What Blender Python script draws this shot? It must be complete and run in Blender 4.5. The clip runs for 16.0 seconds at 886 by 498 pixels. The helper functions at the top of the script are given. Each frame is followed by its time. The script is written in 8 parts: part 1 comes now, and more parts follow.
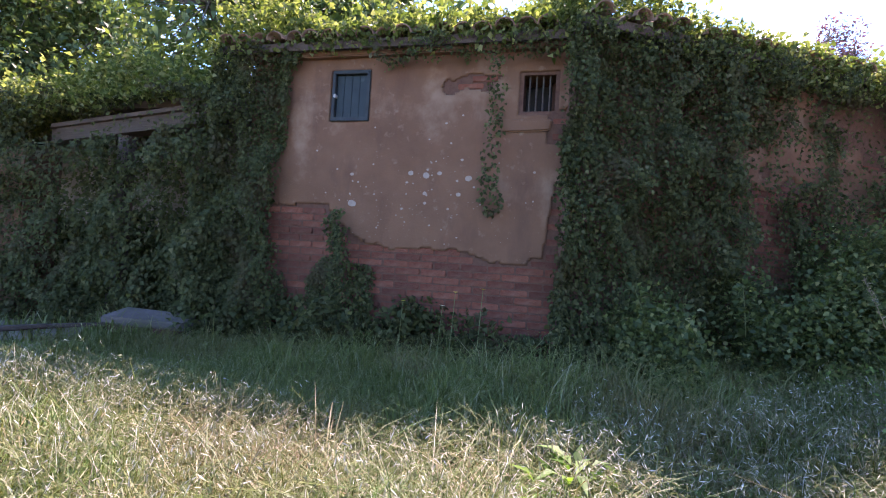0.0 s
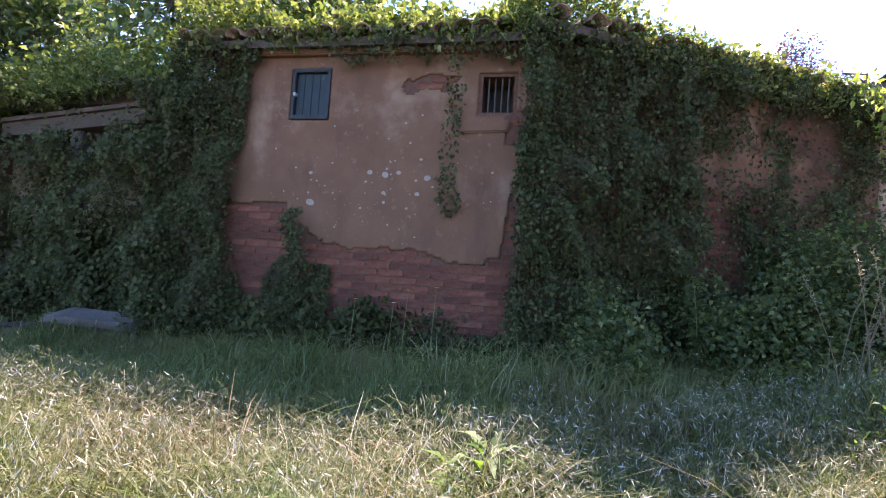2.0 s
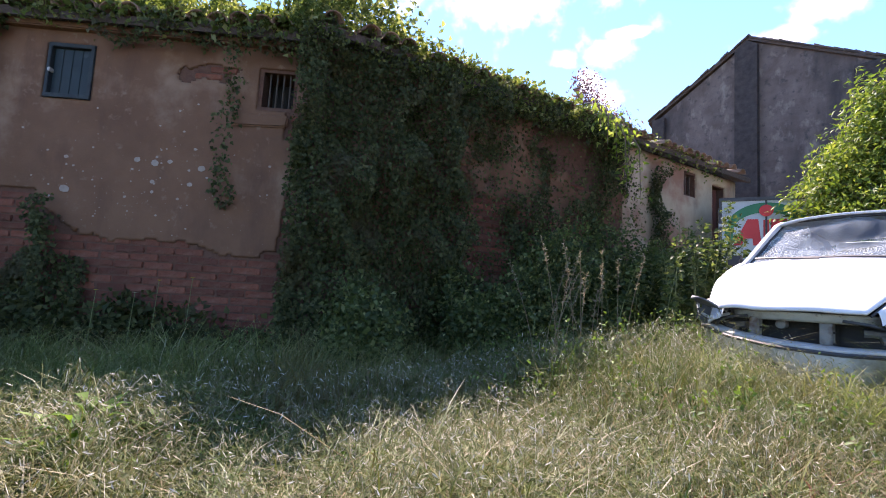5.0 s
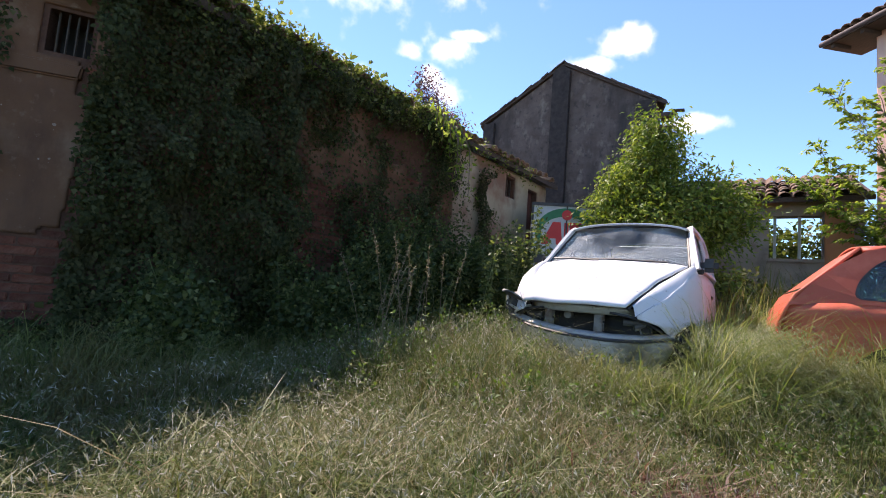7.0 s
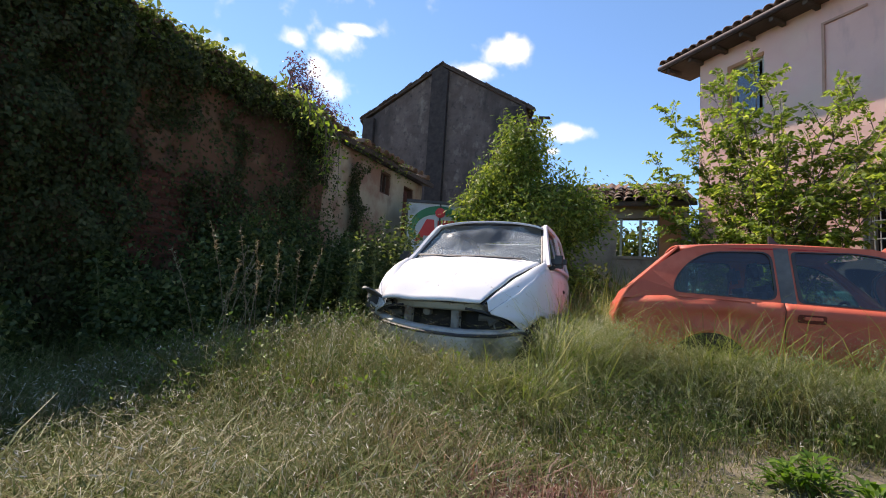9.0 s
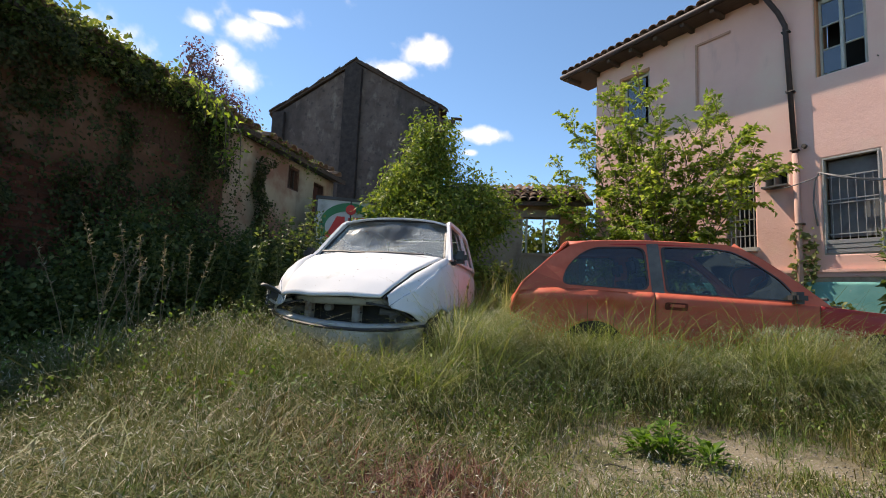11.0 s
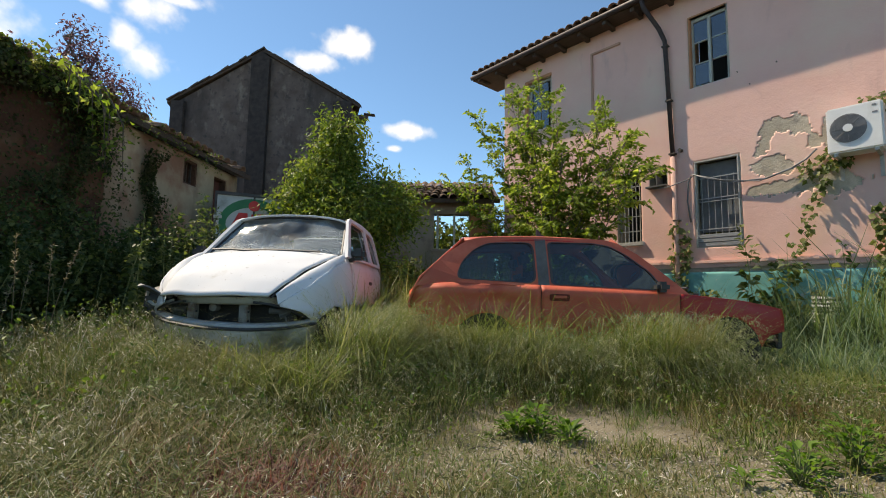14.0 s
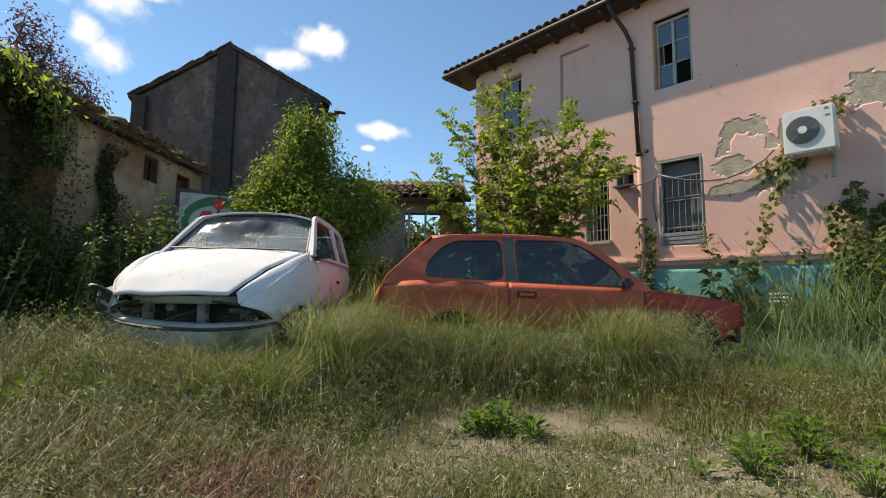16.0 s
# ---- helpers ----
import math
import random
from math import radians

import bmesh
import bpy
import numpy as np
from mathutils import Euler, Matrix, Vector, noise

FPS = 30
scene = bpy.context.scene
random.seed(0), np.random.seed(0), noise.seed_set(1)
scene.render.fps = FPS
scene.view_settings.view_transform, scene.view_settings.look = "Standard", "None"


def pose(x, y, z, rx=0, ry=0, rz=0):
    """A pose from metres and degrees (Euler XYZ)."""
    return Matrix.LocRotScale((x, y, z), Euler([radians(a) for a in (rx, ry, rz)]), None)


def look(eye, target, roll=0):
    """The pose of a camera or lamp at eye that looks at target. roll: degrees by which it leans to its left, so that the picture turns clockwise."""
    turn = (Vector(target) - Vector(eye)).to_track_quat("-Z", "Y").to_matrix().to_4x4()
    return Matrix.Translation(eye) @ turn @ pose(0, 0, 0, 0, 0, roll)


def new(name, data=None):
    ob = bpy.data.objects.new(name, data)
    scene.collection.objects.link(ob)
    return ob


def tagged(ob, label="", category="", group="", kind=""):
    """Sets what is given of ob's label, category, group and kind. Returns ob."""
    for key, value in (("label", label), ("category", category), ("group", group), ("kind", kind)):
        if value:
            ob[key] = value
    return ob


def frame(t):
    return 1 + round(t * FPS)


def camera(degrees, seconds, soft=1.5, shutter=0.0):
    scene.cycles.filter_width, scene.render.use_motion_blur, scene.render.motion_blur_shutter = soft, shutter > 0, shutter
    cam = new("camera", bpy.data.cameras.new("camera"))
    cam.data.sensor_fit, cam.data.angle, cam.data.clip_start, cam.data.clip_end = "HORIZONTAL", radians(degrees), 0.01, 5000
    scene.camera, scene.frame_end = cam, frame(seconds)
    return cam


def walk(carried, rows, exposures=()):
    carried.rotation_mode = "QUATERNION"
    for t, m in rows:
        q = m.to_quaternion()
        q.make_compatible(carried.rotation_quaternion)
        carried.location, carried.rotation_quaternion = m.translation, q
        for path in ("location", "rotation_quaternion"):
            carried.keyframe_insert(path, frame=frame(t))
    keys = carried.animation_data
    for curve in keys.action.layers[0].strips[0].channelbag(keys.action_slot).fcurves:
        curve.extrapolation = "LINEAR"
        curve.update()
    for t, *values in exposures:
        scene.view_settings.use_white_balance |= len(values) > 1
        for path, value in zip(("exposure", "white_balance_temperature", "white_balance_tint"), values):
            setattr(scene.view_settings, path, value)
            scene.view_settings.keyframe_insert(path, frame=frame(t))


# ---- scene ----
cam = camera(86.0, 16.0, soft=1.0)


def eye_pose(x, y, z, yaw, pitch, roll):
    """yaw to the left of +y, pitch up, roll as look() takes it, in degrees."""
    a, b = radians(yaw), radians(pitch)
    ahead = Vector((-math.sin(a) * math.cos(b), math.cos(a) * math.cos(b), math.sin(b)))
    return look((x, y, z), Vector((x, y, z)) + ahead, roll)


PATH = (
    (0.0, -0.550, 0.091, 0.929, -10.98, 1.70, 3.57),
    (0.5, -0.506, 0.094, 0.909, -11.04, 2.03, 3.70),
    (1.0, -0.458, 0.095, 0.888, -11.24, 2.38, 3.79),
    (1.5, -0.403, 0.092, 0.864, -11.77, 2.77, 3.89),
    (2.0, -0.325, 0.080, 0.840, -13.08, 3.22, 3.99),
    (2.5, -0.229, 0.052, 0.817, -14.81, 3.66, 4.10),
    (3.0, -0.111, -0.002, 0.798, -16.87, 4.07, 4.23),
    (3.5, 0.036, -0.079, 0.784, -18.88, 4.44, 4.30),
    (4.0, 0.208, -0.173, 0.772, -21.22, 4.80, 4.22),
    (4.5, 0.346, -0.281, 0.754, -24.06, 5.12, 3.95),
    (5.0, 0.421, -0.393, 0.736, -28.24, 5.39, 3.39),
    (5.2, 0.432, -0.440, 0.740, -30.25, 5.42, 3.40),
    (7.5, 0.415, -0.460, 0.788, -52.08, 4.95, 4.55),
    (8.0, 0.451, -0.470, 0.791, -55.77, 5.12, 4.33),
    (8.5, 0.544, -0.506, 0.794, -58.60, 5.40, 4.00),
    (9.0, 0.641, -0.566, 0.799, -61.44, 5.59, 3.58),
    (9.5, 0.647, -0.649, 0.790, -63.66, 5.72, 3.13),
    (12.0, 0.594, -0.791, 0.769, -75.04, 5.96, 1.96),
    (12.5, 0.568, -0.864, 0.769, -76.21, 5.86, 1.55),
    (13.0, 0.582, -0.919, 0.772, -77.65, 5.80, 1.36),
    (13.5, 0.611, -0.965, 0.773, -78.95, 5.80, 1.19),
    (14.0, 0.632, -1.001, 0.773, -80.21, 5.82, 0.99),
    (14.5, 0.640, -1.030, 0.768, -81.23, 5.82, 0.91),
    (15.0, 0.668, -1.056, 0.772, -82.09, 5.81, 0.71),
    (15.5, 0.679, -1.066, 0.769, -82.75, 5.84, 0.59),
    (16.0, 0.673, -1.061, 0.755, -83.30, 5.87, 0.54),
)
walk(cam, [(r[0], eye_pose(*r[1:])) for r in PATH], exposures=[(0.0, 2.35, 6700, 38), (4.0, 2.05, 6700, 36), (5.2, 1.55, 6800, 30), (7.5, 0.90, 7150, 23), (9.7, 0.68, 7350, 19), (12.0, 0.54, 7800, 13), (16.0, 0.45, 7850, 10)])

# ---- light ----
SUN_AZ, SUN_EL = radians(20), radians(54)      # azimuth to the right of +y
sun_dir = Vector((math.sin(SUN_AZ) * math.cos(SUN_EL), math.cos(SUN_AZ) * math.cos(SUN_EL), math.sin(SUN_EL)))
sun = new("sun", bpy.data.lights.new("sun", "SUN"))
sun.data.energy, sun.data.angle, sun.data.color = 4.6, radians(0.55), (1.0, 0.94, 0.84)
sun.matrix_world = look(sun_dir * 50, (0, 0, 0))

world = bpy.data.worlds.new("sky")
scene.world = world
world.use_nodes = True
wn, wl = world.node_tree.nodes, world.node_tree.links
wn.clear()
w_out = wn.new("ShaderNodeOutputWorld")
w_bg = wn.new("ShaderNodeBackground")
w_bg.inputs["Strength"].default_value = 0.15
w_sky = wn.new("ShaderNodeTexSky")
w_sky.sky_type = "NISHITA"
w_sky.sun_disc = False
w_sky.sun_elevation, w_sky.sun_rotation = SUN_EL, SUN_AZ
w_sky.dust_density, w_sky.ozone_density, w_sky.air_density = 0.1, 2.0, 1.0
w_sky.altitude = 1500
# fair-weather clouds: (direction, half width, half height); the last, broad ones paint white sun glare
CLOUDS_GLARE = (((0.640, 0.613, 0.462), 0.050, 0.028), ((0.652, 0.579, 0.489), 0.040, 0.012), ((0.591, 0.664, 0.457), 0.036, 0.020), ((0.673, 0.628, 0.391), 0.046, 0.026), ((0.640, 0.649, 0.412), 0.026, 0.034),
          ((0.806, 0.397, 0.440), 0.054, 0.021), ((0.816, 0.334, 0.471), 0.048, 0.026), ((0.912, 0.236, 0.335), 0.048, 0.016), ((0.915, 0.268, 0.301), 0.020, 0.008), ((0.49, 0.79, 0.375), 0.09, 0.06), ((0.40, 0.66, 0.64), 0.30, 0.16), ((0.575, 0.765, 0.29), 0.10, 0.05))
w_tc = wn.new("ShaderNodeTexCoord")
w_noise = wn.new("ShaderNodeTexNoise")
w_noise.inputs["Scale"].default_value, w_noise.inputs["Detail"].default_value, w_noise.inputs["Roughness"].default_value = 11, 4, 0.5
wl.new(w_tc.outputs["Generated"], w_noise.inputs["Vector"])


def w_math(op, a, b=None, c=None):
    m = wn.new("ShaderNodeMath")
    m.operation = op
    for s, v in zip(m.inputs, (a, b, c)):
        if v is None:
            continue
        if isinstance(v, (int, float)):
            s.default_value = v
        else:
            wl.new(v, s)
    return m.outputs[0]


w_sum = None
w_fine = wn.new("ShaderNodeTexNoise")
w_fine.inputs["Scale"].default_value, w_fine.inputs["Detail"].default_value, w_fine.inputs["Roughness"].default_value = 30, 4, 0.5
wl.new(w_tc.outputs["Generated"], w_fine.inputs["Vector"])
w_wob = w_math("ADD", w_math("MULTIPLY_ADD", w_noise.outputs["Fac"], 2.2, -0.95), w_math("MULTIPLY_ADD", w_fine.outputs["Fac"], 1.3, -0.65))
for c, hw_, hh_ in CLOUDS_GLARE:
    cv = Vector(c).normalized()
    side = cv.cross(Vector((0, 0, 1))).normalized()
    top = side.cross(cv)
    ds = []
    for axis, half in ((side, hw_), (top, hh_)):
        dot = wn.new("ShaderNodeVectorMath")
        dot.operation = "DOT_PRODUCT"
        wl.new(w_tc.outputs["Generated"], dot.inputs[0])
        dot.inputs[1].default_value = axis
        q = w_math("DIVIDE", dot.outputs["Value"], half)
        ds.append(w_math("MULTIPLY", q, q))
    front = wn.new("ShaderNodeVectorMath")
    front.operation = "DOT_PRODUCT"
    wl.new(w_tc.outputs["Generated"], front.inputs[0])
    front.inputs[1].default_value = cv
    d = w_math("SUBTRACT", 1.0, w_math("SQRT", w_math("ADD", ds[0], ds[1])))
    d = w_math("MULTIPLY", w_math("ADD", d, w_wob), w_math("GREATER_THAN", front.outputs["Value"], 0.5))
    d = w_math("MAXIMUM", d, 0.0)
    w_sum = d if w_sum is None else w_math("MAXIMUM", w_sum, d)
w_soft = wn.new("ShaderNodeMapRange")
w_soft.interpolation_type = "SMOOTHSTEP"
w_soft.inputs["From Max"].default_value = 1.05
w_soft.inputs["To Max"].default_value = 0.92
wl.new(w_sum, w_soft.inputs["Value"])
w_fac = w_soft.outputs[0]
w_mix = wn.new("ShaderNodeMix")
w_mix.data_type = "RGBA"
wl.new(w_fac, w_mix.inputs["Factor"])
w_tint = wn.new("ShaderNodeMix")
w_tint.data_type, w_tint.blend_type = "RGBA", "MULTIPLY"
w_tint.inputs["Factor"].default_value = 1.0
wl.new(w_sky.outputs[0], w_tint.inputs["A"])
w_tint.inputs["B"].default_value = (0.70, 0.93, 1.03, 1)
wl.new(w_tint.outputs["Result"], w_mix.inputs["A"])
w_mix.inputs["B"].default_value = (6.0, 6.2, 6.5, 1)
wl.new(w_mix.outputs["Result"], w_bg.inputs[0])
wl.new(w_bg.outputs[0], w_out.inputs[0])

# ---- tools ----
def mk_mesh(name, verts, polys):
    me = bpy.data.meshes.new(name)
    me.from_pydata([tuple(map(float, v)) for v in verts], [], [tuple(p) for p in polys])
    me.update()
    return me


def fast_mesh(name, verts, quads):
    """Many quads at once: verts (n, 3), quads (m, 4)."""
    me = bpy.data.meshes.new(name)
    verts, quads = np.asarray(verts, np.float32), np.asarray(quads, np.int32)
    me.vertices.add(len(verts))
    me.vertices.foreach_set("co", verts.ravel())
    me.loops.add(quads.size)
    me.loops.foreach_set("vertex_index", quads.ravel())
    me.polygons.add(len(quads))
    me.polygons.foreach_set("loop_start", np.arange(len(quads), dtype=np.int32) * 4)
    me.update(calc_edges=True)
    return me


def smooth(me, on=True):
    me.polygons.foreach_set("use_smooth", [on] * len(me.polygons))
    return me


def obj(name, me, material, parent=None, label="", at=None):
    if material is not None and not me.materials:
        me.materials.append(material)
    ob = new(name, me)
    if parent is not None:
        ob.parent = parent
    if at is not None:
        ob.matrix_basis = at
    if label:
        ob["label"] = label
    return ob


def part(name, bm, material, parent, label="", at=None, soft=False):
    me = bpy.data.meshes.new(name)
    bmesh.ops.recalc_face_normals(bm, faces=bm.faces)
    bm.to_mesh(me)
    bm.free()
    if soft:
        smooth(me)
    return obj(name, me, material, parent, label, at)


def thing(name, at, label, category, group="", kind=""):
    ob = new(name)
    ob.empty_display_size = 0.1
    ob.matrix_basis = at
    return tagged(ob, label, category, group, kind)


def box(x0, x1, y0, y1, z0, z1, bevel=0.0, bm=None, wob=0.0):
    b = bmesh.new()
    r = bmesh.ops.create_cube(b, size=1.0)
    for v in r["verts"]:
        v.co = Vector(((x0 + x1) / 2 + v.co.x * (x1 - x0), (y0 + y1) / 2 + v.co.y * (y1 - y0), (z0 + z1) / 2 + v.co.z * (z1 - z0)))
        if wob:
            v.co += Vector([random.uniform(-wob, wob) for _ in range(3)])
    if bevel:
        bmesh.ops.bevel(b, geom=b.edges[:], offset=bevel, segments=2, affect="EDGES")
    return join(bm, b)


def join(bm, b):
    if bm is None:
        return b
    me = bpy.data.meshes.new("tmp")
    b.to_mesh(me)
    b.free()
    bm.from_mesh(me)
    bpy.data.meshes.remove(me)
    return bm


def tube(points, radii, sides=8, bm=None, caps=True):
    """A tube along points with a radius at each."""
    b = bmesh.new() if bm is None else bm
    pts = [Vector(p) for p in points]
    if not hasattr(radii, "__len__"):
        radii = [radii] * len(pts)
    rings = []
    for i, p in enumerate(pts):
        d = (pts[min(i + 1, len(pts) - 1)] - pts[max(i - 1, 0)])
        d = d.normalized() if d.length > 1e-9 else Vector((0, 0, 1))
        a = d.orthogonal().normalized() if i == 0 else (a - d * a.dot(d)).normalized()
        c = d.cross(a)
        rings.append([b.verts.new(p + (a * math.cos(k * 2 * math.pi / sides) + c * math.sin(k * 2 * math.pi / sides)) * radii[i]) for k in range(sides)])
    for r, s in zip(rings, rings[1:]):
        for k in range(sides):
            b.faces.new((r[k], r[(k + 1) % sides], s[(k + 1) % sides], s[k]))
    if caps:
        b.faces.new(rings[0][::-1])
        b.faces.new(rings[-1])
    return b


def disc(center, axis, radius, depth, sides=24, bm=None):
    c, a = Vector(center), Vector(axis).normalized()
    return tube([c - a * depth / 2, c + a * depth / 2], radius, sides, bm)


def grid_bm(fn, us, vs, bm=None):
    b = bmesh.new() if bm is None else bm
    rows = [[b.verts.new(fn(u, v)) for v in vs] for u in us]
    for r, s in zip(rows, rows[1:]):
        for k in range(len(vs) - 1):
            b.faces.new((r[k], s[k], s[k + 1], r[k + 1]))
    return b


def thicken(bm, depth):
    bmesh.ops.recalc_face_normals(bm, faces=bm.faces)
    bmesh.ops.solidify(bm, geom=bm.faces[:], thickness=depth)
    return bm


def prism(outline, y0, y1, bm=None):
    """A flat outline (x, z), extruded from y0 to y1."""
    b = bmesh.new() if bm is None else bm
    f = [b.verts.new((x, y0, z)) for x, z in outline]
    g = [b.verts.new((x, y1, z)) for x, z in outline]
    b.faces.new(f)
    b.faces.new(g[::-1])
    n = len(f)
    for i in range(n):
        b.faces.new((f[i], g[i], g[(i + 1) % n], f[(i + 1) % n]))
    return b


def sheet(outer, holes, fn):
    """A flat outline (a, b) with holes, laid on the surface fn(a, b)."""
    b = bmesh.new()
    edges = []
    for loop in [outer, *holes]:
        vs = [b.verts.new((p[0], 0, p[1])) for p in loop]
        edges += [b.edges.new((vs[i], vs[(i + 1) % len(vs)])) for i in range(len(vs))]
    bmesh.ops.triangle_fill(b, edges=edges, use_beauty=True)
    for v in b.verts:
        v.co = fn(v.co.x, v.co.z)
    return b


def rounded(points, r, n=4):
    """The outline with its corners rounded by about r."""
    out, pts = [], [Vector(p).to_2d() for p in points]
    for i, p in enumerate(pts):
        a, b = pts[i - 1] - p, pts[(i + 1) % len(pts)] - p
        ra = min(r, a.length * 0.45, b.length * 0.45)
        s, e = p + a.normalized() * ra, p + b.normalized() * ra
        for k in range(n + 1):
            t = k / n
            out.append(tuple(s * (1 - t) ** 2 + p * 2 * t * (1 - t) + e * t ** 2))
    return out


def line_frame(a, b, z=0.0):
    """x along a wall from a to b, y into the building, z up."""
    u = (Vector(b) - Vector(a)).normalized()
    return Matrix(((u.x, -u.y, 0, a[0]), (u.y, u.x, 0, a[1]), (0, 0, 1, z), (0, 0, 0, 1)))


def wall_mesh(name, length, z0, z1, depth, holes):
    """A wall from y = 0 to depth with openings (x0, x1, z0, z1) right through it."""
    xs = sorted({0.0, length, *[h[0] for h in holes], *[h[1] for h in holes], *np.arange(0.5, length, 0.5).round(3)})
    zs = sorted({z0, z1, *[h[2] for h in holes], *[h[3] for h in holes]})
    b = bmesh.new()
    cells = {(i, k) for i in range(len(xs) - 1) for k in range(len(zs) - 1)
             if not any(h[0] - 1e-6 <= xs[i] and xs[i + 1] <= h[1] + 1e-6 and h[2] - 1e-6 <= zs[k] and zs[k + 1] <= h[3] + 1e-6 for h in holes)}
    vs = {}

    def v(i, k, y):
        if (i, k, y) not in vs:
            vs[i, k, y] = b.verts.new((xs[i], y, zs[k]))
        return vs[i, k, y]
    for i, k in cells:
        b.faces.new((v(i, k, 0), v(i + 1, k, 0), v(i + 1, k + 1, 0), v(i, k + 1, 0)))
        b.faces.new((v(i, k, depth), v(i, k + 1, depth), v(i + 1, k + 1, depth), v(i + 1, k, depth)))
        for (di, dk), (p, q) in {(-1, 0): ((i, k), (i, k + 1)), (1, 0): ((i + 1, k), (i + 1, k + 1)), (0, -1): ((i, k), (i + 1, k)), (0, 1): ((i, k + 1), (i + 1, k + 1))}.items():
            if (i + di, k + dk) not in cells:
                b.faces.new((v(*p, 0), v(*q, 0), v(*q, depth), v(*p, depth)))
    bmesh.ops.recalc_face_normals(b, faces=b.faces)
    me = bpy.data.meshes.new(name)
    b.to_mesh(me)
    b.free()
    return me


def coat(name, x0, x1, z0, z1, step, keep, depth, relief):
    """A coat of plaster in front of a wall (y < 0) wherever keep(x, z), with broken edges of its own thickness."""
    nx, nz = int(round((x1 - x0) / step)) + 1, int(round((z1 - z0) / step)) + 1
    X, Z = np.meshgrid(np.linspace(x0, x1, nx), np.linspace(z0, z1, nz), indexing="ij")
    Y = np.array([[-depth - relief * noise.noise(Vector((x * 1.7, 3.1, z * 1.7))) - relief * 0.4 * noise.noise(Vector((x * 9, 1.1, z * 9))) for x, z in zip(rx, rz)] for rx, rz in zip(X, Z)])
    K = np.array([[keep(x, z) for x, z in zip(rx, rz)] for rx, rz in zip((X[:-1, :-1] + X[1:, 1:]) / 2, (Z[:-1, :-1] + Z[1:, 1:]) / 2)], bool)
    idx = np.arange(nx * nz).reshape(nx, nz)
    front = np.stack([X, Y, Z], -1).reshape(-1, 3)
    back = np.stack([X, np.full_like(X, 0.002), Z], -1).reshape(-1, 3)
    V, n = np.concatenate([front, back]), nx * nz
    quads = np.stack([idx[:-1, :-1][K], idx[1:, :-1][K], idx[1:, 1:][K], idx[:-1, 1:][K]], -1).tolist()
    P = np.pad(K, 1)
    for i, k in zip(*np.nonzero(K)):
        for (di, dk), (p, q) in {(-1, 0): ((i, k), (i, k + 1)), (1, 0): ((i + 1, k + 1), (i + 1, k)), (0, -1): ((i + 1, k), (i, k)), (0, 1): ((i, k + 1), (i + 1, k + 1))}.items():
            if not P[i + 1 + di, k + 1 + dk]:
                a, c = idx[p], idx[q]
                quads.append((a, c, c + n, a + n))
    used = np.unique(np.array(quads))
    remap = np.full(2 * n, -1)
    remap[used] = np.arange(len(used))
    return fast_mesh(name, V[used], remap[np.array(quads)])


def nz(x, z, s, seed=0.0):
    return noise.noise(Vector((x * s, seed, z * s)))

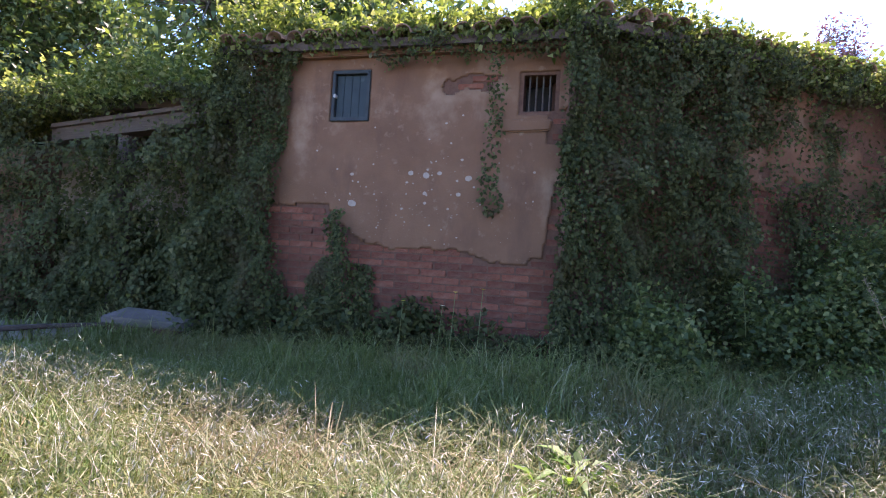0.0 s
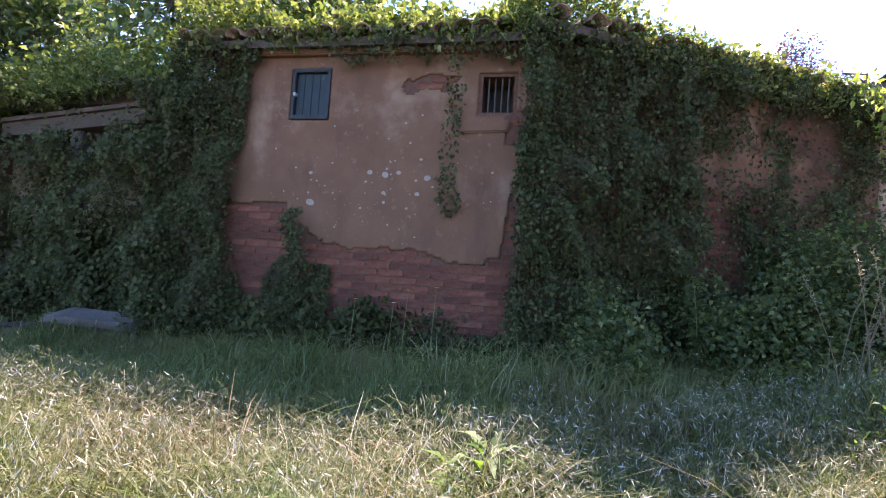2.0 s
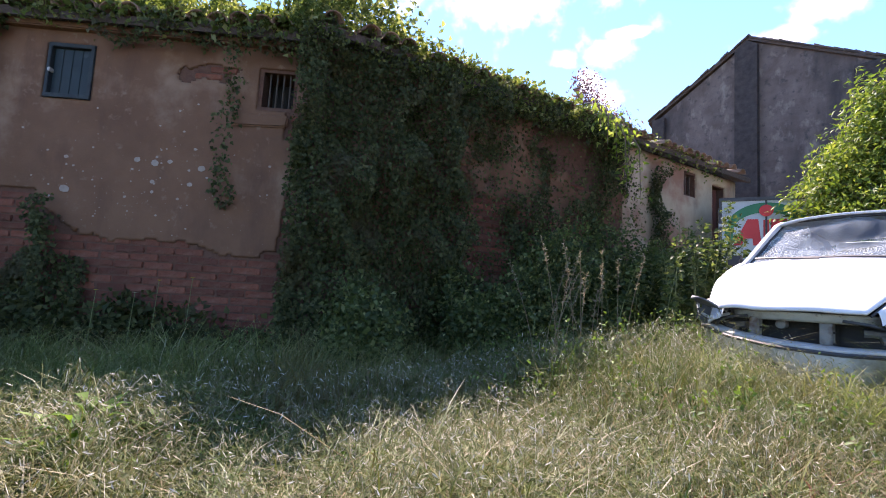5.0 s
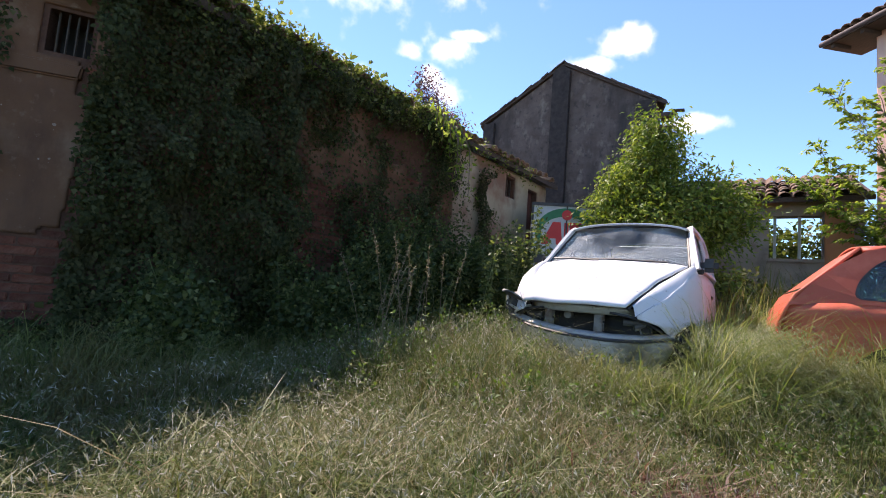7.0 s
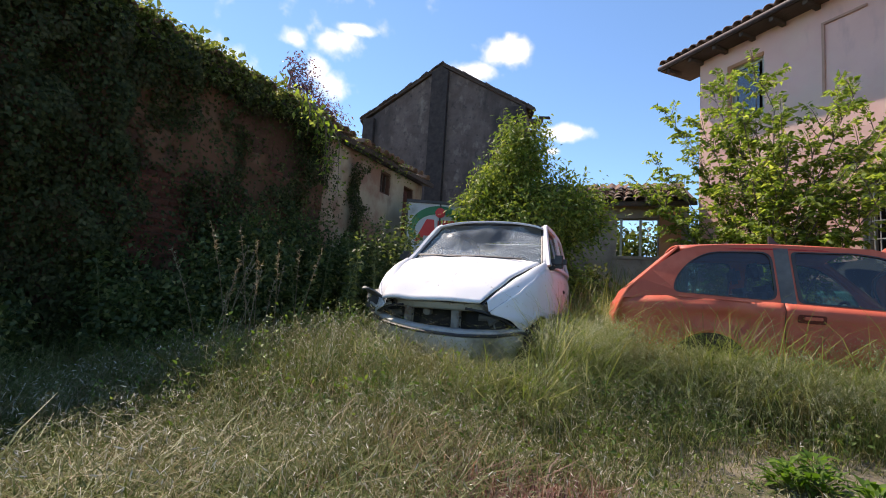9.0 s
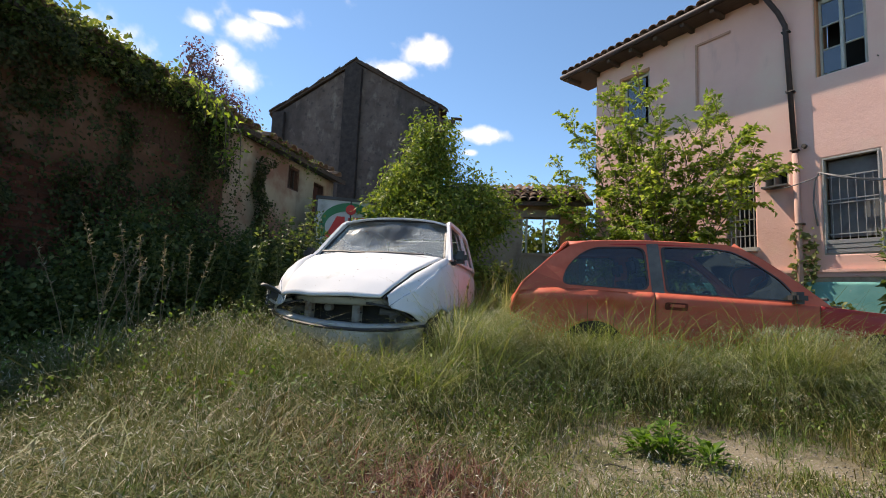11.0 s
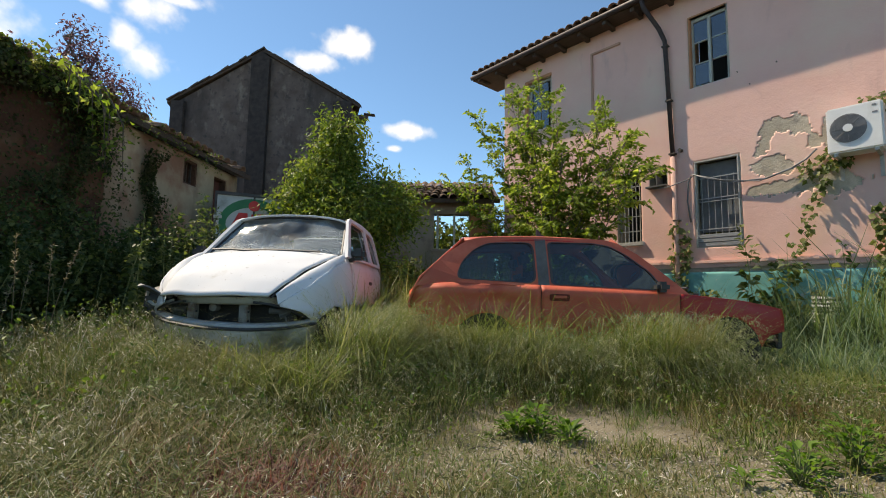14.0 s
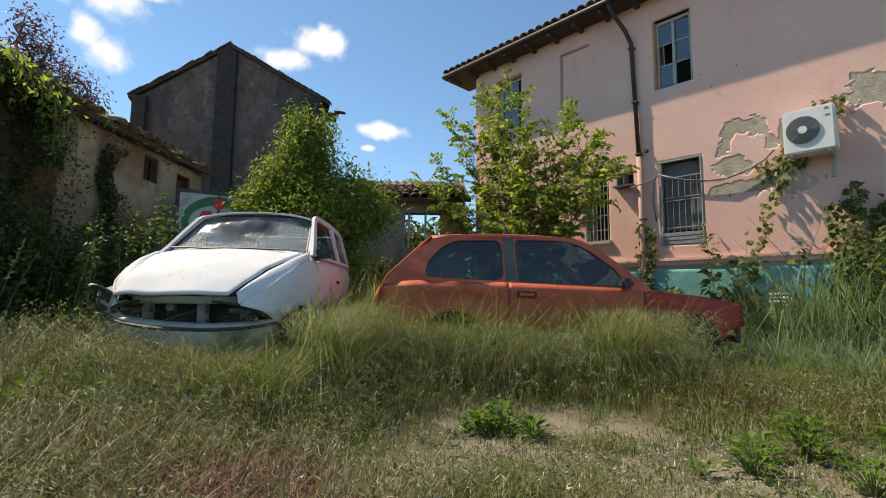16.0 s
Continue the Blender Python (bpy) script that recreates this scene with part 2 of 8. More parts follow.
# ---- materials ----
def surface(name, stops, scale=5.0, detail=8.0, rough=0.85, bump=0.3, bump_scale=60.0, stains=(), vary=0.0, island=0.0, metal=0.0, spec=0.35, stretch=(1, 1, 1), coat_gloss=0.0):
    """stops: (position, colour) over a noise; stains: (colour, scale, low, high, stretch) laid over it; vary: by object; island: by loose piece."""
    m = bpy.data.materials.new(name)
    m.use_nodes = True
    n, l = m.node_tree.nodes, m.node_tree.links
    bsdf = n["Principled BSDF"]
    tc = n.new("ShaderNodeTexCoord")

    def tex(s, d=detail, st=(1, 1, 1), rough_=0.6):
        mp = n.new("ShaderNodeMapping")
        mp.inputs["Scale"].default_value = st
        l.new(tc.outputs["Object"], mp.inputs["Vector"])
        t = n.new("ShaderNodeTexNoise")
        t.inputs["Scale"].default_value, t.inputs["Detail"].default_value, t.inputs["Roughness"].default_value = s, d, rough_
        l.new(mp.outputs[0], t.inputs["Vector"])
        return t.outputs["Fac"]
    ramp = n.new("ShaderNodeValToRGB")
    while len(ramp.color_ramp.elements) < len(stops):
        ramp.color_ramp.elements.new(0.5)
    for e, (p, c) in zip(ramp.color_ramp.elements, stops):
        e.position, e.color = p, (*c, 1)
    l.new(tex(scale, st=stretch), ramp.inputs[0])
    col = ramp.outputs[0]
    for c, s, lo, hi, *st in stains:
        r = n.new("ShaderNodeMapRange")
        r.inputs["From Min"].default_value, r.inputs["From Max"].default_value = lo, hi
        l.new(tex(s, 6, st[0] if st else (1, 1, 1)), r.inputs["Value"])
        mx = n.new("ShaderNodeMix")
        mx.data_type = "RGBA"
        l.new(r.outputs[0], mx.inputs["Factor"])
        l.new(col, mx.inputs["A"])
        mx.inputs["B"].default_value = (*c, 1)
        col = mx.outputs["Result"]
    if vary or island:
        info = n.new("ShaderNodeObjectInfo") if vary else n.new("ShaderNodeNewGeometry")
        r = n.new("ShaderNodeMapRange")
        k = vary or island
        r.inputs["To Min"].default_value, r.inputs["To Max"].default_value = 1 - k, 1 + k
        l.new(info.outputs["Random" if vary else "Random Per Island"], r.inputs["Value"])
        hsv = n.new("ShaderNodeHueSaturation")
        l.new(r.outputs[0], hsv.inputs["Value"])
        l.new(col, hsv.inputs["Color"])
        col = hsv.outputs[0]
    l.new(col, bsdf.inputs["Base Color"])
    rr = n.new("ShaderNodeMapRange")
    rr.inputs["To Min"].default_value, rr.inputs["To Max"].default_value = max(0.02, rough - 0.12), min(1, rough + 0.1)
    l.new(tex(scale * 2.3, 4), rr.inputs["Value"])
    l.new(rr.outputs[0], bsdf.inputs["Roughness"])
    bsdf.inputs["Metallic"].default_value = metal
    bsdf.inputs["Specular IOR Level"].default_value = spec
    bsdf.inputs["Coat Weight"].default_value = coat_gloss
    if bump:
        bp = n.new("ShaderNodeBump")
        bp.inputs["Strength"].default_value, bp.inputs["Distance"].default_value = bump, 0.02
        l.new(tex(bump_scale, 8, rough_=0.7), bp.inputs["Height"])
        l.new(bp.outputs[0], bsdf.inputs["Normal"])
    return m


def leafy(name, stops, translucent=0.4, glow=(1.0, 1.0, 0.5), rough=0.55, patch=None, patch_scale=0.7, spec=0.3, lush=None):
    """Leaves and blades: a colour for each loose piece, light through the leaf, and drier or greener patches of ground."""
    m = bpy.data.materials.new(name)
    m.use_nodes = True
    n, l = m.node_tree.nodes, m.node_tree.links
    bsdf, out = n["Principled BSDF"], n["Material Output"]
    geo = n.new("ShaderNodeNewGeometry")
    ramp = n.new("ShaderNodeValToRGB")
    while len(ramp.color_ramp.elements) < len(stops):
        ramp.color_ramp.elements.new(0.5)
    for e, (p, c) in zip(ramp.color_ramp.elements, stops):
        e.position, e.color = p, (*c, 1)
    l.new(geo.outputs["Random Per Island"], ramp.inputs[0])
    col = ramp.outputs[0]
    for tone, scale_, lo, hi, most in ([(patch, patch_scale, 0.53, 0.68, 0.75)] if patch else []) + ([(lush, 2.1, 0.52, 0.64, 0.7)] if lush else []):
        tc = n.new("ShaderNodeTexCoord")
        t = n.new("ShaderNodeTexNoise")
        t.inputs["Scale"].default_value, t.inputs["Detail"].default_value = scale_, 3
        l.new(tc.outputs["Object"], t.inputs["Vector"])
        r = n.new("ShaderNodeMapRange")
        r.inputs["From Min"].default_value, r.inputs["From Max"].default_value, r.inputs["To Max"].default_value = lo, hi, most
        l.new(t.outputs["Fac"], r.inputs["Value"])
        mx = n.new("ShaderNodeMix")
        mx.data_type = "RGBA"
        l.new(r.outputs[0], mx.inputs["Factor"])
        l.new(col, mx.inputs["A"])
        mx.inputs["B"].default_value = (*tone, 1)
        col = mx.outputs["Result"]
    l.new(col, bsdf.inputs["Base Color"])
    bsdf.inputs["Roughness"].default_value = rough
    bsdf.inputs["Specular IOR Level"].default_value = spec
    tr = n.new("ShaderNodeBsdfTranslucent")
    tint = n.new("ShaderNodeMix")
    tint.data_type, tint.blend_type = "RGBA", "MULTIPLY"
    tint.inputs["Factor"].default_value = 1.0
    l.new(col, tint.inputs["A"])
    tint.inputs["B"].default_value = (*[g * 1.5 for g in glow], 1)
    l.new(tint.outputs["Result"], tr.inputs["Color"])
    mix = n.new("ShaderNodeMixShader")
    mix.inputs[0].default_value = translucent
    l.new(bsdf.outputs[0], mix.inputs[1])
    l.new(tr.outputs[0], mix.inputs[2])
    l.new(mix.outputs[0], out.inputs["Surface"])
    return m


def pane(name, tint=(0.55, 0.62, 0.62), rough=0.03, dirt=(0.3, 0.3, 0.28), dirt_amount=0.15, crack=(), ior=1.6):
    """Window glass: seen through, mirroring by angle, with dust and, where crack is set, whitened splinters."""
    m = bpy.data.materials.new(name)
    m.use_nodes = True
    n, l = m.node_tree.nodes, m.node_tree.links
    n.clear()
    out = n.new("ShaderNodeOutputMaterial")
    tr, gl, df = n.new("ShaderNodeBsdfTransparent"), n.new("ShaderNodeBsdfGlossy"), n.new("ShaderNodeBsdfDiffuse")
    tr.inputs[0].default_value = (*tint, 1)
    gl.inputs["Roughness"].default_value = rough
    df.inputs[0].default_value = (*dirt, 1)
    fr = n.new("ShaderNodeFresnel")
    fr.inputs["IOR"].default_value = ior
    m1, m2 = n.new("ShaderNodeMixShader"), n.new("ShaderNodeMixShader")
    l.new(fr.outputs[0], m1.inputs[0])
    l.new(tr.outputs[0], m1.inputs[1])
    l.new(gl.outputs[0], m1.inputs[2])
    tc = n.new("ShaderNodeTexCoord")
    t = n.new("ShaderNodeTexNoise")
    t.inputs["Scale"].default_value, t.inputs["Detail"].default_value = 5, 8
    l.new(tc.outputs["Object"], t.inputs["Vector"])
    r = n.new("ShaderNodeMapRange")
    r.inputs["From Min"].default_value, r.inputs["From Max"].default_value, r.inputs["To Max"].default_value = 0.35, 0.75, dirt_amount * 2
    l.new(t.outputs["Fac"], r.inputs["Value"])
    fac = r.outputs[0]
    if crack:
        v = n.new("ShaderNodeTexVoronoi")
        v.feature = "DISTANCE_TO_EDGE"
        v.inputs["Scale"].default_value = 45
        l.new(tc.outputs["Object"], v.inputs["Vector"])
        e = n.new("ShaderNodeMapRange")
        e.inputs["From Min"].default_value, e.inputs["From Max"].default_value, e.inputs["To Min"].default_value, e.inputs["To Max"].default_value = 0.0, 0.06, 1.0, 0.15
        l.new(v.outputs["Distance"], e.inputs["Value"])
        t2 = n.new("ShaderNodeTexNoise")
        t2.inputs["Scale"].default_value, t2.inputs["Detail"].default_value = 1.9, 5
        l.new(tc.outputs["Object"], t2.inputs["Vector"])
        e2 = n.new("ShaderNodeMapRange")
        e2.inputs["From Min"].default_value, e2.inputs["From Max"].default_value = 0.52, 0.66
        near_ = None
        for spot, reach in crack:
            far_ = n.new("ShaderNodeVectorMath")
            far_.operation = "DISTANCE"
            l.new(tc.outputs["Object"], far_.inputs[0])
            far_.inputs[1].default_value = spot
            nr = n.new("ShaderNodeMath")
            nr.operation = "MULTIPLY_ADD"
            nr.inputs[1].default_value, nr.inputs[2].default_value = -0.35 / reach, 0.35
            l.new(far_.outputs["Value"], nr.inputs[0])
            if near_:
                most = n.new("ShaderNodeMath")
                most.operation = "MAXIMUM"
                l.new(near_.outputs[0], most.inputs[0])
                l.new(nr.outputs[0], most.inputs[1])
                nr = most
            near_ = nr
        both = n.new("ShaderNodeMath")
        both.operation = "ADD"
        l.new(near_.outputs[0], both.inputs[0])
        l.new(t2.outputs["Fac"], both.inputs[1])
        l.new(both.outputs[0], e2.inputs["Value"])
        mu = n.new("ShaderNodeMath")
        mu.operation = "MULTIPLY"
        l.new(e.outputs[0], mu.inputs[0])
        l.new(e2.outputs[0], mu.inputs[1])
        mm = n.new("ShaderNodeMath")
        mm.operation = "MAXIMUM"
        l.new(mu.outputs[0], mm.inputs[0])
        l.new(fac, mm.inputs[1])
        fac = mm.outputs[0]
        bp = n.new("ShaderNodeBump")
        bp.inputs["Strength"].default_value, bp.inputs["Distance"].default_value = 0.5, 0.03
        l.new(t2.outputs["Fac"], bp.inputs["Height"])
        l.new(bp.outputs[0], gl.inputs["Normal"])
    l.new(fac, m2.inputs[0])
    l.new(m1.outputs[0], m2.inputs[1])
    l.new(df.outputs[0], m2.inputs[2])
    l.new(m2.outputs[0], out.inputs[0])
    return m


M_SOIL = surface("soil", [(0.3, (0.14, 0.115, 0.073)), (0.6, (0.23, 0.195, 0.135))], 3, bump=0.8, bump_scale=70, stains=[((0.27, 0.24, 0.19), 70, 0.54, 0.62), ((0.09, 0.085, 0.04), 1.6, 0.48, 0.62)])
M_GRAVEL = surface("gravel", [(0.3, (0.21, 0.18, 0.14)), (0.7, (0.40, 0.365, 0.31))], 30, bump=0.4, island=0.45)
M_PLASTER = surface("old_plaster", [(0.3, (0.130, 0.061, 0.033)), (0.7, (0.190, 0.096, 0.053))], 2.2, bump=0.3, bump_scale=45,
                    stains=[((0.27, 0.175, 0.118), 1.1, 0.56, 0.72), ((0.10, 0.047, 0.029), 3.0, 0.54, 0.75, (1, 1, 0.35)), ((0.21, 0.13, 0.086), 14, 0.60, 0.75)])
M_PLASTER_PALE = surface("pale_plaster", [(0.3, (0.36, 0.285, 0.19)), (0.7, (0.48, 0.385, 0.27))], 2.0, bump=0.25, bump_scale=45,
                         stains=[((0.28, 0.15, 0.10), 0.8, 0.46, 0.58), ((0.22, 0.17, 0.12), 2.6, 0.56, 0.74, (1, 1, 0.3))])
M_MORTAR = surface("mortar", [(0.3, (0.088, 0.040, 0.026)), (0.7, (0.14, 0.070, 0.046))], 20, bump=0.5, bump_scale=80)
M_BRICK = surface("brick", [(0.3, (0.120, 0.034, 0.019)), (0.7, (0.195, 0.058, 0.032))], 14, bump=0.7, bump_scale=50, vary=0.35, stains=[((0.15, 0.085, 0.06), 4, 0.45, 0.7), ((0.24, 0.16, 0.12), 11, 0.60, 0.74)])
M_LIME = surface("lime_spot", [(0.3, (0.25, 0.195, 0.155)), (0.7, (0.34, 0.28, 0.235))], 20, bump=0.2)
M_TILE = surface("clay_tile", [(0.3, (0.14, 0.082, 0.055)), (0.7, (0.25, 0.145, 0.10))], 9, bump=0.4, vary=0.35, stains=[((0.16, 0.15, 0.12), 6, 0.5, 0.65), ((0.13, 0.15, 0.05), 3, 0.6, 0.72)])
M_TILES = surface("clay_tiles", [(0.3, (0.22, 0.11, 0.07)), (0.7, (0.38, 0.20, 0.13))], 5, bump=0.4, island=0.3, stains=[((0.16, 0.15, 0.12), 4, 0.5, 0.65)])
M_OLD_TILE = surface("blackened_tile", [(0.3, (0.06, 0.045, 0.038)), (0.7, (0.12, 0.09, 0.075))], 9, bump=0.4, vary=0.3)
M_WOOD = surface("grey_wood", [(0.3, (0.052, 0.036, 0.027)), (0.7, (0.10, 0.072, 0.054))], 6, stretch=(1, 12, 12), bump=0.5, bump_scale=40)
M_WOOD_DARK = surface("dark_wood", [(0.3, (0.05, 0.035, 0.03)), (0.7, (0.12, 0.085, 0.065))], 6, stretch=(1, 10, 10), bump=0.4)
M_SHUTTER = surface("teal_paint", [(0.3, (0.008, 0.017, 0.02)), (0.7, (0.015, 0.029, 0.033))], 5, rough=0.6, bump=0.1, stains=[((0.06, 0.075, 0.075), 7, 0.62, 0.8)])
M_SHUTTER_FRAME = surface("blue_grey_paint", [(0.3, (0.014, 0.019, 0.022)), (0.7, (0.03, 0.038, 0.041))], 9, rough=0.65)
M_IRON = surface("iron", [(0.3, (0.05, 0.045, 0.04)), (0.7, (0.12, 0.09, 0.07))], 12, rough=0.6, metal=0.5, bump=0.2)
M_PALE_IRON = surface("pale_painted_iron", [(0.3, (0.26, 0.26, 0.25)), (0.7, (0.38, 0.375, 0.36))], 20, rough=0.55, bump=0.1)
M_PINK = surface("pink_paint", [(0.3, (0.74, 0.43, 0.355)), (0.7, (0.82, 0.51, 0.43))], 1.1, bump=0.22, bump_scale=30,
                 stains=[((0.76, 0.53, 0.42), 0.6, 0.5, 0.68), ((0.58, 0.34, 0.30), 2.2, 0.6, 0.8, (1, 1, 0.3))])
M_RENDER = surface("grey_render", [(0.3, (0.34, 0.285, 0.215)), (0.7, (0.47, 0.41, 0.32))], 5, bump=0.6, bump_scale=30, stains=[((0.54, 0.46, 0.36), 2, 0.5, 0.6), ((0.26, 0.23, 0.19), 6, 0.56, 0.7)])
M_TEAL = surface("teal_plinth_paint", [(0.3, (0.11, 0.34, 0.32)), (0.7, (0.18, 0.43, 0.40))], 4, bump=0.2, stains=[((0.55, 0.50, 0.46), 5, 0.62, 0.7)])
M_BARN = surface("weathered_render", [(0.3, (0.092, 0.065, 0.055)), (0.7, (0.185, 0.140, 0.120))], 2.6, bump=0.4, bump_scale=20,
                 stains=[((0.27, 0.22, 0.185), 3.6, 0.54, 0.70, (1, 1, 0.6)), ((0.035, 0.03, 0.03), 0.8, 0.46, 0.66, (1, 1, 0.3)), ((0.05, 0.045, 0.045), 7, 0.55, 0.7)])
M_BARN_DARK = surface("dark_brick_pier", [(0.3, (0.030, 0.024, 0.022)), (0.7, (0.075, 0.058, 0.052))], 7, bump=0.6)
# near-black that stands in for the shade inside rooms, wells and holes
M_HOLLOW_SHADE = surface("painted_hollow_shade", [(0.3, (0.02, 0.02, 0.02)), (0.7, (0.035, 0.033, 0.03))], 4, bump=0)
M_BLIND = surface("grey_blind", [(0.3, (0.10, 0.105, 0.11)), (0.7, (0.16, 0.165, 0.17))], 6, rough=0.6, bump=0.1)
M_WHITE_FRAME = surface("grey_green_frame_paint", [(0.3, (0.36, 0.37, 0.33)), (0.7, (0.48, 0.48, 0.43))], 9, rough=0.6)
M_GREY_BOARD = surface("grey_board", [(0.3, (0.20, 0.20, 0.205)), (0.7, (0.36, 0.36, 0.36))], 7, stretch=(1, 8, 14), bump=0.4)
M_STONE = surface("sill_stone", [(0.3, (0.33, 0.32, 0.30)), (0.7, (0.50, 0.48, 0.45))], 12, bump=0.3)
M_PIPE = surface("brown_pipe", [(0.3, (0.035, 0.024, 0.024)), (0.7, (0.065, 0.045, 0.042))], 8, rough=0.6, bump=0.05)
M_AC = surface("white_enamel", [(0.3, (0.70, 0.69, 0.66)), (0.7, (0.78, 0.77, 0.74))], 4, rough=0.45, bump=0.03, stains=[((0.55, 0.50, 0.42), 2.5, 0.6, 0.8, (1, 1, 0.3))])
M_AC_DARK = surface("grey_plastic", [(0.3, (0.15, 0.15, 0.155)), (0.7, (0.24, 0.24, 0.245))], 8, rough=0.5, bump=0.05)
M_CABLE = surface("grey_cable", [(0.3, (0.12, 0.12, 0.125)), (0.7, (0.2, 0.2, 0.205))], 8, rough=0.5, bump=0)
M_ORANGE = surface("ochre_wall", [(0.3, (0.42, 0.18, 0.09)), (0.7, (0.52, 0.25, 0.13))], 2, bump=0.3)
M_GREYWALL = surface("grey_wall", [(0.3, (0.25, 0.20, 0.155)), (0.7, (0.36, 0.30, 0.245))], 1.4, bump=0.3, stains=[((0.14, 0.11, 0.09), 2, 0.5, 0.7)])
M_SIGN = surface("white_panel", [(0.3, (0.36, 0.40, 0.41)), (0.7, (0.46, 0.50, 0.51))], 3, rough=0.5, bump=0.05, stains=[((0.22, 0.24, 0.22), 4, 0.55, 0.75)])
M_RED_SIGN = surface("red_film", [(0.3, (0.50, 0.025, 0.025)), (0.7, (0.60, 0.04, 0.035))], 4, rough=0.5, bump=0)
M_GREEN_SIGN = surface("green_film", [(0.3, (0.01, 0.13, 0.055)), (0.7, (0.015, 0.18, 0.07))], 4, rough=0.5, bump=0)
M_CAR_WHITE = surface("white_car_paint", [(0.3, (0.60, 0.615, 0.64)), (0.7, (0.68, 0.69, 0.71))], 1.5, rough=0.75, bump=0.02, bump_scale=6, spec=0.08, coat_gloss=0.0,
                      stains=[((0.45, 0.43, 0.38), 3.5, 0.62, 0.85), ((0.22, 0.20, 0.18), 34, 0.665, 0.70)])
M_CAR_DULL = surface("dulled_white_paint", [(0.3, (0.34, 0.33, 0.28)), (0.7, (0.46, 0.45, 0.40))], 4, rough=0.75, bump=0.15, spec=0.1, stains=[((0.17, 0.16, 0.11), 3.5, 0.48, 0.7), ((0.10, 0.09, 0.07), 22, 0.62, 0.7)])
M_CAR_RED = surface("faded_red_paint", [(0.3, (0.45, 0.088, 0.050)), (0.7, (0.53, 0.118, 0.070))], 1.3, rough=0.55, bump=0.02, bump_scale=6, spec=0.25, stains=[((0.66, 0.185, 0.115), 1.8, 0.52, 0.75), ((0.30, 0.06, 0.04), 5, 0.62, 0.8)])
# body red darkened to paint shade into the handle recess
M_RECESS_SHADE = surface("recess_shade_red", [(0.3, (0.10, 0.016, 0.012)), (0.7, (0.16, 0.026, 0.02))], 6, rough=0.6, bump=0.05)
M_CAR_DEEP = surface("deep_red_paint", [(0.3, (0.30, 0.012, 0.015)), (0.7, (0.40, 0.025, 0.025))], 2, rough=0.42, bump=0.02, stains=[((0.42, 0.10, 0.08), 4, 0.6, 0.8)])
M_TRIM = surface("black_trim", [(0.3, (0.025, 0.025, 0.027)), (0.7, (0.06, 0.06, 0.062))], 8, rough=0.55, bump=0.08)
M_GREY_TRIM = surface("dark_grey_trim", [(0.3, (0.07, 0.07, 0.07)), (0.7, (0.13, 0.13, 0.125))], 8, rough=0.6, bump=0.08)
M_METAL = surface("dirty_steel", [(0.3, (0.34, 0.33, 0.30)), (0.7, (0.50, 0.49, 0.46))], 9, rough=0.5, bump=0.1, stains=[((0.20, 0.12, 0.07), 5, 0.55, 0.7)])
M_GREY_STEEL = surface("grimy_steel", [(0.3, (0.16, 0.155, 0.14)), (0.7, (0.27, 0.26, 0.24))], 12, rough=0.6, bump=0.15, stains=[((0.12, 0.07, 0.045), 9, 0.5, 0.65)])
M_RUBBER = surface("tyre_rubber", [(0.3, (0.02, 0.02, 0.02)), (0.7, (0.045, 0.043, 0.04))], 10, rough=0.8, bump=0.2)
M_SEAT = surface("seat_cloth", [(0.3, (0.06, 0.065, 0.075)), (0.7, (0.12, 0.125, 0.135))], 20, rough=0.9, bump=0.2)
M_GLASS = pane("car_glass", (0.36, 0.52, 0.52), 0.02, (0.3, 0.3, 0.28), 0.035, ior=1.95)
# besides real cracks, bluish dust and y < 0 whitening paint sky reflection
M_GLASS_CRACKED = pane("shattered_glass_sky_sheen", (0.62, 0.72, 0.70), 0.10, (0.60, 0.66, 0.67), 0.14, crack=(((2.38, 0.50, 1.14), 0.40), ((2.2, 0.52, 1.3), 0.30), ((2.42, 0.0, 1.08), 0.20), ((2.42, -0.3, 1.08), 0.18), ((2.35, -0.62, 1.14), 0.40), ((2.15, -0.56, 1.33), 0.34)))
M_GLASS_HOUSE = pane("house_glass", (0.25, 0.28, 0.30), 0.02, (0.3, 0.3, 0.3), 0.06, ior=2.3)
M_BARK = surface("bark", [(0.3, (0.09, 0.07, 0.05)), (0.7, (0.20, 0.165, 0.125))], 8, stretch=(6, 6, 1), bump=0.6, bump_scale=30)
M_STEM = surface("green_stem", [(0.3, (0.10, 0.14, 0.05)), (0.7, (0.20, 0.22, 0.09))], 10, bump=0.1)
M_IVY = leafy("ivy_leaf", [(0.0, (0.03, 0.042, 0.018)), (0.55, (0.07, 0.085, 0.034)), (0.9, (0.10, 0.115, 0.05)), (1.0, (0.15, 0.15, 0.075))], 0.4, rough=0.7, patch=(0.085, 0.07, 0.04), patch_scale=2.2, spec=0.15)
M_VINE = leafy("creeper_leaf", [(0.0, (0.06, 0.09, 0.022)), (0.6, (0.125, 0.16, 0.048)), (1.0, (0.28, 0.29, 0.13))], 0.48)
M_FIG = leafy("fig_leaf", [(0.0, (0.045, 0.08, 0.025)), (0.6, (0.085, 0.13, 0.04)), (1.0, (0.19, 0.24, 0.10))], 0.34, spec=0.5)
M_TREE = leafy("far_tree_leaf", [(0.0, (0.035, 0.06, 0.018)), (0.6, (0.07, 0.105, 0.03)), (1.0, (0.16, 0.19, 0.07))], 0.32)
M_PEACH = leafy("peach_leaf", [(0.0, (0.075, 0.125, 0.024)), (0.6, (0.15, 0.215, 0.033)), (1.0, (0.32, 0.36, 0.09))], 0.36)
